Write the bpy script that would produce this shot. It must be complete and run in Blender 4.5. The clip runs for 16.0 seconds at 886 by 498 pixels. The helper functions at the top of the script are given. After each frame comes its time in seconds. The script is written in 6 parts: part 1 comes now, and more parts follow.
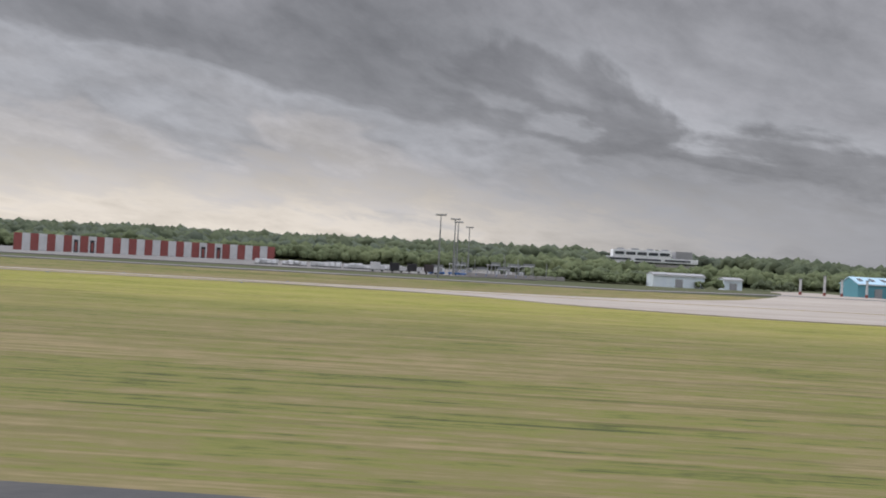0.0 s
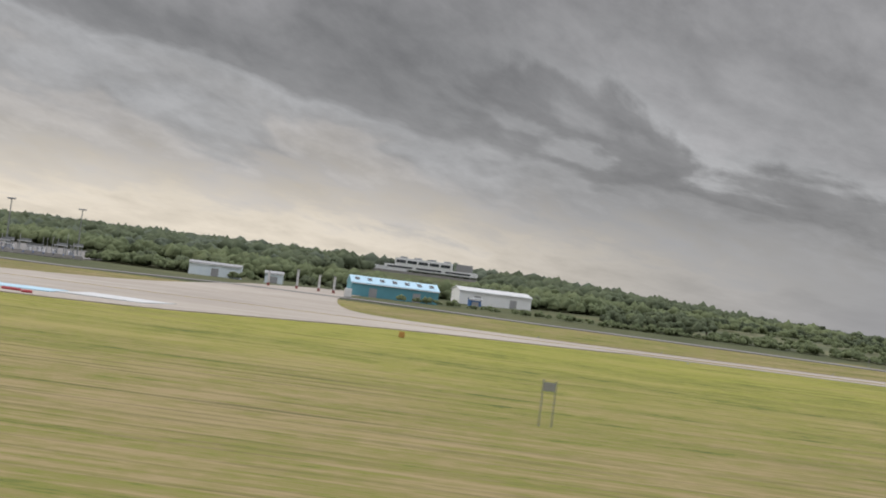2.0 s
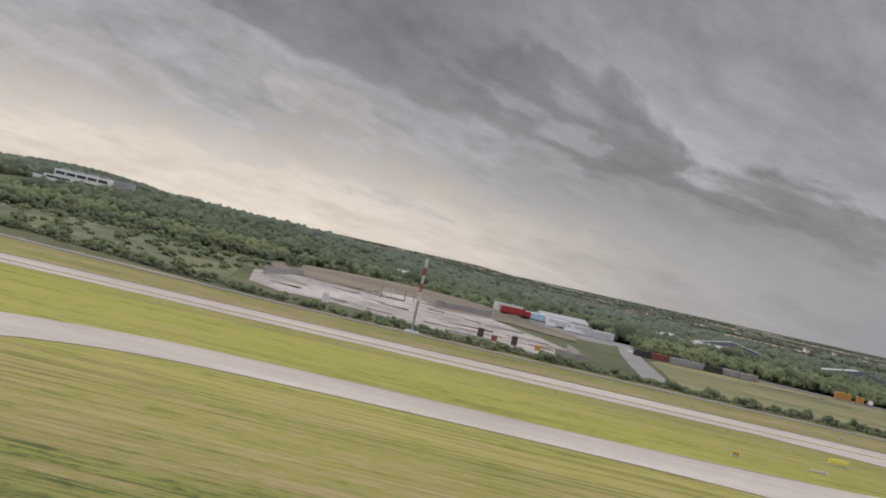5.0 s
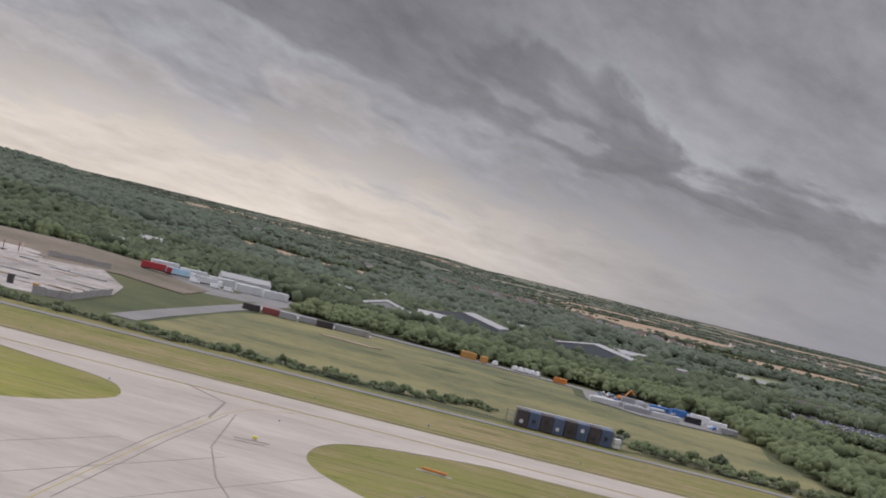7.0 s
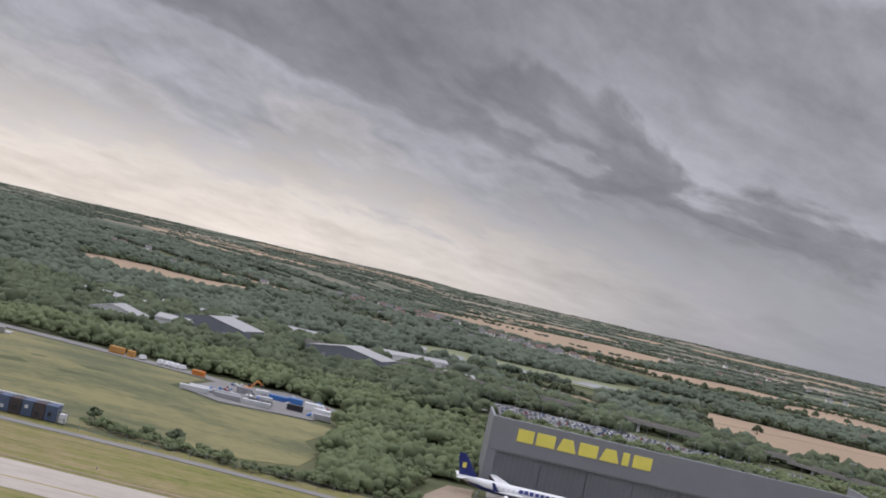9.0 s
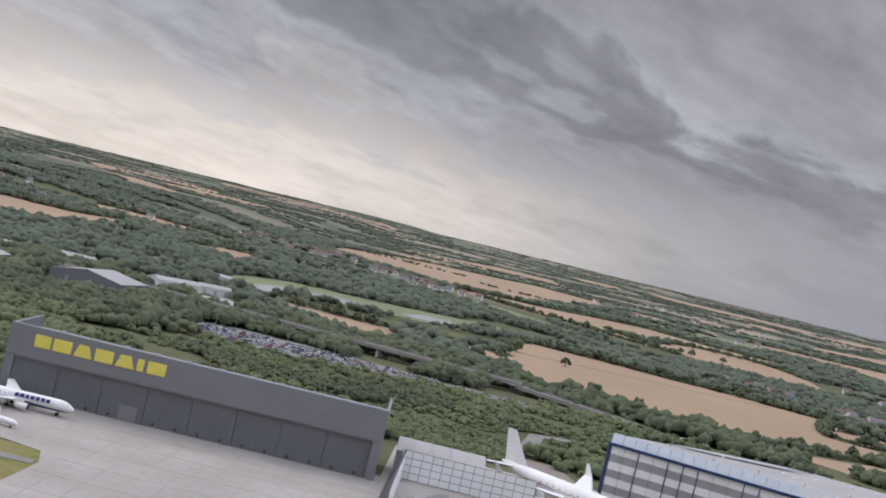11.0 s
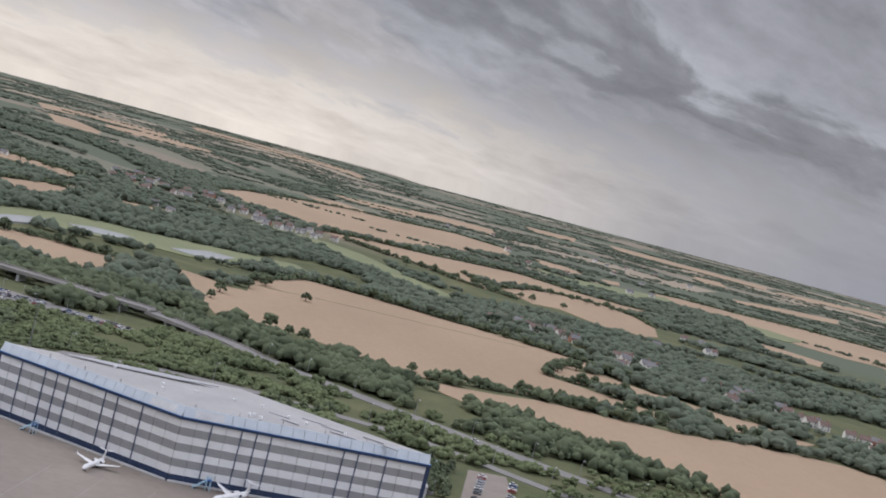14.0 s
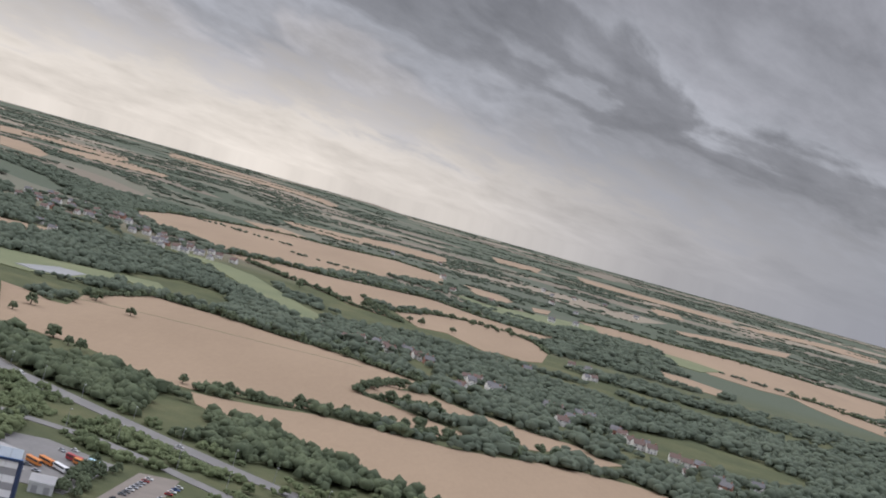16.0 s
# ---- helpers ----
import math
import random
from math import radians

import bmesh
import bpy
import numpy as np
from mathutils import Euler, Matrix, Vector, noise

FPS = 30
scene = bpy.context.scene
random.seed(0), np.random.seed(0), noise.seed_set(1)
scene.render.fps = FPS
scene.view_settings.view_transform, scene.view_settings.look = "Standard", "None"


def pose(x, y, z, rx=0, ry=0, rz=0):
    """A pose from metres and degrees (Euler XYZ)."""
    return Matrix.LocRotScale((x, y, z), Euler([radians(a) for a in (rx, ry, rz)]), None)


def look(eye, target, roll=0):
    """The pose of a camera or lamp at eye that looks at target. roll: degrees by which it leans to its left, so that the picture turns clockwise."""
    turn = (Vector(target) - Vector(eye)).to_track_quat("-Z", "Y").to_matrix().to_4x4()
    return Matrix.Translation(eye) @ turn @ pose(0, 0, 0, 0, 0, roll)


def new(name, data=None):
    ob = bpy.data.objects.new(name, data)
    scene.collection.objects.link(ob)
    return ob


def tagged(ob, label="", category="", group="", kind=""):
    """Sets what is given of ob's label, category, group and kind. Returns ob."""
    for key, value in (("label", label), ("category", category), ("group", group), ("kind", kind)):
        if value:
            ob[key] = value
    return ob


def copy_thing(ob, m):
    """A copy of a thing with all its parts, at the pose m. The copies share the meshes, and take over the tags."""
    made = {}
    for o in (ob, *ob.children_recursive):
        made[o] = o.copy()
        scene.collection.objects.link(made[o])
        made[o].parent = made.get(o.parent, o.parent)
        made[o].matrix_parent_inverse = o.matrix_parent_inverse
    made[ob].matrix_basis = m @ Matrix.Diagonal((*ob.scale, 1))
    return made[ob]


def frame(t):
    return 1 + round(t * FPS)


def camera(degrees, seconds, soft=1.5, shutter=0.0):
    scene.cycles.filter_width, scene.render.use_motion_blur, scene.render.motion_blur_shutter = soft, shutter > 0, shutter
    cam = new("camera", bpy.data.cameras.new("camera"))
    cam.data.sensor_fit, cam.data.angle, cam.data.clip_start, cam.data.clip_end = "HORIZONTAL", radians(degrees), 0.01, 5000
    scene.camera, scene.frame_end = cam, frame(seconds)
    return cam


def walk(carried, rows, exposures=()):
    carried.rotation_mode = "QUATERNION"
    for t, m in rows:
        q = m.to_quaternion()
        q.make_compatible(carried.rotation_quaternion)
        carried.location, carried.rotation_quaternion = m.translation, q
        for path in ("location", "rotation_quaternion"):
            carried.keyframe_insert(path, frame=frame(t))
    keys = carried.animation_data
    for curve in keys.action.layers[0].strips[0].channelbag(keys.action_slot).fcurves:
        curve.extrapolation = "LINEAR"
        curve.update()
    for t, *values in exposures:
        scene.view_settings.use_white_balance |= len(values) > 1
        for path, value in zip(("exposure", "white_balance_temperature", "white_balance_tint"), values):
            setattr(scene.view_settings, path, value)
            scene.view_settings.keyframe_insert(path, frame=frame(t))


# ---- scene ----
cam = camera(39.0, 16.0, soft=1.9, shutter=0.08)
# seconds, metres along the runway, height, yaw, pitch, roll; the runway's centre line is y = 0
PATH = [
    (0.0, 0.00, 2.31, 3.77, 1.00, 3.03),
    (0.5, 18.82, 2.73, 3.84, 1.45, 4.10),
    (1.0, 37.70, 3.22, 3.98, 1.80, 5.00),
    (1.5, 56.70, 3.75, 4.10, 1.83, 5.98),
    (2.0, 75.88, 4.40, 4.13, 1.76, 7.09),
    (2.5, 95.19, 5.29, 4.04, 1.48, 8.33),
    (3.0, 114.54, 6.33, 3.90, 1.08, 9.23),
    (5.5, 209.63, 11.46, 3.14, 0.34, 13.32),
    (6.0, 228.25, 13.79, 3.06, -0.07, 13.83),
    (6.5, 246.82, 16.25, 2.91, -0.07, 13.70),
    (7.0, 265.36, 18.85, 2.96, 0.49, 13.66),
    (7.5, 283.85, 21.60, 3.13, 1.26, 13.44),
    (8.0, 302.35, 24.31, 3.26, 1.79, 12.98),
    (8.5, 320.84, 27.05, 3.35, 1.97, 12.81),
    (9.0, 339.34, 29.85, 3.31, 1.52, 12.89),
    (9.5, 357.88, 32.63, 3.02, 0.50, 12.85),
    (10.0, 376.43, 35.48, 2.56, -0.74, 13.08),
    (12.5, 470.24, 52.53, 2.79, -1.11, 14.29),
    (13.0, 488.76, 56.14, 2.67, -1.79, 14.54),
    (13.5, 507.26, 59.70, 2.49, -2.61, 14.54),
    (14.0, 525.79, 63.22, 2.36, -3.15, 14.66),
    (14.5, 544.39, 66.73, 2.36, -3.29, 14.67),
    (15.0, 563.04, 70.27, 2.38, -3.02, 14.94),
    (15.5, 581.61, 73.86, 2.56, -2.47, 15.17),
    (16.0, 600.11, 77.51, 2.77, -1.75, 15.49),
]


def flown(t, x, z, yaw, pitch, roll):
    a, b = radians(yaw), radians(pitch)
    way = Vector((-math.sin(a) * math.cos(b), math.cos(a) * math.cos(b), math.sin(b)))
    return t, look((x, 0.0, z), Vector((x, 0.0, z)) + way * 10, roll)


walk(cam, [flown(*row) for row in PATH], [(0.0, 0.05, 6150, 14), (2.5, 0.0, 6450, 11), (5.5, -0.03, 6330, 16), (6.5, -0.12, 6250, 17), (7.5, -0.06, 6160, 17), (9.0, 0.06, 6050, 17), (10.0, 0.08, 6040, 17), (13.0, 0.03, 6030, 16), (16.0, 0.04, 6020, 15)])

from mathutils.geometry import delaunay_2d_cdt

# ---- sky and sun ----
SUN_EL, SUN_AZ = radians(34), radians(-68)
sky = bpy.data.worlds.new("overcast_sky")
scene.world = sky
sky.use_nodes = True


def link_nodes(tree):
    """Short ways to add nodes to a tree and join them."""
    tree.nodes.clear()

    def add(kind, ins=(), **props):
        n = tree.nodes.new(kind)
        for k, v in props.items():
            setattr(n, k, v)
        for k, v in (ins.items() if isinstance(ins, dict) else enumerate(ins)):
            if v is None:
                continue
            if isinstance(v, bpy.types.NodeSocket):
                tree.links.new(v, n.inputs[k])
            else:
                n.inputs[k].default_value = v
        return n

    def m(op, a, b=None, c=None, clamp=False):
        return add("ShaderNodeMath", (a, b, c), operation=op, use_clamp=clamp).outputs[0]

    def ramp(fac, stops, mode="LINEAR"):
        n = add("ShaderNodeValToRGB", (fac,))
        n.color_ramp.interpolation = mode
        e = n.color_ramp.elements
        while len(e) < len(stops):
            e.new(0.5)
        for el, (p, col) in zip(e, stops):
            el.position = p
            el.color = (*col, 1) if len(col) == 3 else col
        return n.outputs[0]

    def mix(fac, a, b, blend="MIX"):
        n = add("ShaderNodeMix", data_type="RGBA", blend_type=blend)
        for k, v in ((0, fac), (6, a), (7, b)):
            if isinstance(v, bpy.types.NodeSocket):
                tree.links.new(v, n.inputs[k])
            else:
                n.inputs[k].default_value = v if k == 0 else ((*v, 1) if len(v) == 3 else v)
        return n.outputs[2]

    return add, m, ramp, mix


def make_sky():
    add, m, ramp, mix = link_nodes(sky.node_tree)
    way = add("ShaderNodeTexCoord").outputs["Generated"]
    x, y, z = add("ShaderNodeSeparateXYZ", (way,)).outputs
    up = m("MAXIMUM", z, 0.0)
    # cloud banks, wide and low, crowding together towards the horizon
    tall = m("MULTIPLY_ADD", m("LOGARITHM", m("ADD", up, 0.075), 2.718), 4.2, m("MULTIPLY", x, 4.0))
    deck = add("ShaderNodeCombineXYZ", (m("MULTIPLY", x, 4.2), m("MULTIPLY", tall, 0.75), m("MULTIPLY", y, 0.8))).outputs[0]
    torn = add("ShaderNodeCombineXYZ", (m("MULTIPLY", x, 11.0), m("MULTIPLY", tall, 0.9), 2.3)).outputs[0]
    turned = add("ShaderNodeMapping", {0: deck, "Location": (1.7, 0.45, 0.3)}).outputs[0]
    bands = add("ShaderNodeTexNoise", {"Vector": turned, "Scale": 0.8, "Detail": 5.0, "Roughness": 0.52, "Distortion": 0.5}).outputs[0]
    wisps = add("ShaderNodeTexNoise", {"Vector": torn, "Scale": 1.0, "Detail": 9.0, "Roughness": 0.55, "Distortion": 0.35}).outputs[0]
    puffs = add("ShaderNodeTexNoise", {"Vector": add("ShaderNodeCombineXYZ", (m("MULTIPLY", x, 15.0), m("MULTIPLY", tall, 1.6), 0.4)).outputs[0], "Scale": 1.6, "Detail": 10.0, "Roughness": 0.62, "Distortion": 0.2}).outputs[0]
    # height in the deck, falling away from the sun, its edges torn by the noise
    q = m("ADD", m("MULTIPLY_ADD", x, 0.15, up), m("ADD", m("MULTIPLY_ADD", bands, 0.2, -0.112), m("MULTIPLY_ADD", wisps, 0.13, -0.065)))
    sunward = ramp(q, [(0.0, (0.5, 0.47, 0.43)), (0.045, (0.46, 0.44, 0.42)), (0.06, (0.36, 0.355, 0.35)), (0.085, (0.4, 0.4, 0.4)), (0.105, (0.264, 0.261, 0.260)), (0.15, (0.218, 0.216, 0.215)), (0.2, (0.254, 0.250, 0.250)), (0.3, (0.304, 0.300, 0.300)), (0.6, (1.25, 1.26, 1.3)), (1.0, (2.0, 2.03, 2.12))])
    away = ramp(q, [(0.0, (0.304, 0.302, 0.300)), (0.085, (0.320, 0.316, 0.315)), (0.102, (0.239, 0.236, 0.235)), (0.118, (0.254, 0.251, 0.250)), (0.132, (0.400, 0.400, 0.400)), (0.155, (0.365, 0.360, 0.360)), (0.18, (0.335, 0.332, 0.331)), (0.21, (0.290, 0.286, 0.285)), (0.3, (0.312, 0.308, 0.308)), (0.6, (1.250, 1.260, 1.300)), (1.0, (2.000, 2.030, 2.120))])
    col = mix(m("MULTIPLY_ADD", x, 4.0, 0.55, clamp=True), sunward, away)
    shade = m("ADD", m("MULTIPLY", wisps, 0.55), m("MULTIPLY", puffs, 0.45))
    # the clear strip under the deck, warm towards the sun and fading away from it
    strip = ramp(m("ADD", up, m("ADD", m("MULTIPLY_ADD", puffs, 0.09, -0.045), m("MULTIPLY_ADD", wisps, 0.06, -0.03))), [(0.0, (1, 1, 1)), (0.036, (0.92, 0.92, 0.92)), (0.054, (0.38, 0.38, 0.38)), (0.078, (0.0, 0.0, 0.0))])
    side = m("MULTIPLY_ADD", x, -2.1, 0.62, clamp=True)
    col = mix(m("MULTIPLY", strip, side), col, (0.81, 0.73, 0.605))
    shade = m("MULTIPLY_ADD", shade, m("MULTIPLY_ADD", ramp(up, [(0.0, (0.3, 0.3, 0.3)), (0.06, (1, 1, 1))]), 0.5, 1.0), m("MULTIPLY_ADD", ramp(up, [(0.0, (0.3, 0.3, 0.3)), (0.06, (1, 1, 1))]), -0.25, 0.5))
    col = add("ShaderNodeHueSaturation", {"Value": shade, "Color": col}).outputs[0]
    veil = m("MULTIPLY", ramp(up, [(0.0, (1, 1, 1)), (0.03, (0.85, 0.85, 0.85)), (0.075, (0, 0, 0))]), m("MULTIPLY_ADD", x, 2.6, 0.1, clamp=True))
    col = mix(m("MULTIPLY", veil, 0.85), col, (0.345, 0.348, 0.36))
    air = add("ShaderNodeTexSky", sky_type="NISHITA", sun_disc=False, sun_elevation=SUN_EL, sun_rotation=SUN_AZ)
    thin = add("ShaderNodeBackground", (air.outputs[0], 0.05))
    deck_light = add("ShaderNodeBackground", (col, 1.0))
    both = add("ShaderNodeMixShader", (0.93, thin.outputs[0], deck_light.outputs[0]))
    add("ShaderNodeOutputWorld", (both.outputs[0],))


make_sky()
sun = new("sun", bpy.data.lights.new("sun", "SUN"))
sun.data.energy, sun.data.angle, sun.data.color = 1.3, radians(26), (1.0, 0.95, 0.86)
sun.matrix_world = look((math.sin(SUN_AZ) * math.cos(SUN_EL) * 100, math.cos(SUN_AZ) * math.cos(SUN_EL) * 100, math.sin(SUN_EL) * 100), (0, 0, 0))


# ---- materials ----
def surface(name, a, b, scale=1.0, rough=0.8, metal=0.0, grain=None, bump=0.15, stretch=(1, 1, 1), rnd=0.0, detail=6.0, contrast=1.0, spec=0.4):
    """Two colours mixed by noise at two scales, in world metres."""
    mat = bpy.data.materials.new(name)
    mat.use_nodes = True
    add, m, ramp, mix = link_nodes(mat.node_tree)
    at = add("ShaderNodeNewGeometry").outputs["Position"]
    at = add("ShaderNodeMapping", {0: at, "Scale": stretch}).outputs[0]
    n1 = add("ShaderNodeTexNoise", {"Vector": at, "Scale": scale, "Detail": detail, "Roughness": 0.6}).outputs[0]
    n2 = add("ShaderNodeTexNoise", {"Vector": at, "Scale": grain or scale * 9, "Detail": 4.0, "Roughness": 0.7}).outputs[0]
    f = m("MULTIPLY_ADD", m("ADD", m("MULTIPLY", n1, 0.65), m("MULTIPLY", n2, 0.35)), 2.6 * contrast, 0.5 - 1.3 * contrast, clamp=True)
    col = mix(f, a, b)
    if rnd:
        r = add("ShaderNodeObjectInfo").outputs["Random"]
        isl = add("ShaderNodeNewGeometry").outputs["Random Per Island"]
        v = m("MULTIPLY_ADD", m("FRACT", m("ADD", r, isl)), 2 * rnd, 1 - rnd)
        col = add("ShaderNodeHueSaturation", {"Value": v, "Color": col}).outputs[0]
    bsdf = add("ShaderNodeBsdfPrincipled", {"Base Color": col, "Roughness": rough, "Metallic": metal, "Specular IOR Level": spec})
    if bump:
        b1 = add("ShaderNodeBump", {"Strength": bump, "Distance": 0.2, "Height": n2})
        mat.node_tree.links.new(b1.outputs[0], bsdf.inputs["Normal"])
    add("ShaderNodeOutputMaterial", (bsdf.outputs[0],))
    return mat


def plain(name, col, rough=0.6, metal=0.0, spec=0.4):
    c2 = tuple(v * 0.82 for v in col)
    return surface(name, c2, col, 0.35, rough, metal, bump=0.03, spec=spec)


M = {}
M["asphalt"] = surface("old_asphalt", (0.045, 0.045, 0.048), (0.075, 0.073, 0.07), 0.4, 0.85)
M["taxi"] = surface("pale_concrete", (0.262, 0.228, 0.194), (0.405, 0.36, 0.31), 0.12, 0.85, stretch=(0.3, 1, 1), contrast=1.3)
M["apron"] = surface("apron_concrete", (0.22, 0.205, 0.185), (0.33, 0.31, 0.285), 0.08, 0.85)
M["tarmac"] = surface("grey_tarmac", (0.13, 0.125, 0.12), (0.2, 0.19, 0.18), 0.1, 0.85)
M["apron_brown"] = surface("brown_concrete", (0.15, 0.125, 0.105), (0.225, 0.195, 0.165), 0.05, 0.85)
M["rubble"] = surface("broken_concrete", (0.16, 0.14, 0.125), (0.38, 0.345, 0.315), 0.09, 0.9, stretch=(1, 0.5, 1), contrast=1.7)
M["wheat"] = surface("ripe_wheat", (0.238, 0.168, 0.106), (0.3, 0.216, 0.139), 0.02, 0.95, grain=0.6, stretch=(1.0, 0.25, 1))
M["pasture"] = surface("pasture", (0.11, 0.13, 0.065), (0.17, 0.18, 0.09), 0.03, 0.95, grain=0.5)
M["meadow"] = surface("rough_meadow_grass", (0.074, 0.081, 0.034), (0.178, 0.159, 0.066), 0.07, 0.95, grain=0.9, stretch=(0.45, 1, 1), contrast=2.4)
M["scrub_grass"] = surface("scrubby_grass", (0.055, 0.068, 0.034), (0.125, 0.125, 0.058), 0.08, 0.95, grain=0.9, contrast=2.0)
M["heath"] = surface("brown_heath", (0.075, 0.068, 0.045), (0.17, 0.135, 0.1), 0.06, 0.95, grain=0.8, stretch=(0.5, 1, 1), contrast=1.8)
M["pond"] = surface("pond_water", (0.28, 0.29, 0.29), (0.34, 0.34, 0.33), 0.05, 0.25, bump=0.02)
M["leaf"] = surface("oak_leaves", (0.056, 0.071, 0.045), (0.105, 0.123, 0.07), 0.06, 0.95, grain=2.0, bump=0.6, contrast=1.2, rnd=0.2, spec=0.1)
# far leaves, paler and bluer than near ones: distance haze mixed into the colour
M["leaf_hazed"] = surface("far_woods_hazed", (0.07, 0.087, 0.063), (0.112, 0.13, 0.093), 0.015, 0.95, grain=0.9, bump=0.5, rnd=0.14, spec=0.1)
M["bush"] = surface("scrub_leaves", (0.077, 0.097, 0.052), (0.135, 0.156, 0.078), 0.05, 0.95, grain=2.0, bump=0.6, contrast=1.2, rnd=0.18, spec=0.1)
M["bark"] = surface("bark", (0.06, 0.045, 0.035), (0.11, 0.085, 0.065), 2.0, 0.9)
M["grey_clad"] = surface("grey_cladding", (0.17, 0.173, 0.187), (0.2, 0.203, 0.217), 0.2, 0.6)
M["white_clad"] = surface("white_cladding", (0.68, 0.69, 0.7), (0.8, 0.81, 0.82), 0.3, 0.55)
M["mid_clad"] = surface("mid_grey_cladding", (0.27, 0.27, 0.28), (0.33, 0.33, 0.34), 0.3, 0.55)
M["navy"] = plain("navy_paint", (0.03, 0.05, 0.11), 0.5)
M["roof_pale"] = surface("pale_roof_sheet", (0.24, 0.237, 0.235), (0.33, 0.322, 0.315), 0.1, 0.6)
M["teal"] = plain("teal_cladding", (0.11, 0.31, 0.38), 0.6)
M["yellow"] = plain("yellow_paint", (0.75, 0.66, 0.12), 0.5)


# ---- shapes ----
def part(name, bm, material, parent=None, label=""):
    me = bpy.data.meshes.new(name)
    bm.to_mesh(me)
    bm.free()
    me.materials.append(material)
    ob = new(name, me)
    if parent is not None:
        ob.parent = parent
    if label:
        ob["label"] = label
    return ob


def from_arrays(name, verts, faces, material, parent=None, smooth=False):
    """One mesh from arrays of places and of triangles."""
    me = bpy.data.meshes.new(name)
    verts, faces = np.asarray(verts, np.float32), np.asarray(faces, np.int32)
    k = faces.shape[1]
    me.vertices.add(len(verts))
    me.vertices.foreach_set("co", verts.ravel())
    me.loops.add(faces.size)
    me.loops.foreach_set("vertex_index", faces.ravel())
    me.polygons.add(len(faces))
    me.polygons.foreach_set("loop_start", np.arange(0, faces.size, k, dtype=np.int32))
    me.polygons.foreach_set("loop_total", np.full(len(faces), k, np.int32))
    if smooth:
        me.polygons.foreach_set("use_smooth", np.ones(len(faces), bool))
    me.update(calc_edges=True)
    me.materials.append(material)
    ob = new(name, me)
    if parent is not None:
        ob.parent = parent
    return ob


def box(bm, x0, y0, z0, x1, y1, z1, bevel=0.0):
    r = bmesh.ops.create_cube(bm, size=1, matrix=Matrix.Translation(((x0 + x1) / 2, (y0 + y1) / 2, (z0 + z1) / 2)) @ Matrix.Diagonal((x1 - x0, y1 - y0, z1 - z0, 1)))
    if bevel:
        bmesh.ops.bevel(bm, geom=list({e for v in r["verts"] for e in v.link_edges}), offset=bevel, segments=1, affect="EDGES")
    return r["verts"]


def boxed(name, material, parent, *dims, bevel=0.0, label=""):
    bm = bmesh.new()
    box(bm, *dims, bevel=bevel)
    return part(name, bm, material, parent, label)


def thing(name, x=0, y=0, z=0, turn=0, label="", category="", group="", kind=""):
    ob = new(name)
    ob.matrix_basis = pose(x, y, z, 0, 0, turn)
    ob.empty_display_size = 0.5
    return tagged(ob, label, category, group, kind)


def rise(a, b, v):
    t = np.clip((np.asarray(v, float) - a) / (b - a), 0, 1)
    return t * t * (3 - 2 * t)


def ground_z(x, y):
    """Height of the land: level at the airfield, low hills beyond."""
    x, y = np.asarray(x, float), np.asarray(y, float)
    z = 19 * rise(1400, 4700, np.hypot(x - 300, y))
    z = z + 1.4 * rise(142, 180, y) * (1 - rise(110, 170, x))
    z = z + 6.2 * rise(190, 460, y) * (1 - rise(60, 190, x))
    z = z + 4.4 * np.exp(-((x + 150) / 150) ** 2 - ((y - 720) / 140) ** 2)
    z = z + 1.6 * np.exp(-((x - 125) / 45) ** 2 - ((y - 222) / 26) ** 2)
    z = z + 1.2 * np.exp(-((x - 262) / 38) ** 2 - ((y - 214) / 24) ** 2)
    z = z + 0.17 * rise(50, 112, y) * (1 - rise(130, 200, x))
    # a long wooded hill north of the cargo apron
    z = z + 12.5 * np.exp(-((x + 205) / 75) ** 2 - ((y - 1130) / 190) ** 2) + 3.5 * np.exp(-((x + 430) / 160) ** 2 - ((y - 1130) / 190) ** 2)
    z = z + 3.2 * np.exp(-((x - 172) / 32) ** 2 - ((y - 268) / 26) ** 2)
    # a shallow valley under the wheat fields and ponds
    z = z - 2.4 * rise(340, 480, y) * (1 - rise(850, 1200, y)) * rise(290, 380, x)
    return z


def inside(poly, x, y):
    x, y = np.asarray(x, float), np.asarray(y, float)
    hit = np.zeros(x.shape, bool)
    for (x0, y0), (x1, y1) in zip(poly, poly[1:] + poly[:1]):
        if y0 != y1:
            hit ^= ((y0 > y) != (y1 > y)) & (x < (x1 - x0) * (y - y0) / (y1 - y0) + x0)
    return hit


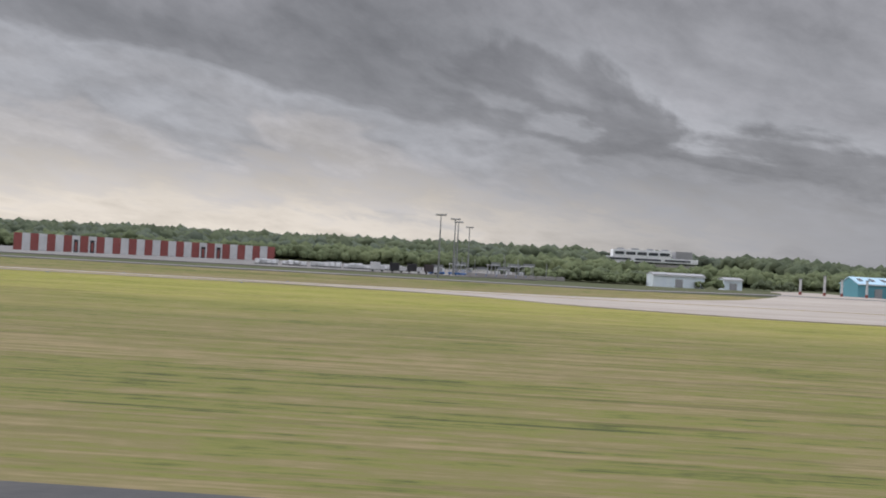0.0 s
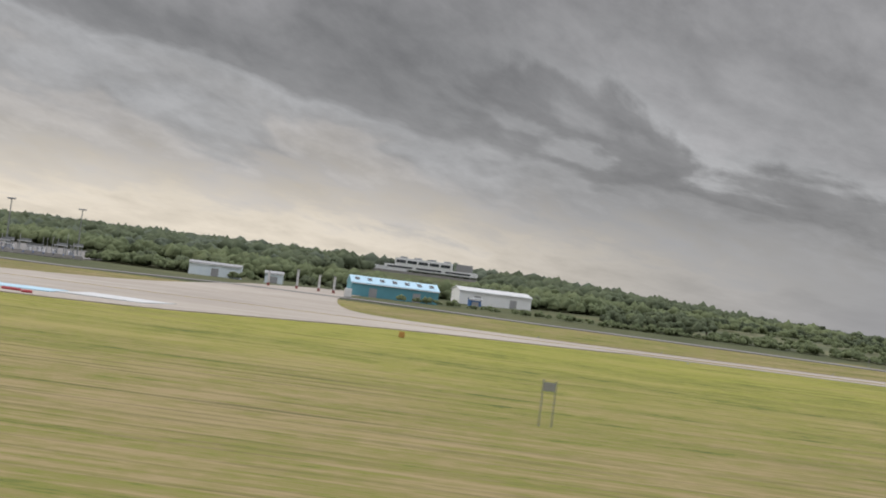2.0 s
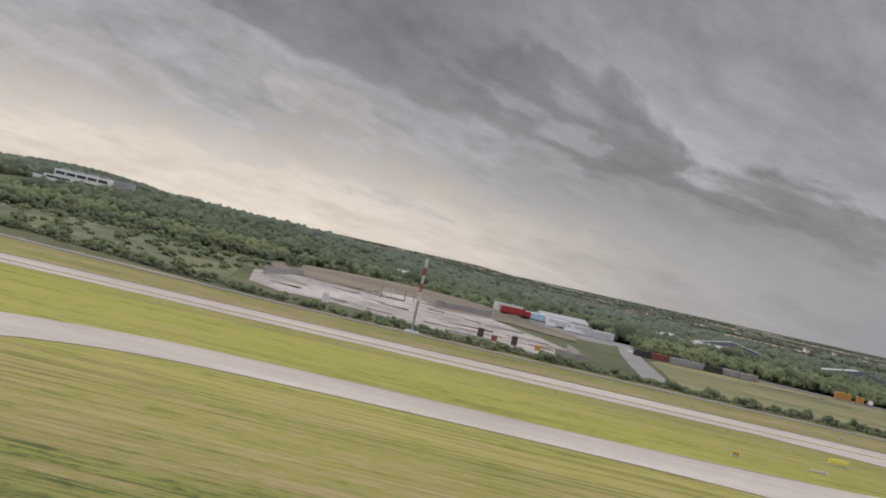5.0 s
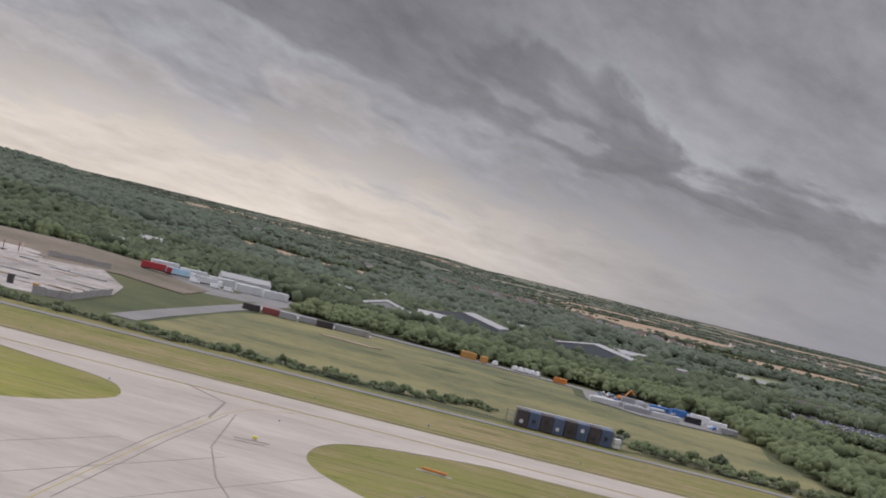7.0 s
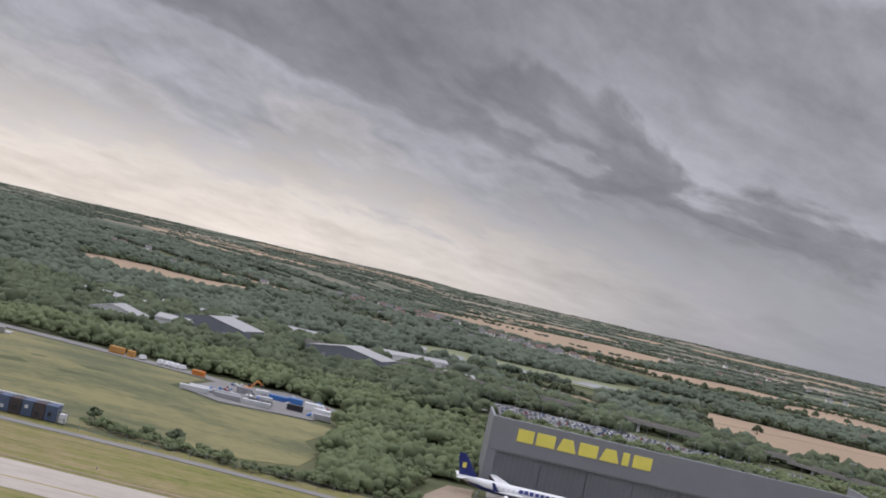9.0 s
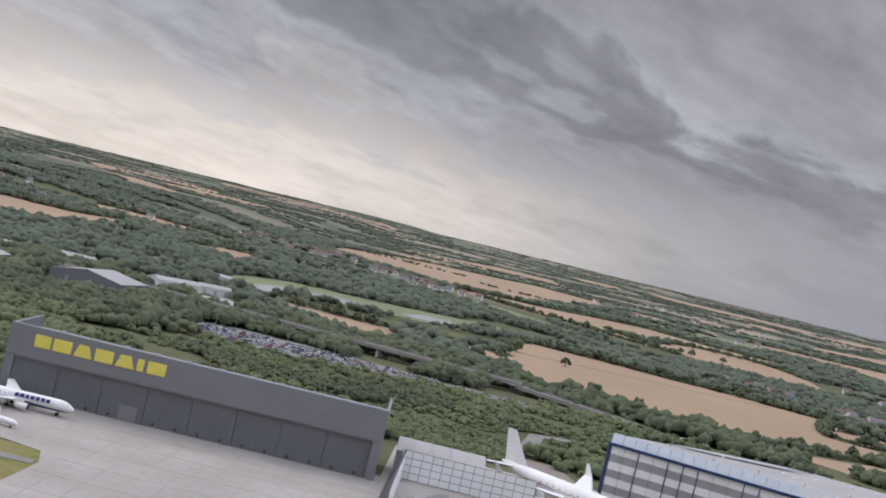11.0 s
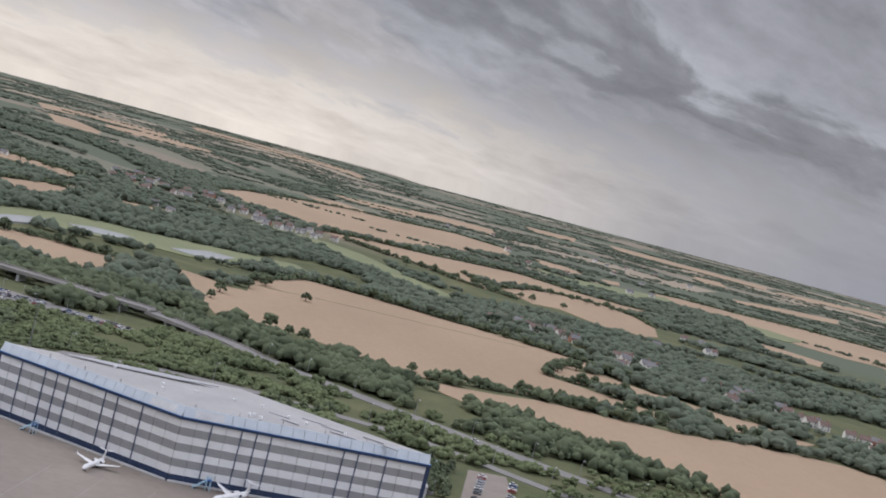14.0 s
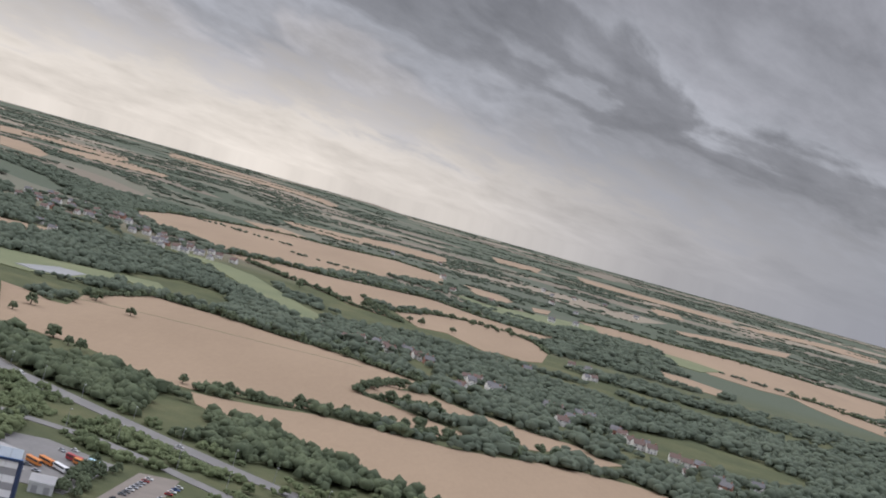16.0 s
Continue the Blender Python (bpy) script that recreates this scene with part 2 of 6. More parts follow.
def sheet(name, poly, material, lift, label, category, cut=25.0):
    """A patch of ground with its own cover, laid over the land, with a low rim."""
    fine = []
    for (x0, y0), (x1, y1) in zip(poly, poly[1:] + poly[:1]):
        k = max(1, round(math.hypot(x1 - x0, y1 - y0) / cut))
        fine += [(x0 + (x1 - x0) * j / k, y0 + (y1 - y0) * j / k) for j in range(k)]
    poly, n = fine, len(fine)
    xs, ys = [p[0] for p in poly], [p[1] for p in poly]
    gx, gy = np.meshgrid(np.arange(min(xs), max(xs), cut), np.arange(min(ys), max(ys), cut))
    hit = inside(poly, gx.ravel(), gy.ravel())
    spots = [Vector(p) for p in poly] + [Vector((x, y)) for x, y, h in zip(gx.ravel(), gy.ravel(), hit) if h]
    v2, _, f2, *_ = delaunay_2d_cdt(spots, [(i, (i + 1) % n) for i in range(n)], [], 1, 1e-4)
    bm = bmesh.new()
    vs = [bm.verts.new((v.x, v.y, float(ground_z(v.x, v.y)) + lift)) for v in v2]
    for f in f2:
        bm.faces.new([vs[i] for i in f])
    bmesh.ops.recalc_face_normals(bm, faces=bm.faces[:])
    if sum(f.normal.z for f in bm.faces) < 0:
        bmesh.ops.reverse_faces(bm, faces=bm.faces[:])
    rim = bmesh.ops.extrude_edge_only(bm, edges=[e for e in bm.edges if e.is_boundary])
    for g in rim["geom"]:
        if isinstance(g, bmesh.types.BMVert):
            g.co.z -= lift + 0.3
    return tagged(part(name, bm, material), label, category, kind="structure")


def eased(poly, rounds=2):
    """The same outline with its corners cut round."""
    for _ in range(rounds):
        nxt = poly[1:] + poly[:1]
        poly = [q for a, b in zip(poly, nxt) for q in ((0.75 * a[0] + 0.25 * b[0], 0.75 * a[1] + 0.25 * b[1]), (0.25 * a[0] + 0.75 * b[0], 0.25 * a[1] + 0.75 * b[1]))]
    return poly


def strip_of(line, width):
    """Outline of a band of that width along a line of places."""
    a, b = [], []
    for i, p in enumerate(line):
        q0, q1 = Vector(line[max(i - 1, 0)]), Vector(line[min(i + 1, len(line) - 1)])
        d = (q1 - q0).normalized()
        n = Vector((-d.y, d.x)) * width / 2
        a.append((p[0] + n.x, p[1] + n.y))
        b.append((p[0] - n.x, p[1] - n.y))
    return a + b[::-1]


# ---- the land ----
def land_material():
    mat = bpy.data.materials.new("land")
    mat.use_nodes = True
    add, m, ramp, mix = link_nodes(mat.node_tree)
    pos = add("ShaderNodeNewGeometry").outputs["Position"]
    x, y, z = add("ShaderNodeSeparateXYZ", (pos,)).outputs
    # mown airfield grass in long stripes
    drawn = add("ShaderNodeMapping", {0: pos, "Scale": (0.07, 0.75, 1)}).outputs[0]
    stripes = add("ShaderNodeTexNoise", {"Vector": drawn, "Scale": 1.0, "Detail": 6.0, "Roughness": 0.65}).outputs[0]
    patches = add("ShaderNodeTexNoise", {"Vector": pos, "Scale": 0.035, "Detail": 5.0, "Roughness": 0.6}).outputs[0]
    tuft = add("ShaderNodeTexNoise", {"Vector": add("ShaderNodeMapping", {0: pos, "Scale": (0.35, 2.4, 1)}).outputs[0], "Scale": 2.0, "Detail": 5.0, "Roughness": 0.75}).outputs[0]
    broad = add("ShaderNodeTexNoise", {"Vector": add("ShaderNodeMapping", {0: pos, "Scale": (0.012, 0.085, 1), "Location": (0.4, 0.2, 0)}).outputs[0], "Scale": 1.0, "Detail": 3.0, "Roughness": 0.5}).outputs[0]
    f = m("ADD", m("MULTIPLY", stripes, 0.34), m("ADD", m("MULTIPLY", broad, 0.3), m("ADD", m("MULTIPLY", patches, 0.16), m("MULTIPLY", tuft, 0.2))))
    fine = add("ShaderNodeTexNoise", {"Vector": add("ShaderNodeMapping", {0: pos, "Scale": (0.1, 2.6, 1)}).outputs[0], "Scale": 1.0, "Detail": 4.0, "Roughness": 0.7}).outputs[0]
    f = m("ADD", m("MULTIPLY_ADD", f, 1.6, -0.3), m("MULTIPLY_ADD", fine, 0.8, -0.4))
    blot = add("ShaderNodeTexNoise", {"Vector": pos, "Scale": 0.22, "Detail": 8.0, "Roughness": 0.68}).outputs[0]
    f = m("ADD", f, m("MULTIPLY_ADD", blot, 0.5, -0.25))
    speck = add("ShaderNodeTexNoise", {"Vector": add("ShaderNodeMapping", {0: pos, "Scale": (0.6, 1.0, 1)}).outputs[0], "Scale": 1.6, "Detail": 7.0, "Roughness": 0.72}).outputs[0]
    f = m("ADD", f, m("MULTIPLY_ADD", speck, 0.6, -0.3))
    # pushes the strip by the taxiway to bright green, painting in its sunshine
    sun_strip = m("MULTIPLY", ramp(m("DIVIDE", y, 200.0), [(0.36, (0, 0, 0)), (0.52, (1, 1, 1)), (0.6, (1, 1, 1)), (0.66, (0, 0, 0))]), 0.3)
    f = m("ADD", m("MULTIPLY", f, m("SUBTRACT", 1.0, sun_strip)), m("MULTIPLY", sun_strip, 0.43))
    # ground at low x lies outside the sun patch, painted as browner, darker grass
    drift = m("ADD", m("DIVIDE", x, 60.0), m("MULTIPLY_ADD", patches, 2.4, -1.2))
    out_of_sun = ramp(drift, [(0.0, (1, 1, 1)), (0.95, (0.0, 0.0, 0.0))])
    grass = ramp(f, [(0.28, (0.06, 0.074, 0.028)), (0.4, (0.18, 0.19, 0.046)), (0.5, (0.21, 0.182, 0.07)), (0.66, (0.285, 0.225, 0.12))])
    # tones for drier grass, and for the ground painted as out of the sun
    worn = ramp(f, [(0.28, (0.062, 0.072, 0.03)), (0.4, (0.165, 0.17, 0.05)), (0.5, (0.17, 0.15, 0.066)), (0.66, (0.25, 0.2, 0.11))])
    late = ramp(m("DIVIDE", m("ADD", m("ADD", x, m("MULTIPLY", y, 1.2)), m("MULTIPLY", patches, 60.0)), 1000.0), [(0.34, (0, 0, 0)), (0.42, (1, 1, 1))])
    grass = mix(m("MAXIMUM", m("MULTIPLY", out_of_sun, m("MULTIPLY_ADD", sun_strip, -3.0, 1.0)), m("MULTIPLY", late, 0.85)), grass, worn)
    # brighter, greener grass in long drifts towards the taxiway, with sunshine painted in
    sun_patch = ramp(m("DIVIDE", m("ADD", y, m("MULTIPLY_ADD", broad, 60.0, -30.0)), 200.0), [(0.22, (0, 0, 0)), (0.42, (1, 1, 1)), (0.585, (1, 1, 1)), (0.62, (0, 0, 0))])
    sunlit_grass = ramp(f, [(0.3, (0.12, 0.132, 0.033)), (0.45, (0.255, 0.257, 0.052)), (0.62, (0.292, 0.257, 0.088))])
    grass = mix(m("MULTIPLY", sun_patch, m("MULTIPLY_ADD", late, -0.8, 0.85)), grass, sunlit_grass)
    # dark mowing lines and bare scrapes along the mown strips
    lines = add("ShaderNodeTexNoise", {"Vector": add("ShaderNodeMapping", {0: pos, "Scale": (0.045, 1.5, 1), "Rotation": (0, 0, radians(1.2))}).outputs[0], "Scale": 1.0, "Detail": 3.0, "Roughness": 0.6}).outputs[0]
    cut_marks = m("MULTIPLY", ramp(lines, [(0.3, (0, 0, 0)), (0.41, (1, 1, 1)), (0.47, (0, 0, 0))]), ramp(patches, [(0.4, (0.1, 0.1, 0.1)), (0.6, (1, 1, 1))]))
    grass = mix(m("MULTIPLY", cut_marks, 0.7), grass, (0.06, 0.06, 0.026))
    # farmland far off: woods, stubble and pasture in strips
    far = add("ShaderNodeMapping", {0: pos, "Scale": (0.0028, 0.0062, 0.0), "Rotation": (0, 0, radians(7))}).outputs[0]
    cells = add("ShaderNodeTexVoronoi", {"Vector": far, "Scale": 1.0, "Randomness": 0.9}).outputs["Color"]
    pick = add("ShaderNodeSeparateColor", (cells,)).outputs[0]
    fields = ramp(pick, [(0.0, (0.092, 0.106, 0.075)), (0.34, (0.105, 0.115, 0.085)), (0.52, (0.15, 0.148, 0.11)), (0.66, (0.19, 0.163, 0.125)), (0.85, (0.25, 0.212, 0.16))], "CONSTANT")
    rough = ramp(add("ShaderNodeTexNoise", {"Vector": pos, "Scale": 0.03, "Detail": 8.0, "Roughness": 0.7}).outputs[0], [(0.3, (0.058, 0.068, 0.038)), (0.5, (0.085, 0.093, 0.048)), (0.7, (0.125, 0.12, 0.063))])
    country = mix(ramp(m("DIVIDE", y, 2000.0), [(0.44, (0, 0, 0)), (0.5, (1, 1, 1))]), rough, fields)
    beyond = m("GREATER_THAN", m("ADD", y, m("MULTIPLY", patches, 14.0)), 172.0)
    col = mix(beyond, grass, country)
    bsdf = add("ShaderNodeBsdfPrincipled", {"Base Color": col, "Roughness": 0.95, "Specular IOR Level": 0.1})
    b1 = add("ShaderNodeBump", {"Strength": 0.5, "Distance": 0.15, "Height": tuft})
    mat.node_tree.links.new(b1.outputs[0], bsdf.inputs["Normal"])
    add("ShaderNodeOutputMaterial", (bsdf.outputs[0],))
    return mat


def build_land():
    xs = np.concatenate([-np.geomspace(3600, 420, 24), np.linspace(-400, 900, 131), np.geomspace(920, 4300, 24)])
    ys = np.concatenate([-np.geomspace(2500, 60, 10), np.linspace(-40, 700, 120), np.geomspace(708, 4750, 60)])
    gx, gy = np.meshgrid(xs, ys)
    verts = np.stack([gx, gy, ground_z(gx, gy)], -1).reshape(-1, 3)
    w = len(xs)
    i = (np.arange(len(ys) - 1)[:, None] * w + np.arange(w - 1)).ravel()
    faces = np.stack([i, i + 1, i + w + 1, i + w], -1)
    ob = from_arrays("ground", verts, faces, land_material(), smooth=True)
    tagged(ob, "mown airfield grass and farmland reaching to the horizon", "ground", kind="structure")


build_land()

# ---- pavements ----
sheet("runway", [(-700, -11), (1300, -11), (1300, 12), (-700, 12)], M["asphalt"], 0.03, "dark grey asphalt runway edged by mown grass", "runway")
sheet("taxiway_exit", [(150, 11.9), (193, 45), (215, 54), (236, 60), (262, 11.9)], M["asphalt"], 0.035, "dark asphalt runway exit beside mown grass", "taxiway")
sheet("taxiway_parallel", [(-700, 120), (700, 126), (700, 139), (-700, 133)], M["taxi"], 0.04, "long pale concrete taxiway between mown grass", "taxiway", cut=12.0)
sheet("taxiway_near", eased([(142, 11), (142, 11), (142, 11), (156, 11), (156, 11), (156, 11), (157, 50), (161, 70), (168, 77.5), (178, 79), (200, 79.5), (210, 78), (221, 75), (227, 70), (236, 60.1), (262, 11), (262, 11), (262, 11), (316, 11), (316, 11), (316, 11), (310, 40), (290, 70), (268, 86), (258, 95), (253, 102), (252.5, 111), (255, 117.5), (264, 122.5), (275, 126), (212, 126), (223, 122), (231, 119.5), (234, 114), (234.4, 108.5), (229.5, 97.5), (219, 91), (200, 88.8), (175, 88.8), (164, 87), (153, 79), (147, 64), (144, 40)]), M["taxi"], 0.055, "pale concrete taxiway junction with rounded grass corners", "taxiway", cut=40)
sheet("taxiway_stub", eased([(-30, 124.4), (-12, 118), (-2, 108), (3, 97), (12, 90), (20, 86), (46, 90), (55, 101), (65, 112.5), (88, 122), (88, 134), (66, 139), (57, 144), (52, 156), (50, 172), (52, 214), (40, 214), (36, 172), (28, 156), (17, 148), (-4, 136), (-30, 133)]), M["taxi"], 0.07, "wide pale concrete stub joining taxiway and perimeter road", "taxiway", cut=40)
sheet("road_perimeter", strip_of([(-200, 168), (-40, 166), (14, 164), (34, 170), (54, 170), (75, 166), (120, 161), (205, 159), (250, 159.5), (300, 160.5), (340, 158.5), (362, 159.5)], 2.3), M["tarmac"], 0.09, "narrow grey perimeter road through rough grass", "road", cut=15)
sheet("apron_hangar", [(343, 171), (352, 168.5), (360.5, 166), (362.5, 160), (362.5, 139.5), (431, 140.5), (431, 236), (404, 236), (404, 204), (343, 195.5)], M["apron"], 0.1, "pale stained concrete apron before the grey hangar", "apron")
sheet("apron_brown", [(431.1, 140.5), (580, 142), (580, 200), (545, 215), (536, 240), (524, 240), (482, 240), (440, 240), (436, 256), (428, 256), (431.1, 236)], M["apron_brown"], 0.1, "brownish worn concrete apron before the striped hangar", "apron")
sheet("apron_cargo", [(-190, 186), (-15, 183), (2, 190), (2, 262), (-190, 262)], M["tarmac"], 0.12, "grey cargo apron behind the taxiway", "apron")
sheet("quarry_pad", [(152, 190), (158, 184), (164, 188), (180, 180), (189, 183), (196, 178), (203, 180), (203, 206), (199, 224), (188, 244), (174, 246), (153, 242), (148, 212)], M["rubble"], 0.12, "broken grey concrete slab of a cleared site", "yard")
sheet("yard_depot", [(186, 250), (196, 244), (214, 258), (222, 300), (206, 312), (186, 280)], M["tarmac"], 0.12, "grey tarmac yard of a small depot", "yard")
sheet("road_spur", strip_of([(214, 176), (214.5, 195), (216, 232), (218, 262), (219, 285), (222, 300)], 4.2), M["tarmac"], 0.15, "grey tarmac road climbing from the hedge", "road")
sheet("road_back", strip_of([(216, 262), (226, 262), (245, 262), (264, 259), (280, 256), (290, 252)], 5.5), M["tarmac"], 0.17, "grey gravel track beside parked vans", "road")
sheet("yard_scrap", [(285, 226), (294, 219), (310, 226), (314, 248), (300, 262), (286, 250)], M["tarmac"], 0.2, "cluttered grey scrap yard between bushes", "yard")
sheet("car_park", [(330, 334), (337, 352), (351, 361), (375, 357), (406, 352), (433, 346), (433, 338), (406, 341), (381, 331), (345, 322)], M["tarmac"], 0.12, "grey car park full of parked cars", "car park")
sheet("car_park_small", [(531.5, 244), (532.5, 284), (541.5, 287), (544.5, 244)], M["apron_brown"], 0.12, "small grey car park beside the striped hangar", "car park")
sheet("yard_coaches", [(500, 252), (526, 252), (527, 284), (508, 290), (496, 286)], M["tarmac"], 0.14, "pinkish gravel yard with parked coaches", "yard")
sheet("road_service", strip_of([(427, 256), (431, 275), (433, 292), (450, 301), (480, 306), (499, 304), (514, 303), (530, 297), (542, 290.5), (553, 285), (620, 258)], 4.0), M["tarmac"], 0.16, "grey service road behind the hangars", "road", cut=15)
sheet("rough_meadow", [(217, 172), (250, 168), (300, 167), (316, 176), (317, 190), (313, 200), (316, 222), (308, 224), (300, 221), (294, 217), (283, 226), (284, 250), (262, 256), (226, 258), (219, 230)], M["meadow"], 0.06, "rough yellow-green meadow rising behind the hedge", "meadow", cut=12)
sheet("rough_meadow", [(92, 184), (120, 178), (146, 174), (150, 184), (146, 212), (150, 240), (130, 246), (104, 238), (92, 214)], M["scrub_grass"], 0.06, "rough green meadow on a low mound", "meadow", cut=12)
HIGHWAY = [(280, 392), (340, 384), (393, 377), (430, 371), (458, 361), (474, 351), (490, 342), (510, 331), (530, 320), (548, 311), (620, 278), (760, 220)]
sheet("road_highway", strip_of(HIGHWAY[4:], 6.0), M["tarmac"], 0.18, "grey dual carriageway between wooded banks", "road", cut=15)
sheet("industrial_yard", [(292, 408), (300, 462), (312, 468), (336, 428), (332, 404)], M["apron"], 0.12, "pale concrete yard among woods", "yard")

# ---- fields ----
FIELDS = []


def field(cover, outline):
    """One field, named by its cover."""
    FIELDS.append(("wheat_field" if cover == "wheat" else "green_meadow", outline, cover))


field("wheat", [(396, 524), (408, 520), (424, 508), (431, 510), (424, 550), (430, 574), (438, 610), (461, 609), (486, 605), (508, 597), (537, 594), (566, 581), (582, 573), (571, 533), (561, 494), (575, 488), (590, 480), (603, 473), (612, 466), (600, 451), (587, 448), (576, 455), (562, 449), (551, 434), (545, 424), (535, 424), (522, 416), (514, 402), (501, 400), (490, 411), (477, 420), (466, 428), (458, 426), (448, 430), (439, 421)])
field("wheat", [(568, 532), (585, 545), (601, 532), (616, 528), (633, 520), (650, 520), (659, 505), (669, 503), (657, 484), (652, 491), (645, 502), (635, 483), (626, 475), (621, 493), (614, 509), (597, 509), (585, 507), (572, 497), (565, 504)])
field("wheat", [(515, 397), (526, 401), (538, 408), (553, 422), (569, 426), (585, 429), (601, 432), (617, 442), (634, 455), (651, 461), (669, 465), (681, 461), (700, 400), (684, 312), (610, 330), (595, 337), (587, 338), (579, 344), (572, 348), (564, 352), (556, 362), (547, 369), (533, 369), (521, 379)])
field("wheat", [(326, 483), (335, 495), (351, 502), (367, 501), (379, 504), (382, 497), (388, 452), (384, 445), (374, 450), (357, 457), (341, 469)])
field("wheat", [(388, 980), (415, 1008), (447, 1017), (474, 1026), (510, 1055), (548, 1081), (595, 1043), (644, 1033), (659, 1052), (647, 983), (620, 974), (588, 975), (567, 971), (546, 954), (533, 923), (505, 937), (537, 842), (548, 827), (533, 839), (508, 851), (486, 886), (461, 911), (440, 927), (412, 954)])
field("wheat", [(536, 889), (558, 945), (583, 972), (620, 974), (640, 950), (649, 894), (643, 823), (630, 799), (617, 806), (604, 793), (590, 818), (577, 842), (558, 827)])
field("wheat", [(259, 1138), (264, 1245), (299, 1350), (346, 1438), (410, 1474), (472, 1549), (537, 1492), (546, 1326), (501, 1246), (474, 1103), (442, 1043), (414, 1033), (387, 1023), (374, 1009), (337, 1043), (309, 1055)])
field("wheat", [(697, 1351), (735, 1386), (799, 1386), (882, 1424), (957, 1408), (1040, 1370), (975, 1155), (923, 1097), (898, 1116), (876, 1109), (843, 1097), (805, 1113), (775, 1201), (749, 1270), (712, 1254)])
field("wheat", [(742, 1013), (770, 1012), (796, 990), (781, 938), (752, 949), (740, 972)])
field("wheat", [(874, 1122), (903, 1115), (947, 1063), (924, 988), (899, 1027), (882, 1070)])
field("wheat", [(124, 591), (127, 634), (141, 687), (165, 719), (189, 795), (204, 685), (201, 622), (186, 594), (164, 576), (141, 583)])
field("wheat", [(251, 734), (261, 766), (279, 763), (282, 709), (267, 699)])
field("wheat", [(264, 523), (272, 567), (278, 503)])
field("wheat", [(241, 691), (253, 736), (280, 741), (289, 680), (283, 647), (258, 674)])
field("wheat", [(140, 846), (152, 880), (177, 898), (211, 885), (242, 851), (246, 810), (208, 842), (178, 844), (161, 799)])
field("wheat", [(292, 749), (313, 769), (329, 787), (328, 740), (310, 727)])
field("wheat", [(280, 522), (283, 546), (292, 516), (291, 494)])
field("wheat", [(-330, 2195), (-277, 2333), (-124, 2317), (-45, 2040), (-176, 2073), (-228, 1959)])
field("wheat", [(-158, 1799), (-97, 1777), (-9, 1608), (21, 1502), (-45, 1536)])
field("wheat", [(-130, 1977), (-68, 2111), (31, 2049), (65, 1901), (-3, 1857), (-68, 1814)])
field("wheat", [(-452, 3720), (-238, 3572), (-42, 3438), (149, 3261), (168, 3038), (7, 3037), (-163, 3137), (-308, 3220)])
field("wheat", [(284, 1504), (322, 1563), (361, 1514), (372, 1409), (329, 1422)])
field("wheat", [(279, 1790), (335, 1865), (392, 1912), (433, 1949), (439, 1807), (380, 1677), (315, 1687)])
field("wheat", [(377, 1955), (435, 2025), (511, 2031), (522, 1840), (464, 1814), (403, 1822)])
field("wheat", [(564, 1433), (605, 1431), (625, 1380), (612, 1294), (581, 1332)])
field("wheat", [(852, 1746), (926, 1853), (1013, 1947), (1082, 2017), (1037, 1854), (943, 1755), (852, 1681)])
field("wheat", [(777, 2946), (870, 2921), (962, 2895), (1052, 2869), (1139, 2844), (1085, 2611), (982, 2648), (861, 2660), (776, 2681)])
field("wheat", [(886, 2333), (943, 2355), (929, 2176), (869, 2091)])
field("wheat", [(1108, 2668), (1244, 2845), (1421, 3025), (1495, 2903), (1401, 2631), (1302, 2713), (1148, 2566)])
field("wheat", [(575, 2703), (690, 2771), (672, 2487), (591, 2475)])
field("wheat", [(644, 1363), (667, 1393), (661, 1317), (646, 1298)])
field("pasture", [(302, 538), (307, 570), (323, 606), (343, 618), (363, 634), (385, 646), (408, 659), (424, 668), (437, 642), (438, 621), (415, 640), (404, 598), (388, 573), (377, 572), (363, 571), (347, 549), (331, 541), (320, 504), (308, 518)])
field("pasture", [(366, 883), (389, 887), (411, 883), (437, 859), (469, 799), (492, 753), (506, 732), (511, 684), (496, 694), (470, 739), (441, 790), (407, 849)])
field("pasture", [(550, 1260), (596, 1203), (654, 1272), (711, 1321), (712, 1254), (651, 1151), (603, 1116)])
field("pasture", [(766, 1220), (799, 1211), (828, 1185), (794, 1109), (769, 1115)])
LABELS = {"wheat": "ripe tan wheat field edged by dark hedges", "pasture": "pale green meadow beside dark woods"}
for k, (name, poly, cover) in enumerate(FIELDS):
    sheet(name, poly, M[cover], 0.13 + 0.012 * k, LABELS[cover], "field")
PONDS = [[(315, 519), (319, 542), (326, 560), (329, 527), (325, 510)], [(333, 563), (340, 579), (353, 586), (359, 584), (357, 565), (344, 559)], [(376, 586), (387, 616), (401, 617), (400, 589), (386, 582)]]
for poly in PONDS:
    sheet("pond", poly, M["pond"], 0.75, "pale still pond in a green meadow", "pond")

# ---- foliage ----
def ico(level):
    bm = bmesh.new()
    bmesh.ops.create_icosphere(bm, subdivisions=level, radius=1)
    v = np.array([w.co for w in bm.verts])
    f = np.array([[w.index for w in p.verts] for p in bm.faces])
    bm.free()
    return v, f


def dome(n):
    """A leafy lump with an open underside: a tip, a ring and a skirt."""
    a = np.arange(n) * 2 * math.pi / n
    v = [(0, 0, 1.0)] + [(0.9 * math.cos(t), 0.9 * math.sin(t), 0.35) for t in a]
    v += [(0.8 * math.cos(t + math.pi / n), 0.8 * math.sin(t + math.pi / n), -0.55) for t in a]
    f = [(0, 1 + k, 1 + (k + 1) % n) for k in range(n)]
    for k in range(n):
        f += [(1 + k, 1 + n + k, 1 + (k + 1) % n), (1 + (k + 1) % n, 1 + n + k, 1 + n + (k + 1) % n)]
    return np.array(v), np.array(f)


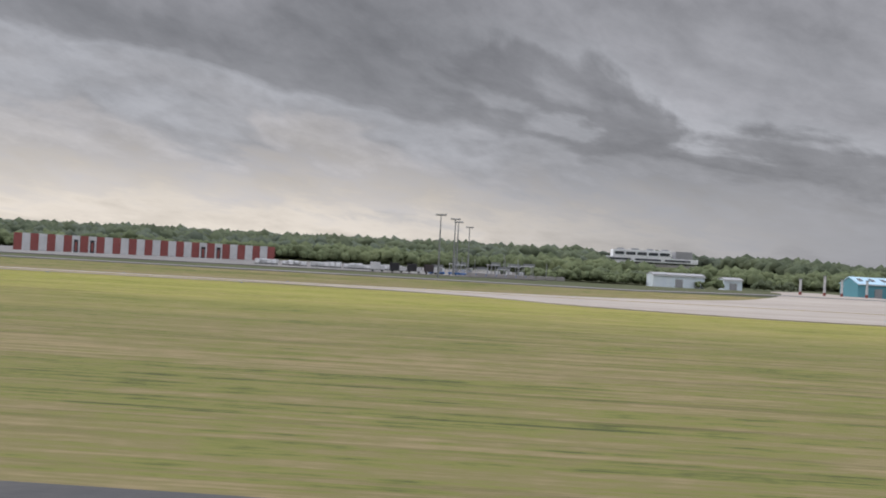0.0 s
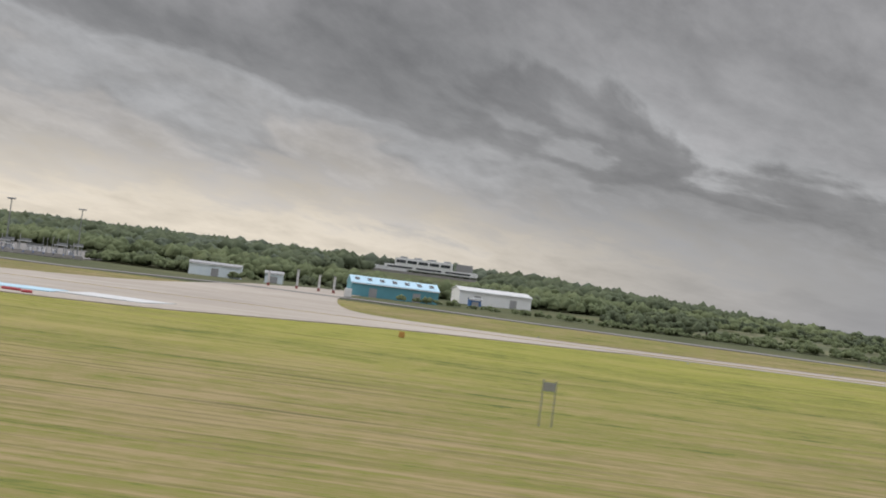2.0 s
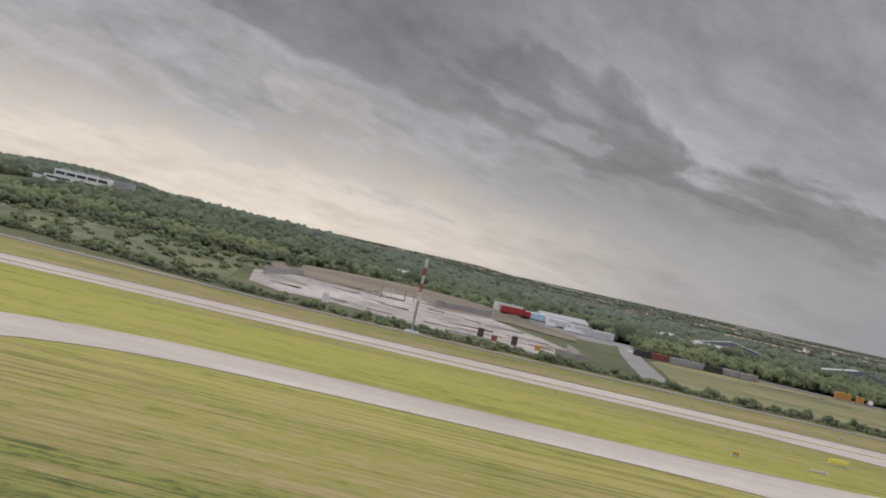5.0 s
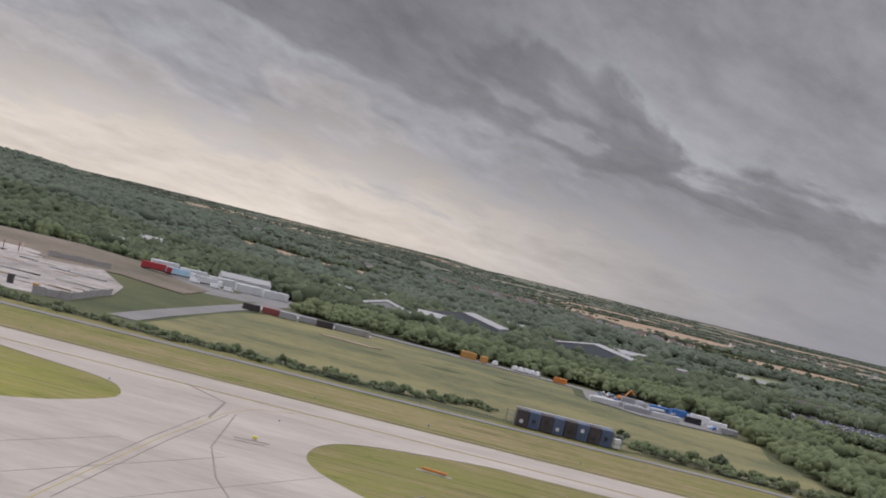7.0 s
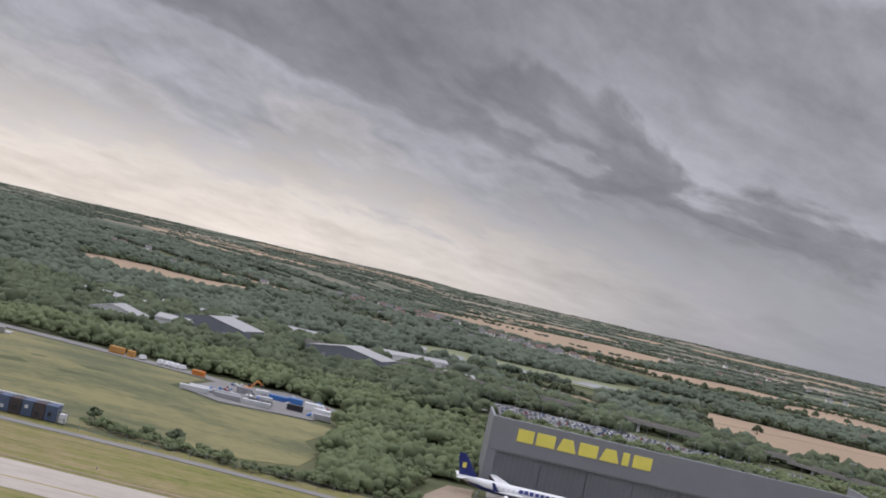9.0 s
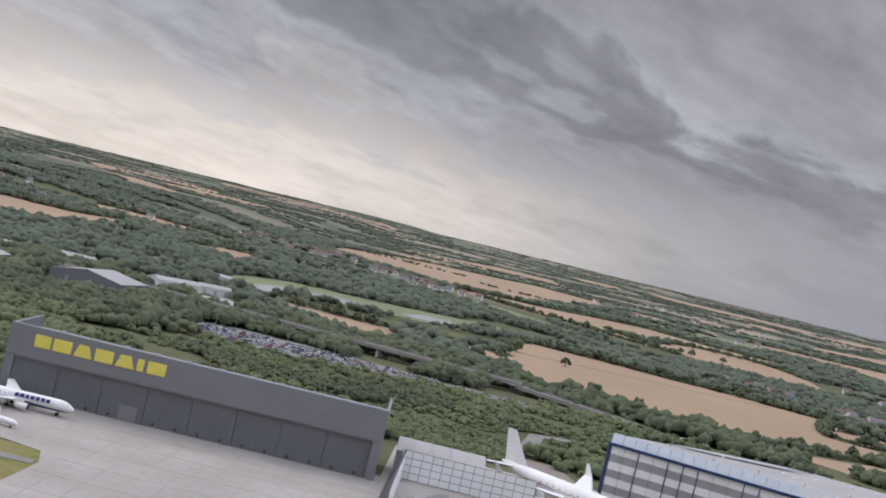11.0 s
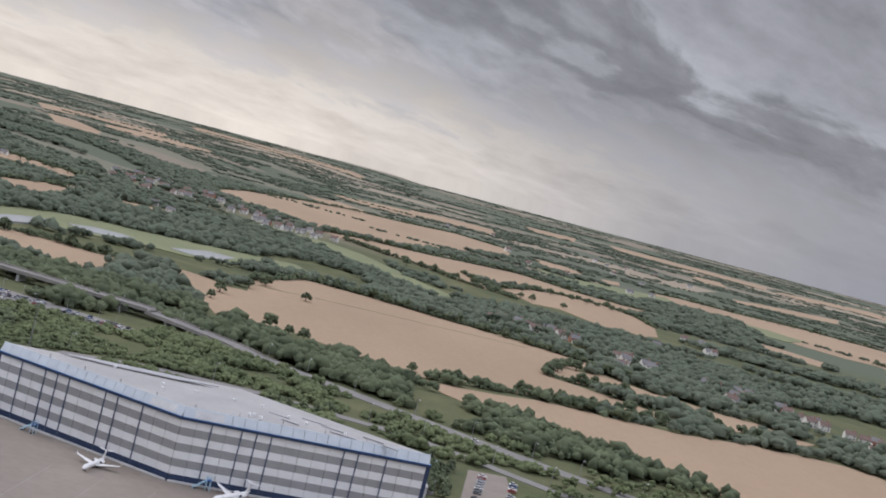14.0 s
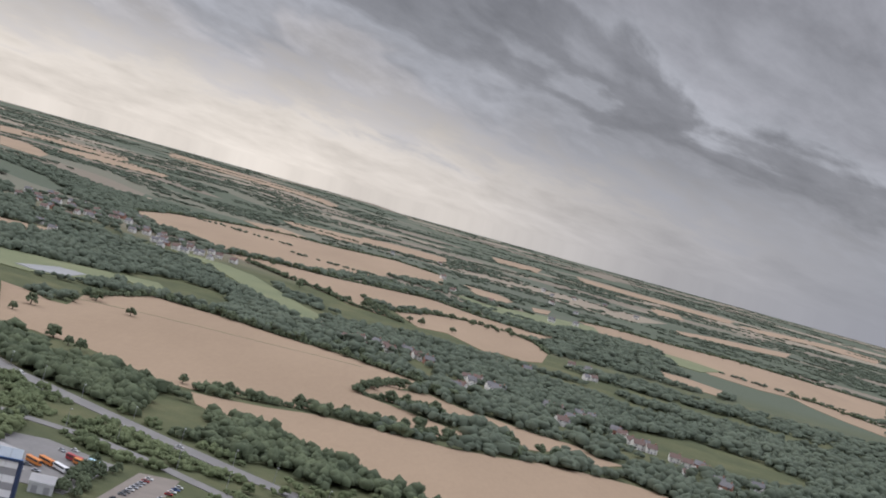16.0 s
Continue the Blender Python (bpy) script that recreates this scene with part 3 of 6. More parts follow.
ICO1, LUMP = ico(1), dome(4)


def clumps(rng, centres, radii, base=ICO1, rough=0.3):
    """Uneven leafy lumps: arrays of places and triangles."""
    bv, bf = base
    n = len(centres)
    v = bv[None] * (1 + rough * rng.uniform(-1, 1, (n, len(bv), 1))) * radii[:, None, :]
    spin = rng.uniform(0, 6.28, n)
    c, s = np.cos(spin)[:, None], np.sin(spin)[:, None]
    v = np.stack([v[..., 0] * c - v[..., 1] * s, v[..., 0] * s + v[..., 1] * c, v[..., 2]], -1) + centres[:, None, :]
    f = bf[None] + (np.arange(n) * len(bv))[:, None, None]
    return v.reshape(-1, 3), f.reshape(-1, 3)


def crowns(rng, places, heights, widths, count):
    """Clump centres and radii for many trees or bushes, count lumps in each."""
    n = len(places)
    u = rng.normal(size=(n, count, 3))
    u /= np.linalg.norm(u, axis=-1, keepdims=True)
    u[..., 2] = np.abs(u[..., 2]) * 1.25 - 0.35
    r = rng.uniform(0.55, 1.0, (n, count, 1)) ** 0.6
    c = u * r * np.stack([widths, widths, heights * 0.45], -1)[:, None, :] * 0.82
    c[..., 2] += (heights * 0.45)[:, None]
    c += places[:, None, :]
    size = (widths / count ** 0.36)[:, None] * rng.uniform(0.4, 1.2, (n, count))
    radii = np.stack([size, size, np.minimum(size * 0.8, heights[:, None] * 0.4)], -1)
    return c.reshape(-1, 3), radii.reshape(-1, 3)


def foliage(name, places, heights, widths, count, material, label, category, seed=1, rough=0.4, lump=LUMP, smooth=True):
    """Woods or scrub that nobody could count: one object of many leafy lumps."""
    rng = np.random.default_rng(seed)
    places = np.column_stack([places, ground_z(places[:, 0], places[:, 1])])
    c, r = crowns(rng, places, heights, widths, count)
    v, f = clumps(rng, c, r * 1.12, lump, rough)
    return tagged(from_arrays(name, v, f, material, smooth=smooth), label, category, kind="stuff")


def tree_kind(seed, height, width, material):
    """One broad-leaved tree: tapered trunk, limbs and an uneven leafy crown."""
    rng = np.random.default_rng(seed)
    root = thing("tree", 0, 0, -50, label="dark green broad-leaved tree with an uneven crown", category="tree", group="field trees")
    bm = bmesh.new()
    for a in range(4):
        ang, lean = a * 1.6 + seed, 0.0 if a == 0 else 0.5
        m = Matrix.Translation((0, 0, 0 if a == 0 else height * 0.28)) @ Matrix.Rotation(ang, 4, "Z") @ Matrix.Rotation(lean, 4, "Y")
        h, r = (height * 0.6, 0.045 * height) if a == 0 else (height * 0.35, 0.018 * height)
        bmesh.ops.create_cone(bm, segments=7, radius1=r, radius2=r * 0.35, depth=h, cap_ends=True, matrix=m @ Matrix.Translation((0, 0, h / 2)))
    part("trunk", bm, M["bark"], root)
    c, r = crowns(rng, np.zeros((1, 3)), np.array([height]), np.array([width]), 44)
    c[:, 2] -= 0.07 * height
    v1, f1 = clumps(rng, c, r * 1.3, LUMP, 0.35)
    tips = np.repeat(c, 3, 0) + rng.normal(size=(len(c) * 3, 3)) * np.repeat(r, 3, 0) * 0.75
    v2, f2 = clumps(rng, tips, np.full((len(tips), 3), width * 0.06) * rng.uniform(0.6, 1.5, (len(tips), 1)), (ICO1[0][:4], np.array([[0, 1, 2], [0, 2, 3], [0, 3, 1], [1, 3, 2]])), 0.5)
    from_arrays("crown", np.vstack([v1, v2]), np.vstack([f1, f2 + len(v1)]), material, root, smooth=True)
    return root


def place_on(ob, x, y, turn=0.0, size=1.0, sink=0.05, lift=None):
    z = float(ground_z(x, y)) - sink if lift is None else lift
    c = copy_thing(ob, pose(x, y, z, 0, 0, turn))
    if size != 1.0:
        c.scale = (size, size, size)
    return c


def drop(ob):
    """Remove a pattern that has been copied."""
    for o in [*ob.children_recursive, ob]:
        bpy.data.objects.remove(o)


def grown(rng, poly, gap, lumpy=0.35):
    """Places strewn over a plan outline."""
    xs, ys = [p[0] for p in poly], [p[1] for p in poly]
    gx, gy = np.meshgrid(np.arange(min(xs), max(xs), gap), np.arange(min(ys), max(ys), gap))
    p = np.column_stack([gx.ravel(), gy.ravel()]) + rng.uniform(-0.5, 0.5, (gx.size, 2)) * gap
    return p[inside(poly, p[:, 0], p[:, 1])]


def along(line, gap, rng, wide=0.0):
    """Places along a line, strewn to both sides."""
    out = []
    for (x0, y0), (x1, y1) in zip(line, line[1:]):
        d = math.hypot(x1 - x0, y1 - y0)
        for k in range(max(1, round(d / gap))):
            t = (k + rng.uniform(0, 1)) * gap / d
            out.append((x0 + (x1 - x0) * t + rng.uniform(-wide, wide), y0 + (y1 - y0) * t + rng.uniform(-wide, wide)))
    return np.array(out)


# ground kept clear of woods
CLEAR = [poly for _, poly, _ in FIELDS] + PONDS + [
    [(-900, -900), (1400, -900), (1400, 160), (585, 160), (585, 246), (546, 250), (546, 286), (500, 292), (500, 252), (440, 250), (426, 262), (436, 292), (428, 292), (404, 240), (342, 236), (342, 196), (331, 194), (329, 168), (320, 168), (-900, 168)],
    [(142, 220), (206, 236), (210, 264), (198, 286), (168, 294), (140, 280)],
    [(90, 165), (320, 165), (318, 195), (316, 216), (316, 226), (316, 250), (300, 264), (284, 264), (262, 268), (224, 270), (224, 302), (206, 314), (186, 290), (150, 258), (90, 268)],
    [(-900, 160), (104, 160), (104, 214), (80, 236), (20, 232), (4, 264), (-900, 264)],
    [(330, 334), (337, 352), (351, 361), (375, 357), (406, 352), (433, 346), (433, 338), (406, 341), (381, 331), (345, 322)],
    [(292, 408), (300, 462), (312, 468), (336, 428), (332, 404)],
    strip_of(HIGHWAY, 11), [(300, 490), (345, 478), (372, 500), (420, 530), (440, 600), (380, 560)],
    strip_of([(431, 262), (433, 292), (450, 301), (480, 306), (499, 304), (514, 303), (530, 297), (553, 285), (640, 250)], 7),
    [(393, 240), (398, 262), (408, 276), (428, 268), (426, 242)],
    [(242, 340), (274, 340), (272, 380), (244, 380)], [(282, 348), (314, 350), (312, 392), (284, 392)], [(224, 316), (248, 318), (256, 362), (226, 346)], [(20, 262), (66, 262), (66, 440), (20, 440)],
    [(540, 270), (560, 312), (592, 330), (620, 330), (600, 262)],
]


def open_ground(p):
    hit = np.zeros(len(p), bool)
    for poly in CLEAR:
        hit |= inside(poly, p[:, 0], p[:, 1])
    back = np.where(p[:, 1] > 380, 13.0, 0.0)
    for _, poly, _ in FIELDS:
        hit |= inside(poly, p[:, 0], p[:, 1] + back) | inside(poly, p[:, 0], p[:, 1] + back / 2)
    return hit


def build_woods():
    rng = np.random.default_rng(11)

    def fill(y0, y1, gap, margin):
        xs0, xs1 = -0.46 * y1 - margin, 600 + 0.36 * y1 + margin
        p = grown(rng, [(xs0, y0), (xs1, y0), (xs1, y1), (xs0, y1)], gap)
        seen = (p[:, 0] > -0.46 * p[:, 1] - margin) & (p[:, 0] < 600 + 0.36 * p[:, 1] + margin)
        p = p[seen]
        return p[~open_ground(p)]

    def patchy(p, scale, low, wide=1.0):
        d = np.array([noise.noise((x * scale * wide, y * scale, 3.7)) for x, y in p])
        return p[d > low]

    young = [(340, 236), (428, 262), (500, 290), (556, 300), (560, 316), (470, 356), (436, 372), (436, 340), (406, 342), (381, 331), (345, 322), (326, 300)]
    village = [[(196, 1040), (430, 950), (430, 850), (300, 850), (196, 940)], [(520, 612), (540, 670), (590, 650), (620, 615), (600, 575), (575, 600)], [(636, 590), (690, 565), (745, 525), (720, 490), (690, 500), (640, 540)]]
    p = patchy(fill(166, 300, 2.9, 10), 0.05, -0.36)
    p = p[~inside(young, p[:, 0], p[:, 1])]
    h = 1.8 + 1.9 * rng.random(len(p)) ** 1.5
    foliage("woodland", p, h, h * 0.9, 9, M["bush"], "dense mid green woodland behind the airfield", "woodland", 21)
    p = patchy(fill(300, 430, 3.8, 20), 0.035, -0.36)
    p = p[~inside(young, p[:, 0], p[:, 1])]
    h = 2.4 + 2.4 * rng.random(len(p)) ** 1.5
    foliage("woodland", p, h, h * 1.0, 7, M["leaf"], "dense dark green woodland between fields and sheds", "woodland", 22)
    p = grown(rng, young, 2.3)
    p = patchy(p[~open_ground(p)], 0.06, -0.24)
    h = (0.5 + 1.5 * rng.random(len(p)) ** 2.2) * np.where(p[:, 0] > 445, 1.5, 1.0)
    foliage("woodland", p, h, h * 0.55 + 0.8, 12, M["bush"], "young mid green woodland behind the hangars", "woodland", 28)
    p = patchy(fill(430, 760, 5.5, 30), 0.014, -0.42)
    for v in village:
        p = p[~(inside(v, p[:, 0], p[:, 1]) & (rng.random(len(p)) < 0.72))]
    h = 2.8 + 2.4 * rng.random(len(p)) ** 1.5
    foliage("woodland", p, h, h * 1.05, 4, M["leaf_hazed"], "dark woods and copses between wheat fields", "woodland", 23)
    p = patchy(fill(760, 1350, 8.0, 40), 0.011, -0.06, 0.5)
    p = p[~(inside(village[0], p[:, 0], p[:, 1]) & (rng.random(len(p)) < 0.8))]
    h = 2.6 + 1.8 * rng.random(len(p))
    foliage("woodland", p, h, h * 1.5, 3, M["leaf_hazed"], "distant dark woods among farmland", "woodland", 24)
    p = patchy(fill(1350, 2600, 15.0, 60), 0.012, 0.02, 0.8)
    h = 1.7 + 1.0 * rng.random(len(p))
    foliage("woodland", p, h, h * 3.0, 2, M["leaf_hazed"], "distant hazy woods towards the horizon", "woodland", 25)
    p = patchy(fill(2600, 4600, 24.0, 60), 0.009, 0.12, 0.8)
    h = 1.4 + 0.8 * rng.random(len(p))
    foliage("woodland", p, h, h * 6.0, 2, M["leaf_hazed"], "thin dark woods along the horizon", "woodland", 26)
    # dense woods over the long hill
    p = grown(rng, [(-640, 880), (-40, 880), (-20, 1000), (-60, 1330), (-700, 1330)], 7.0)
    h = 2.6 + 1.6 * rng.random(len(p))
    foliage("woodland", p, h, h * 1.5, 3, M["leaf_hazed"], "dense dark woods covering a long hill", "woodland", 29)
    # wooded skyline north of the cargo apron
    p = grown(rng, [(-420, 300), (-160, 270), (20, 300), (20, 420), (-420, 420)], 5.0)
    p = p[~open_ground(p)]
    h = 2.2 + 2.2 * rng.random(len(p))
    foliage("woodland", p, h, h * 0.9, 6, M["leaf_hazed"], "dark wooded ridge behind the cargo apron", "woodland", 27)


build_woods()


def build_scrub():
    rng = np.random.default_rng(5)
    hedge = along([(88, 182), (110, 178), (140, 171), (160, 166.5), (182, 165.5), (205, 166.5), (228, 166), (256, 168), (268, 175)], 0.42, rng, 2.0)
    h = 0.5 + 1.0 * rng.random(len(hedge)) ** 2
    foliage("hedge", hedge, h, h * 0.6 + 0.25, 12, M["bush"], "long dark hedge beside the perimeter road", "hedge", 31)
    hedge = along([(287, 171), (300, 167), (312, 165), (322, 167), (334, 170)], 0.55, rng, 1.6)
    h = 0.6 + 1.4 * rng.random(len(hedge)) ** 1.6
    foliage("hedge", hedge, h, h * 0.6 + 0.2, 14, M["bush"], "overgrown hedge along the wire fence", "hedge", 32)
    p = grown(rng, [(318, 176), (331, 171), (334, 190), (337, 200), (335, 224), (322, 222), (317, 206)], 2.4)
    h = 1.1 + 1.6 * rng.random(len(p))
    foliage("scrub", p, h, h * 0.65 + 0.2, 20, M["bush"], "rounded olive green bushes beside the hangar", "scrub", 33)
    p = grown(rng, [(393, 240), (398, 262), (408, 276), (428, 268), (426, 242)], 1.5)
    h = 0.7 + 0.9 * rng.random(len(p))
    foliage("scrub", p, h, h * 0.85, 9, M["bush"], "low light green scrub behind the hangars", "scrub", 34)
    p = grown(rng, [(545, 262), (560, 312), (592, 330), (640, 320), (640, 262)], 3.2)
    p = p[rng.random(len(p)) < 0.45]
    h = 1.0 + 2.2 * rng.random(len(p))
    foliage("scrub", p, h, h * 0.6, 14, M["bush"], "scattered green scrub on rough grass", "scrub", 35)
    p = grown(rng, [(222, 268), (284, 264), (320, 252), (322, 300), (226, 306)], 2.6)
    h = 1.4 + 2.0 * rng.random(len(p))
    foliage("scrub", p, h, h * 0.65, 12, M["bush"], "green scrub below the warehouses", "scrub", 36)
    p = np.vstack([along([(36, 210), (44, 208)], 1.2, rng, 2.0), along([(-2, 222), (20, 220)], 1.2, rng, 3.0), along([(2, 260), (40, 250), (90, 246)], 1.4, rng, 8)])
    p = np.vstack([p, along([(88, 186), (100, 182)], 1.3, rng, 2.0)])
    h = 1.2 + 1.7 * rng.random(len(p))
    foliage("scrub", p, h, h * 0.7, 12, M["leaf"], "dark bushes round the low buildings", "scrub", 37)
    p = grown(rng, [(104, 236), (150, 246), (150, 262), (90, 275), (90, 250)], 3.6)
    h = 1.2 + 1.8 * rng.random(len(p))
    foliage("scrub", p, h, h * 0.55, 12, M["leaf"], "dark bushes on the grassy slope", "scrub", 38)
    p = grown(rng, [(120, 292), (186, 300), (226, 312), (262, 318), (320, 322), (322, 334), (262, 334), (228, 320), (190, 312), (120, 306)], 2.2)
    h = 2.8 + 1.8 * rng.random(len(p))
    foliage("scrub", p, h, h * 0.5, 14, M["leaf"], "tall dark trees screening the warehouses", "scrub", 43)
    p = grown(rng, [(96, 284), (150, 290), (200, 330), (200, 352), (140, 326), (92, 316)], 2.6)
    p = p[~open_ground(p)]
    h = 3.2 + 2.2 * rng.random(len(p))
    foliage("woodland", p, h, h * 0.5, 14, M["leaf"], "tall dark woodland belt behind the airfield", "woodland", 44)
    p = np.vstack([grown(rng, [(1, 207), (20, 205), (20, 220), (0, 224)], 1.5), along([(27.5, 200.5), (32, 202)], 0.9, rng, 0.8), along([(56.5, 186.6), (64, 189)], 0.8, rng, 0.7), along([(63, 187), (76, 186.5), (90, 183)], 1.0, rng, 1.2)])
    h = (0.6 + 0.7 * rng.random(len(p))) * np.where(p[:, 0] < 40, 1.7, 1.0)
    foliage("scrub", p, h, h * 0.75, 12, M["bush"], "green bushes beside the low sheds", "scrub", 45)
    p = grown(rng, [(344, 300), (374, 292), (392, 312), (406, 324), (416, 300), (404, 286), (390, 276), (360, 276)], 2.3)
    h = 1.5 + 1.2 * rng.random(len(p))
    foliage("woodland", p, h, h * 0.7, 16, M["leaf"], "dark tree belt before the car park", "woodland", 46)
    p = grown(rng, [(92, 186), (120, 181), (146, 177), (147, 212), (148, 240), (130, 245), (104, 237), (92, 214)], 3.4)
    p = p[rng.random(len(p)) < 0.55]
    h = 0.5 + 1.1 * rng.random(len(p)) ** 2
    foliage("scrub", p, h, h * 0.7 + 0.3, 12, M["bush"], "low green bushes scattered over the mound", "scrub", 47)
    # hedges between the fields
    lines = [[(514, 402), (524, 410), (533, 415), (545, 424), (554, 431), (566, 435), (580, 440), (594, 443), (606, 451), (621, 453), (637, 468), (650, 468)],
             [(559, 496), (565, 495), (574, 497), (588, 504), (598, 499), (612, 498), (623, 475)],
             [(557, 496), (560, 519), (567, 545), (573, 553)],
             [(424, 550), (430, 574), (438, 610), (461, 609), (486, 605), (508, 597), (537, 594), (566, 581), (582, 573)],
             [(388, 980), (415, 1008), (447, 1017), (474, 1026), (510, 1055), (548, 1081), (595, 1043), (644, 1033), (659, 1052)],
             [(505, 937), (537, 842), (548, 827), (533, 839), (508, 851), (486, 886), (461, 911), (440, 927), (412, 954)],
             [(536, 889), (558, 945), (583, 972), (620, 974), (640, 950), (649, 894)],
             [(259, 1138), (264, 1245), (299, 1350), (346, 1438), (410, 1474), (472, 1549), (537, 1492)],
             [(326, 483), (335, 495), (351, 502), (367, 501), (379, 504), (382, 497)],
             [(241, 691), (253, 736), (280, 741)],
             [(140, 846), (152, 880), (177, 898), (211, 885), (242, 851)],
             [(124, 591), (127, 634), (141, 687), (165, 719), (189, 795)],
             [(697, 1351), (735, 1386), (799, 1386), (882, 1424), (957, 1408), (1040, 1370)],
             [(874, 1122), (903, 1115), (947, 1063)]]
    spots = np.vstack([along(l, 1.5, rng, 0.8) for l in lines])
    h = 1.4 + 2.4 * rng.random(len(spots)) ** 2
    foliage("hedge", spots, h, h * 0.8, 9, M["leaf"], "dark hedges between wheat fields", "hedge", 39)
    far = []
    for k in range(46):
        y = rng.uniform(1150, 3600)
        x = rng.uniform(-0.4 * y, 600 + 0.34 * y)
        far.append(along([(x, y), (x + rng.uniform(120, 420), y + rng.uniform(-60, 30))], 7, rng, 2))
    spots = np.vstack(far)
    h = 1.6 + 1.2 * rng.random(len(spots))
    foliage("hedge", spots, h, h * 1.6, 3, M["leaf_hazed"], "thin dark hedgerows across distant farmland", "hedge", 40)


build_scrub()


def build_trees():
    rng = random.Random(8)
    kinds = [tree_kind(3 + k, 6.2, 2.5 + 0.25 * (k % 3), M["leaf"]) for k in range(6)]
    spots = [(427, 462), (425, 485), (429, 522), (432, 543), (457, 426), (465, 419), (471, 414), (446, 407), (453, 527), (500, 393), (509, 408), (524, 411), (521, 407), (533, 415), (546, 426), (549, 434), (556, 429), (561, 439), (567, 437), (572, 438), (577, 443), (582, 445), (587, 452), (593, 444)]
    spots += [(598, 447), (559, 508), (563, 516), (568, 537), (572, 536), (579, 545), (572, 497), (578, 505), (586, 503), (590, 504), (609, 501), (615, 484), (620, 478), (623, 471), (633, 475), (640, 477), (645, 476), (648, 477), (587, 549), (591, 548), (595, 547), (580, 854), (519, 897), (528, 887)]
    spots += [(550, 849), (558, 852), (518, 864), (456, 1020), (425, 983), (447, 918), (468, 869), (399, 981), (391, 978), (470, 1053), (490, 1060), (509, 1113), (411, 981), (574, 657), (588, 738), (625, 770), (568, 1088), (592, 1047), (620, 974), (883, 1140), (902, 1135), (914, 1081), (925, 1084)]
    for a, b, n in (((330, 490), (379, 506), 6), ((438, 612), (508, 600), 9), ((508, 600), (582, 575), 10), ((388, 982), (548, 1083), 16), ((412, 950), (535, 838), 14), ((243, 745), (280, 741), 4), ((152, 882), (242, 852), 8), ((558, 948), (640, 952), 7), ((697, 1353), (957, 1410), 16), ((141, 690), (189, 798), 6), ((520, 612), (570, 600), 7)):
        for k in range(n):
            t = (k + rng.uniform(0.1, 0.9)) / n
            spots.append((a[0] + (b[0] - a[0]) * t + rng.uniform(-1.5, 1.5), a[1] + (b[1] - a[1]) * t + rng.uniform(-1.5, 1.5)))
    for poly in ([(520, 250), (530, 250), (530, 283), (522, 284)], [(486, 292), (500, 296), (500, 302), (480, 300)]):
        for x, y in grown(np.random.default_rng(4), poly, 3.4):
            spots.append((x, y))
    spots += [(286.6, 174.5), (299.5, 170.2), (437, 262), (440, 258), (436, 268), (98, 190), (100, 189), (103, 190), (96, 191)]
    for x, y in spots:
        place_on(rng.choice(kinds), x, y, rng.uniform(0, 360), rng.uniform(0.7, 1.15) if y > 300 else rng.uniform(0.4, 0.7))
    for k in kinds:
        drop(k)


build_trees()

# ---- building parts ----
def slab(name, material, parent, pts, z0, z1, label=""):
    """A level slab with that plan outline."""
    bm = bmesh.new()
    f = bm.faces.new([bm.verts.new((x, y, z0)) for x, y in pts])
    r = bmesh.ops.extrude_face_region(bm, geom=[f])
    for g in r["geom"]:
        if isinstance(g, bmesh.types.BMVert):
            g.co.z = z1
    bmesh.ops.recalc_face_normals(bm, faces=bm.faces[:])
    return part(name, bm, material, parent, label)


def shared(name, me, parent, m):
    """A piece on a mesh that many alike pieces share."""
    ob = new(name, me)
    ob.parent = parent
    ob.matrix_basis = m
    return ob


def box_mesh(name, material, dx, dy, dz, bevel=0.0):
    """Mesh of a small block, base at its middle underside."""
    bm = bmesh.new()
    box(bm, -dx / 2, -dy / 2, 0, dx / 2, dy / 2, dz, bevel)
    me = bpy.data.meshes.new(name)
    bm.to_mesh(me)
    bm.free()
    me.materials.append(material)
    return me


def gable(bm, x0, x1, y0, y1, z0, z1, over=0.12, thick=0.12, along_x=True):
    """Two roof slopes with thickness; the ridge runs along x or y."""
    def flip(x, y, z):
        return (x, y, z) if along_x else (y, x, z)
    if not along_x:
        x0, x1, y0, y1 = y0, y1, x0, x1
    ym = (y0 + y1) / 2
    for side in (y0 - over, y1 + over):
        low = z0 - over * (z1 - z0) / max(ym - y0, 0.01)
        vs = [bm.verts.new(flip(*p)) for p in ((x0 - over, side, low), (x1 + over, side, low), (x1 + over, ym, z1), (x0 - over, ym, z1))]
        up = [bm.verts.new(v.co + Vector((0, 0, thick))) for v in vs]
        bm.faces.new(vs), bm.faces.new(up[::-1])
        for i in range(4):
            bm.faces.new((vs[i], up[i], up[(i + 1) % 4], vs[(i + 1) % 4]))
    bmesh.ops.recalc_face_normals(bm, faces=bm.faces[:])


def gable_walls(bm, x0, x1, y0, y1, z0, z1, z2, along_x=True):
    """Walls of a gabled block as one closed body up to the roof's underside."""
    if along_x:
        prof = [(y0, z0), (y1, z0), (y1, z1), ((y0 + y1) / 2, z2), (y0, z1)]
        ends = [[bm.verts.new((x, y, z)) for y, z in prof] for x in (x0, x1)]
    else:
        prof = [(x0, z0), (x1, z0), (x1, z1), ((x0 + x1) / 2, z2), (x0, z1)]
        ends = [[bm.verts.new((x, y, z)) for x, z in prof] for y in (y0, y1)]
    bm.faces.new(ends[0]), bm.faces.new(ends[1][::-1])
    for i in range(5):
        bm.faces.new((ends[0][i], ends[1][i], ends[1][(i + 1) % 5], ends[0][(i + 1) % 5]))
    bmesh.ops.recalc_face_normals(bm, faces=bm.faces[:])


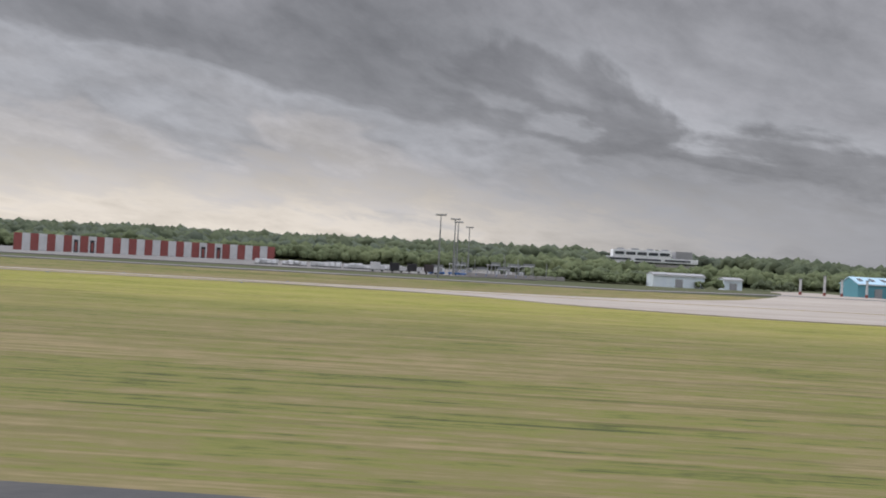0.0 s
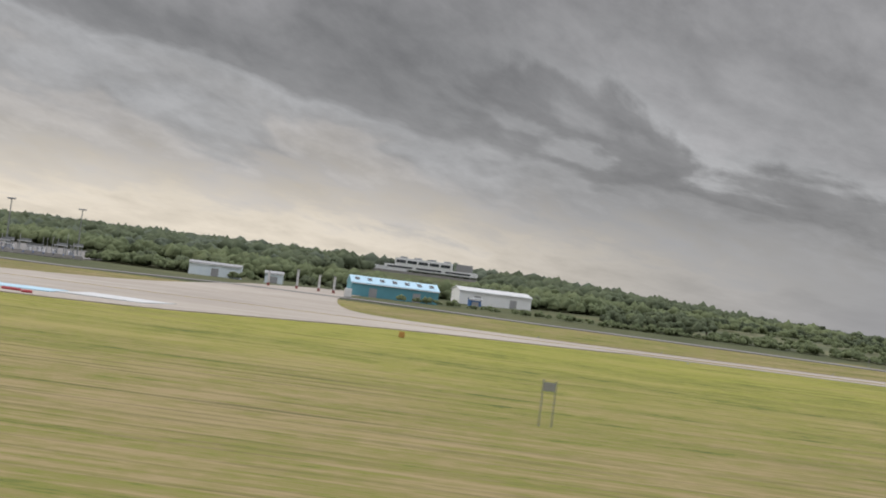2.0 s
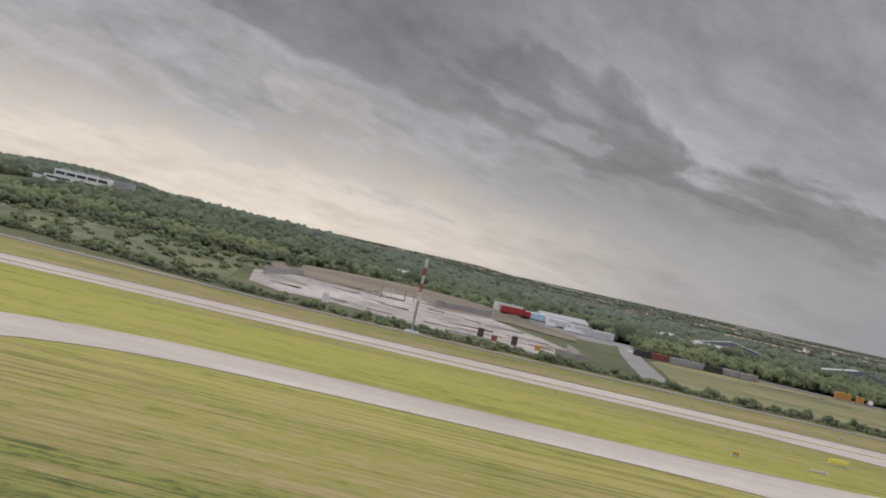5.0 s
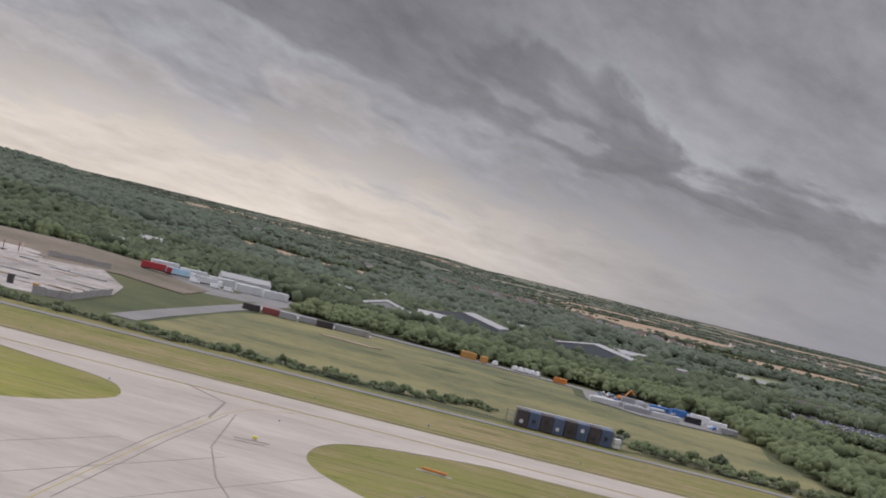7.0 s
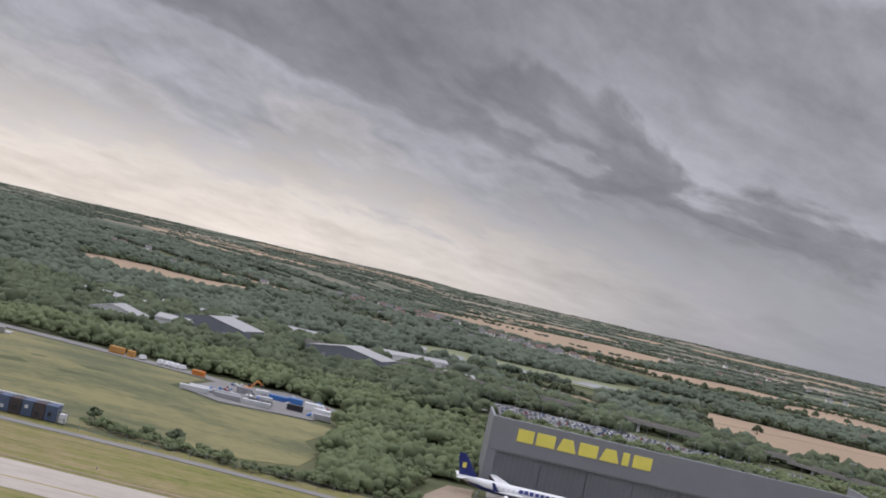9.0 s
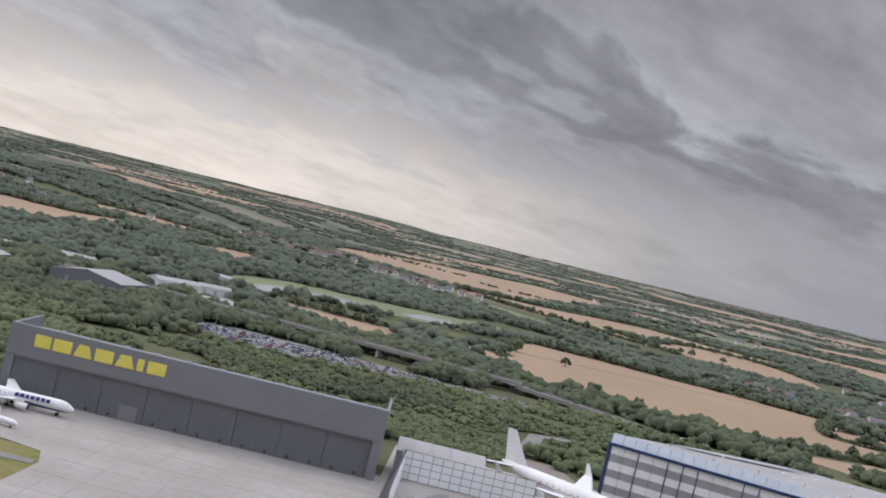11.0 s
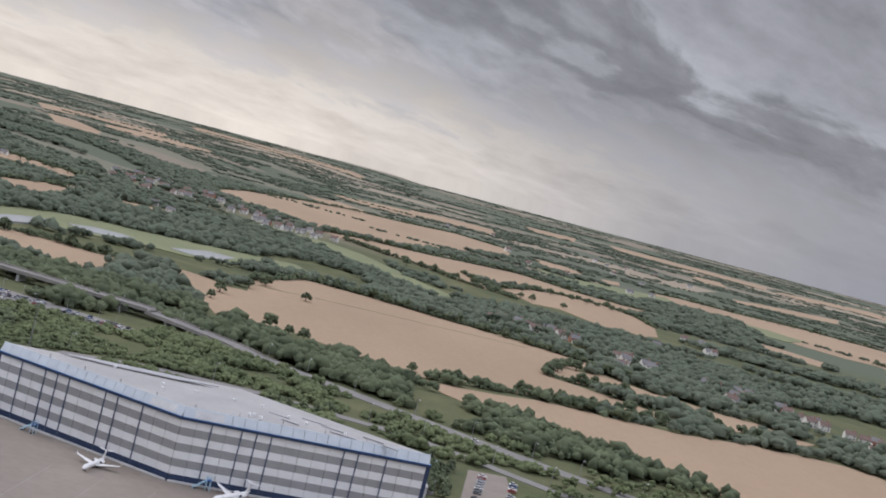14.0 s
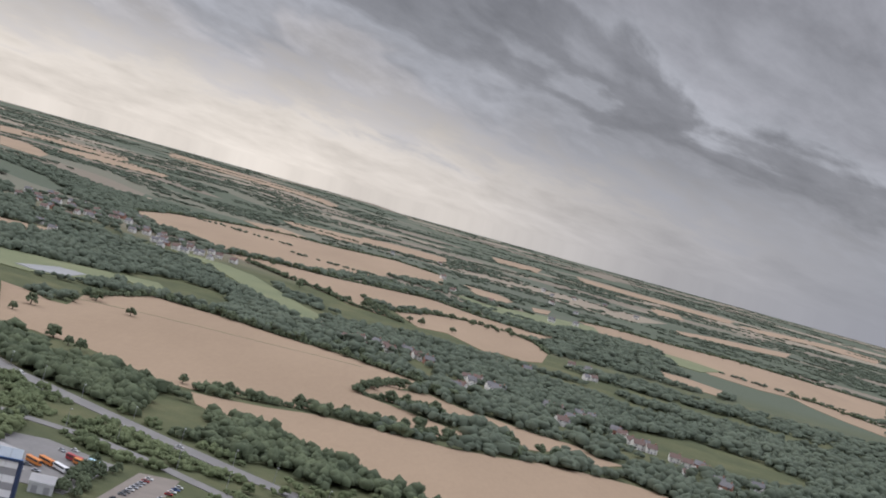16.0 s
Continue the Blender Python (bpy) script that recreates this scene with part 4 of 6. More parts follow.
def shed(name, x, y, turn, w, d, h, rise_by, wall, roof, label, doors=1, lights=0, along_x=True, category="warehouse"):
    """A clad shed with a shallow gabled roof, doors and rooflights."""
    root = thing(name, x, y, float(ground_z(x, y)) - 0.1, turn, label, category)
    bm = bmesh.new()
    gable_walls(bm, -w / 2, w / 2, -d / 2, d / 2, 0, h, h + rise_by, along_x)
    part("wall", bm, wall, root)
    bm = bmesh.new()
    gable(bm, -w / 2, w / 2, -d / 2, d / 2, h + 0.01, h + rise_by + 0.01, along_x=along_x)
    part("roof", bm, roof, root)
    for k in range(doors):
        dx = (k + 0.5) / doors * w - w / 2
        boxed("door", M["mid_clad"], root, dx - 0.6, -d / 2 - 0.06, 0.05, dx + 0.6, -d / 2 + 0.02, min(h * 0.7, 2.0), label="grey roller door")
    for k in range(lights):
        dx = (k + 0.5) / lights * w - w / 2
        q = 0.5
        z = h + rise_by * 0.5
        slope = math.degrees(math.atan2(rise_by, d / 2))
        ob = boxed("rooflight", M["glass"], root, -0.35, -q, 0, 0.35, q, 0.06)
        ob.matrix_basis = pose(dx, -d / 4, z + 0.16, slope, 0, 0)
    boxed("gutter", M["white_clad"], root, -w / 2 - 0.1, -d / 2 - 0.2, h - 0.12, w / 2 + 0.1, -d / 2 - 0.1, h - 0.02) if along_x else None
    return root


M["glass"] = plain("dark_glass", (0.05, 0.06, 0.07), 0.15)
M["red_clad"] = surface("faded_red_cladding", (0.2, 0.055, 0.05), (0.28, 0.085, 0.075), 0.4, 0.7)
M["white_paint"] = plain("white_paint", (0.74, 0.74, 0.74), 0.35)
M["dirty_white"] = surface("weathered_white", (0.42, 0.43, 0.44), (0.6, 0.6, 0.6), 0.6, 0.6)
M["black_paint"] = plain("black_paint", (0.025, 0.025, 0.03), 0.3)
M["tyre"] = plain("tyre_rubber", (0.02, 0.02, 0.02), 0.8)
M["red"] = plain("red_paint", (0.36, 0.04, 0.045), 0.45)
M["orange"] = plain("orange_paint", (0.62, 0.22, 0.05), 0.5)
M["tan_box"] = plain("tan_container_paint", (0.5, 0.27, 0.08), 0.6)
M["blue"] = plain("blue_paint", (0.05, 0.16, 0.42), 0.45)
M["pale_blue"] = plain("pale_blue_sheet", (0.42, 0.62, 0.75), 0.5)
M["deep_blue"] = plain("deep_blue_paint", (0.02, 0.03, 0.16), 0.35)
M["steel"] = plain("galvanised_steel", (0.36, 0.37, 0.38), 0.45, 0.6)
M["silver"] = surface("silver_cargo_sheet", (0.45, 0.46, 0.47), (0.62, 0.63, 0.64), 0.8, 0.4, 0.4)
M["block"] = surface("grey_blockwork", (0.24, 0.23, 0.22), (0.34, 0.325, 0.31), 0.5, 0.9)
M["brick"] = surface("red_brick", (0.25, 0.12, 0.085), (0.34, 0.18, 0.13), 1.5, 0.9)
M["tile_red"] = surface("clay_roof_tiles", (0.12, 0.083, 0.072), (0.18, 0.122, 0.103), 1.2, 0.9)
M["tile_grey"] = surface("slate_roof", (0.12, 0.115, 0.12), (0.18, 0.175, 0.175), 1.2, 0.8)
M["render"] = surface("white_render", (0.62, 0.6, 0.56), (0.74, 0.72, 0.69), 0.8, 0.85)
M["burnt"] = surface("burnt_steel", (0.035, 0.03, 0.032), (0.075, 0.06, 0.06), 0.5, 0.8)
M["rig_blue"] = surface("dull_blue_steel", (0.05, 0.075, 0.13), (0.085, 0.11, 0.17), 0.5, 0.7)
M["fence"] = plain("grey_fence_steel", (0.2, 0.21, 0.21), 0.6)
M["pink"] = plain("pink_paint", (0.55, 0.03, 0.25), 0.4)
M["soil"] = surface("bare_soil", (0.2, 0.15, 0.105), (0.3, 0.235, 0.17), 0.2, 0.95)


# ---- grey hangar ----
def grey_hangar():
    root = thing("hangar", 341.6, 196.0, 0.08, 2.8, "large dark grey hangar with closed sliding doors", "hangar")
    w, d, h, top = 61.8, 15.0, 6.4, 11.5
    slab("wall", M["grey_clad"], root, [(0, 0.7), (w, 0.7), (w, d), (0, d)], 0, 9.5)
    boxed("fascia", M["grey_clad"], root, 0, 0, h, w, 0.68, top, bevel=0.05)
    boxed("pier", M["grey_clad"], root, 0, 0, 0, 1.5, 0.68, h - 0.01)
    boxed("pier", M["grey_clad"], root, w - 1.5, 0, 0, w, 0.68, h - 0.01)
    boxed("side_parapet", M["grey_clad"], root, 0, 0.7, 9.51, 0.4, d, top - 0.1)
    boxed("side_parapet", M["grey_clad"], root, w - 0.4, 0.7, 9.51, w, d, top - 0.1)
    boxed("lintel", M["fence"], root, 1.5, -0.05, h - 0.16, w - 1.5, 0.0, h - 0.03)
    n = 8
    step = (w - 3.0) / n
    for k in range(n):
        x = 1.5 + k * step
        leaf = boxed("sliding_door", M["grey_door"], root, x + 0.05, 0.3 + 0.12 * (k % 2), 0.02, x + step - 0.05, 0.5 + 0.12 * (k % 2), h - 0.02, label="grey ribbed sliding door leaf")
        for j in (0.25, 0.75):
            boxed("vent", M["black_paint"], leaf, x + step * j - 0.2, 0.2 + 0.12 * (k % 2), 0.35, x + step * j + 0.2, 0.3 + 0.12 * (k % 2), 0.75)
        for j in range(1, 9):
            boxed("rib", M["grey_clad"], leaf, x + step * j / 9 - 0.03, 0.24 + 0.12 * (k % 2), 0.9, x + step * j / 9 + 0.03, 0.3 + 0.12 * (k % 2), h - 0.1)
    boxed("wicket_door", M["grey_clad"], root, 19.6, 0.12, 0.05, 22.6, 0.3, 2.6)
    # the lettering stands as plain yellow plates
    for k, (a, b) in enumerate(((4.2, 6.8), (7.2, 10.2), (10.6, 13.6), (14.0, 17.0), (17.4, 20.5), (20.9, 22.0), (22.6, 25.6))):
        bm = bmesh.new()
        box(bm, a, -0.12, 8.35, b, -0.01, 10.35, 0.05)
        if k in (1, 2, 4):
            for v in bm.verts:
                v.co.x += (0.0 if k == 1 else (a + b) / 2 - v.co.x) * (0.45 if v.co.z > 9.3 else 0.0)
        part("sign_plate", bm, M["yellow"], root, "plain yellow sign plate")
    for k in range(11):
        boxed("roof_vent", M["steel"], root, 5.2 + k * 5.4, 10, 9.5, 6.0 + k * 5.4, 10.8, 10.2)
    return root


M["grey_door"] = surface("grey_door_sheet", (0.115, 0.12, 0.13), (0.14, 0.145, 0.155), 0.3, 0.6)
grey_hangar()


# ---- striped hangar ----
def striped_hangar():
    L, A, R, B = (442.0, 226.0), (480.5, 213.6), (524.0, 227.5), (484.0, 244.0)
    root = thing("hangar", 0, 0, 0.08, 0, "diamond-shaped hangar with white and grey striped walls", "hangar")
    slab("core", M["mid_clad"], root, [(L[0] + 1, L[1] + 0.25), (A[0], A[1] + 0.6), (R[0] - 1, R[1] + 0.2), (B[0], B[1] - 0.5)], 0, 11.2)
    base, top, bands = 1.25, 11.1, 7
    for (x0, y0), (x1, y1), n in ((L, A, 15), (A, R, 17)):
        side = math.hypot(x1 - x0, y1 - y0)
        turn = math.degrees(math.atan2(y1 - y0, x1 - x0))
        at = pose(x0, y0, 0, 0, 0, turn)
        cw, bh = side / n, (top - base) / bands
        white = box_mesh("panel", M["white_clad"], cw - 0.06, 0.18, bh - 0.03, 0.02)
        grey = box_mesh("panel", M["mid_clad"], cw - 0.06, 0.18, bh - 0.03, 0.02)
        navy = box_mesh("panel", M["navy"], cw - 0.04, 0.22, base)
        wing = new("wall")
        wing.parent = root
        wing.matrix_basis = at
        for k in range(n):
            shared("panel", navy, wing, pose((k + 0.5) * cw, -0.02, 0))
            for j in range(bands):
                shared("panel", grey if j % 2 else white, wing, pose((k + 0.5) * cw, (k % 3 == 1) * 0.03, base + j * bh))
            if k in (2, 4, 5, 6, n - 3, n - 5, n - 6):
                boxed("door_post", M["rig_blue"], wing, k * cw - 0.1, -0.22, 0.02, k * cw + 0.1, -0.1, top, label="blue steel door post")
            boxed("door_track", M["dirty_white"], wing, k * cw + 0.02, -0.9, 0.0, (k + 1) * cw - 0.02, -0.6, 0.35)
        boxed("eave", M["navy"], wing, -0.3, -0.45, top, side + 0.3, 0.25, top + 0.45, label="navy blue eave trim")
        boxed("eave_line", M["blue"], wing, -0.32, -0.5, top + 0.45, side + 0.32, 0.2, top + 0.55)
        fw = side / (n + 4)
        bm = bmesh.new()
        vs = box(bm, -fw / 2 + 0.03, -0.06, 0, fw / 2 - 0.03, 0.06, 1.9, 0.02)
        me = bpy.data.meshes.new("fascia_panel")
        bm.to_mesh(me)
        bm.free()
        me.materials.append(M["fascia"])
        for k in range(n + 4):
            shared("fascia_panel", me, wing, pose((k + 0.5) * fw, -0.35, top + 0.56, -28, 0, 0))
    # low-pitched roof falling away behind the fascia
    bm = bmesh.new()
    mid = bm.verts.new((483.0, 228.0, 13.5))
    ring = [bm.verts.new(p) for p in ((L[0] + 0.4, L[1] + 0.5, 13.2), (A[0], A[1] + 0.75, 13.2), (R[0] - 0.4, R[1] + 0.5, 13.2), (B[0], B[1], 12.6))]
    low = [bm.verts.new(v.co - Vector((0, 0, 1.4))) for v in ring]
    for i in range(4):
        bm.faces.new((ring[i], ring[(i + 1) % 4], mid))
        bm.faces.new((low[i], low[(i + 1) % 4], ring[(i + 1) % 4], ring[i]))
    bm.faces.new(low[::-1])
    bmesh.ops.recalc_face_normals(bm, faces=bm.faces[:])
    roof = part("roof", bm, M["roof_pale"], root, "pale weathered roof with darker patches")
    rng = random.Random(3)
    slab("roof_patch", M["mid_clad"], roof, [(452, 228.6), (458, 231.5), (474, 236.0), (481, 236.6), (474, 233.0), (462, 229.8)], 13.35, 13.52)
    for x, y, w in ((493, 227, 4), (499, 229.5, 5), (503, 227.5, 4.5), (496, 224, 3.5), (505, 224.8, 5), (511, 227.6, 4), (515, 224.9, 3)):
        slab("roof_patch", M["mid_clad"], roof, [(x, y), (x + w, y - 0.9), (x + w, y - 1.4), (x, y - 0.5)], 13.3, 13.5)
    for k in range(12):
        x, y = rng.uniform(462, 508), rng.uniform(219, 231)
        boxed("roof_vent", M["white_clad"], root, x - 0.25, y - 0.2, 13.3, x + 0.25, y + 0.2, 13.85)
    for k in range(9):
        x = 452 + k * 7.5
        y = (226 - (x - 442) * 0.322) if x < 480.5 else 213.6 + (x - 480.5) * 0.32
        boxed("roof_lamp", M["fence"], root, x - 0.05, y + 0.8, 13.1, x + 0.05, y + 0.9, 14.0)
    # plain name boards at the prow
    for x, y, turn in ((476.4, 214.6, -17.9), (485.0, 214.7, 17.7)):
        ob = boxed("name_board", M["dirty_white"], root, -2.6, -0.08, 0, 2.6, 0.08, 1.5, label="plain pale name board")
        ob.matrix_basis = pose(x, y, 11.75, -28, 0, turn)
    # wall ends
    boxed("end_post", M["navy"], root, R[0] - 0.4, R[1] - 0.2, 0, R[0] + 0.35, R[1] + 0.6, 11.2)
    boxed("end_post", M["navy"], root, L[0] - 0.35, L[1] - 0.2, 0, L[0] + 0.4, L[1] + 0.6, 11.2)
    return root


M["fascia"] = surface("pale_blue_fascia", (0.4, 0.45, 0.5), (0.5, 0.55, 0.6), 0.4, 0.45)
striped_hangar()


# ---- aircraft ----
def tube(bm, stations, sides=18):
    """A body from rings (x, height of the middle, half width, half height)."""
    rings = []
    for x, zc, ry, rz in stations:
        rings.append([bm.verts.new((x, ry * math.cos(2 * math.pi * k / sides), zc + rz * math.sin(2 * math.pi * k / sides))) for k in range(sides)])
    for a, b in zip(rings, rings[1:]):
        for k in range(sides):
            bm.faces.new((a[k], a[(k + 1) % sides], b[(k + 1) % sides], b[k]))
    bm.faces.new(rings[0]), bm.faces.new(rings[-1][::-1])
    bmesh.ops.recalc_face_normals(bm, faces=bm.faces[:])
    for f in bm.faces:
        f.smooth = len(f.verts) == 4


def vane(bm, a, b, ca, cb, ta, tb, up=Vector((0, 0, 1))):
    """A wing-like vane from root a to tip b (leading edges), with chords back along -x and thicknesses."""
    a, b = Vector(a), Vector(b)
    back = Vector((-1, 0, 0))
    rows = []
    for p, c, t in ((a, ca, ta), (b, cb, tb)):
        prof = ((0, 0), (0.12, 0.5), (0.4, 0.5), (1, 0.05), (1, -0.05), (0.4, -0.4), (0.12, -0.4))
        rows.append([bm.verts.new(p + back * c * u + up * t * v) for u, v in prof])
    n = len(rows[0])
    for k in range(n):
        bm.faces.new((rows[0][k], rows[0][(k + 1) % n], rows[1][(k + 1) % n], rows[1][k]))
    bm.faces.new(rows[0]), bm.faces.new(rows[1][::-1])
    bmesh.ops.recalc_face_normals(bm, faces=bm.faces[:])


def aeroplane(name, x, y, heading, L, label, body="white_paint", fin="white_paint", belly=None, engines=2, span=0.455, fat=0.0475, intake="black_paint", rear=False, title=False, stripe=None, winglets="white_paint", fin_mark=None):
    root = thing(name, x, y, 0.12, heading, label, "aeroplane")
    r = fat * L
    zc = 0.072 * L + r * 0.35
    half = L / 2
    body_rings = [(half, zc - 0.35 * r, 0.06 * r, 0.06 * r), (half - 0.012 * L, zc - 0.3 * r, 0.32 * r, 0.33 * r), (half - 0.04 * L, zc - 0.18 * r, 0.64 * r, 0.66 * r), (half - 0.085 * L, zc - 0.03 * r, 0.9 * r, 0.93 * r), (half - 0.13 * L, zc, r, r), (-0.18 * L, zc, r, r), (-0.28 * L, zc + 0.12 * r, 0.88 * r, 0.88 * r), (-0.4 * L, zc + 0.42 * r, 0.52 * r, 0.54 * r), (-half, zc + 0.72 * r, 0.12 * r, 0.14 * r)]
    bm = bmesh.new()
    tube(bm, body_rings)
    hull = part("fuselage", bm, M[body], root)
    if belly:
        bm = bmesh.new()
        tube(bm, [(a, b - 0.07 * r, c * 0.985, d * 1.0) for a, b, c, d in body_rings[1:-1]])
        bmesh.ops.bisect_plane(bm, geom=bm.verts[:] + bm.edges[:] + bm.faces[:], plane_co=(0, 0, zc - 0.32 * r), plane_no=(0.05, 0, 1), clear_outer=True)
        part("belly", bm, M[belly], root, "dark painted belly")
    boxed("cockpit_window", M["glass"], hull, half - 0.066 * L, -0.55 * r, zc + 0.25 * r, half - 0.052 * L, 0.55 * r, zc + 0.45 * r)
    me = box_mesh("cabin_window", M["glass"], 0.0055 * L, 0.02 * r, 0.009 * L)
    for s in (-1, 1):
        for k in range(14):
            shared("cabin_window", me, hull, pose(0.33 * L - k * 0.04 * L, s * 0.985 * r, zc + 0.12 * r))
    if stripe:
        for s in (-1, 1):
            boxed("stripe", M[stripe], hull, -0.3 * L, s * 0.985 * r - 0.012 * r, zc - 0.08 * r, 0.4 * L, s * 0.985 * r + 0.012 * r, zc + 0.03 * r)
    if title:
        for s in (-1, 1):
            for k in range(7):
                bar = boxed("title_bar", M["deep_blue"], hull, -0.017 * L, -0.02 * r, -0.34 * r, 0.017 * L, 0.02 * r, 0.34 * r)
                bar.matrix_basis = pose(0.03 * L + k * 0.043 * L, s * 0.925 * r, zc + 0.38 * r, s * 22, 0, 0)
    for s in (-1, 1):
        bm = bmesh.new()
        tip = (-0.17 * L if not rear else -0.16 * L, s * span * L, zc + 0.2 * r + 0.03 * L)
        vane(bm, (0.1 * L if not rear else 0.03 * L, s * 0.7 * r, zc - 0.55 * r), tip, 0.19 * L, 0.055 * L, 0.028 * L, 0.008 * L)
        wing = part("wing", bm, M["white_paint"] if body != "black_paint" else M["black_paint"], root)
        bm = bmesh.new()
        vane(bm, tip, (tip[0] - 0.05 * L, tip[1] + s * 0.02 * L, tip[2] + 0.062 * L), 0.05 * L, 0.02 * L, 0.006 * L, 0.004 * L, Vector((0, 1, 0)))
        part("winglet", bm, M[winglets], wing)
        # tailplane
        zt = zc + 0.55 * r if not rear else zc + r + 0.135 * L
        xt = -0.4 * L if not rear else -0.445 * L
        bm = bmesh.new()
        vane(bm, (xt, s * 0.2 * r, zt), (xt - 0.065 * L, s * 0.175 * L, zt + 0.012 * L), 0.085 * L, 0.04 * L, 0.01 * L, 0.005 * L)
        part("tailplane", bm, M["white_paint"] if body != "black_paint" else M["black_paint"], root)
    bm = bmesh.new()
    vane(bm, (-0.325 * L, 0, zc + 0.8 * r), (-0.452 * L, 0, zc + r + (0.165 if not rear else 0.14) * L), 0.155 * L, 0.06 * L, 0.014 * L, 0.008 * L, Vector((0, 1, 0)))
    tail = part("tail_fin", bm, M[fin], root)
    if fin_mark:
        for s in (-1, 1):
            boxed("fin_mark", M[fin_mark], tail, -0.465 * L, s * 0.007 * L - 0.001 * L, zc + r + 0.055 * L, -0.435 * L, s * 0.007 * L + 0.001 * L, zc + r + 0.095 * L, bevel=0.004 * L)
    spots = [(0.085, 0.135)] if engines == 2 else [(0.06, 0.13), (-0.06, 0.25)]
    for s in (-1, 1):
        for u, v in spots:
            if rear:
                ex, ey, ez, er, el = -0.22 * L, s * (r + 0.035 * L), zc + 0.35 * r, 0.03 * L, 0.15 * L
            else:
                ex, ey, ez, er, el = u * L + 0.02 * L, s * v * L, zc - 0.95 * r, 0.028 * L, 0.105 * L
            bm = bmesh.new()
            tube(bm, [(ex + el / 2, ez, er * 0.88, er * 0.88), (ex + el * 0.38, ez, er, er), (ex - el * 0.1, ez, er * 0.95, er * 0.95), (ex - el / 2, ez, er * 0.55, er * 0.55)], 14)
            if not rear:
                box(bm, ex - 0.06 * L, ey * 0 - 0.004 * L, ez + er * 0.7, ex + 0.02 * L, 0.004 * L, ez + er * 1.9)
            for w in bm.verts:
                w.co.y += ey
            pod = part("engine", bm, M[body] if body != "black_paint" else M["dirty_white"], root)
            bm = bmesh.new()
            bmesh.ops.create_cone(bm, segments=14, radius1=er * 0.78, radius2=er * 0.7, depth=0.02 * L, cap_ends=True, matrix=Matrix.Translation((ex + el / 2, ey, ez)) @ Matrix.Rotation(radians(90), 4, "Y"))
            part("intake_cover", bm, M[intake], pod)
    for gx, gy in ((0.37, 0.0), (-0.03, 0.07), (-0.03, -0.07)):
        boxed("gear_leg", M["steel"], root, gx * L - 0.006 * L, gy * L - 0.006 * L, 0.02 * L, gx * L + 0.006 * L, gy * L + 0.006 * L, zc - 0.6 * r)
        for s in (-1, 1):
            bm = bmesh.new()
            bmesh.ops.create_cone(bm, segments=12, radius1=0.014 * L, radius2=0.014 * L, depth=0.009 * L, cap_ends=True, matrix=Matrix.Translation((gx * L, gy * L + s * 0.012 * L, 0.014 * L)) @ Matrix.Rotation(radians(90), 4, "X"))
            part("wheel", bm, M["tyre"], root)
    return root


aeroplane("airliner", 347.3, 188.6, 3.0, 18.8, "white airliner with a navy tail parked before the hangar", fin="deep_blue", belly="deep_blue", title=True, fin_mark="yellow", winglets="deep_blue")
aeroplane("jumbo_jet", 436.6, 213.6, -38.3, 33.0, "large white airliner with red engine covers", engines=4, span=0.4, fat=0.05, intake="red", stripe="red_clad")
aeroplane("airliner", 437.0, 199.2, 232.0, 15.5, "black and white airliner parked under a wing", body="black_paint", fin="black_paint", engines=2, intake="red")
aeroplane("business_jet", 349.6, 175.2, -13.0, 8.6, "small white business jet on the apron edge", rear=True, fat=0.052, span=0.44)
aeroplane("business_jet", 468.6, 209.0, -97.0, 8.4, "small white business jet facing the runway", rear=True, fat=0.052, span=0.48)
aeroplane("business_jet", 492.6, 211.2, 243.0, 10.2, "white business jet beside the striped hangar", rear=True, fat=0.05, span=0.48)
aeroplane("business_jet", 505.0, 212.5, 200.0, 9.0, "white business jet with a pink tail fin", rear=True, fat=0.05, span=0.46, fin="pink")

# ---- vehicles and small things ----
def wheel(parent, x, y, r, w):
    bm = bmesh.new()
    bmesh.ops.create_cone(bm, segments=10, radius1=r, radius2=r, depth=w, cap_ends=True, matrix=Matrix.Translation((x, y, r)) @ Matrix.Rotation(radians(90), 4, "X"))
    return part("wheel", bm, M["tyre"], parent)


def car_kind(paint, name="car", label="parked car in a crowded car park", van=False):
    root = thing(name, 0, 0, -50, label=label, category="van" if van else "car", group="parked vans" if van else "parked cars")
    l, w, h = (2.3, 0.9, 0.95) if van else (1.95, 0.8, 0.66)
    boxed("body", paint, root, -l / 2, -w / 2, 0.12, l / 2, w / 2, 0.4 if not van else 0.5, bevel=0.05)
    bm = bmesh.new()
    vs = box(bm, -l * (0.48 if van else 0.36), -w * 0.46, 0.4 if not van else 0.5, l * (0.3 if van else 0.18), w * 0.46, h)
    for v in vs:
        if v.co.z > 0.6:
            v.co.x *= 0.94 if van else 0.72
            v.co.y *= 0.86
    part("cabin", bm, paint if van else M["glass"], root)
    boxed("windscreen", M["glass"], root, l * 0.27, -w * 0.38, 0.52, l * 0.315, w * 0.38, h - 0.12) if van else boxed("roof", paint, root, -l * 0.24, -w * 0.38, h, l * 0.12, w * 0.38, h + 0.03)
    for sx in (-0.3, 0.3):
        for sy in (-1, 1):
            wheel(root, sx * l, sy * w * 0.44, 0.15, 0.1)
    return root


PAINTS = [plain("car_" + n, c, 0.25) for n, c in (("white", (0.7, 0.7, 0.7)), ("silver", (0.42, 0.43, 0.45)), ("grey", (0.16, 0.165, 0.175)), ("black", (0.03, 0.03, 0.035)), ("blue", (0.06, 0.1, 0.25)), ("red", (0.3, 0.03, 0.03)))]


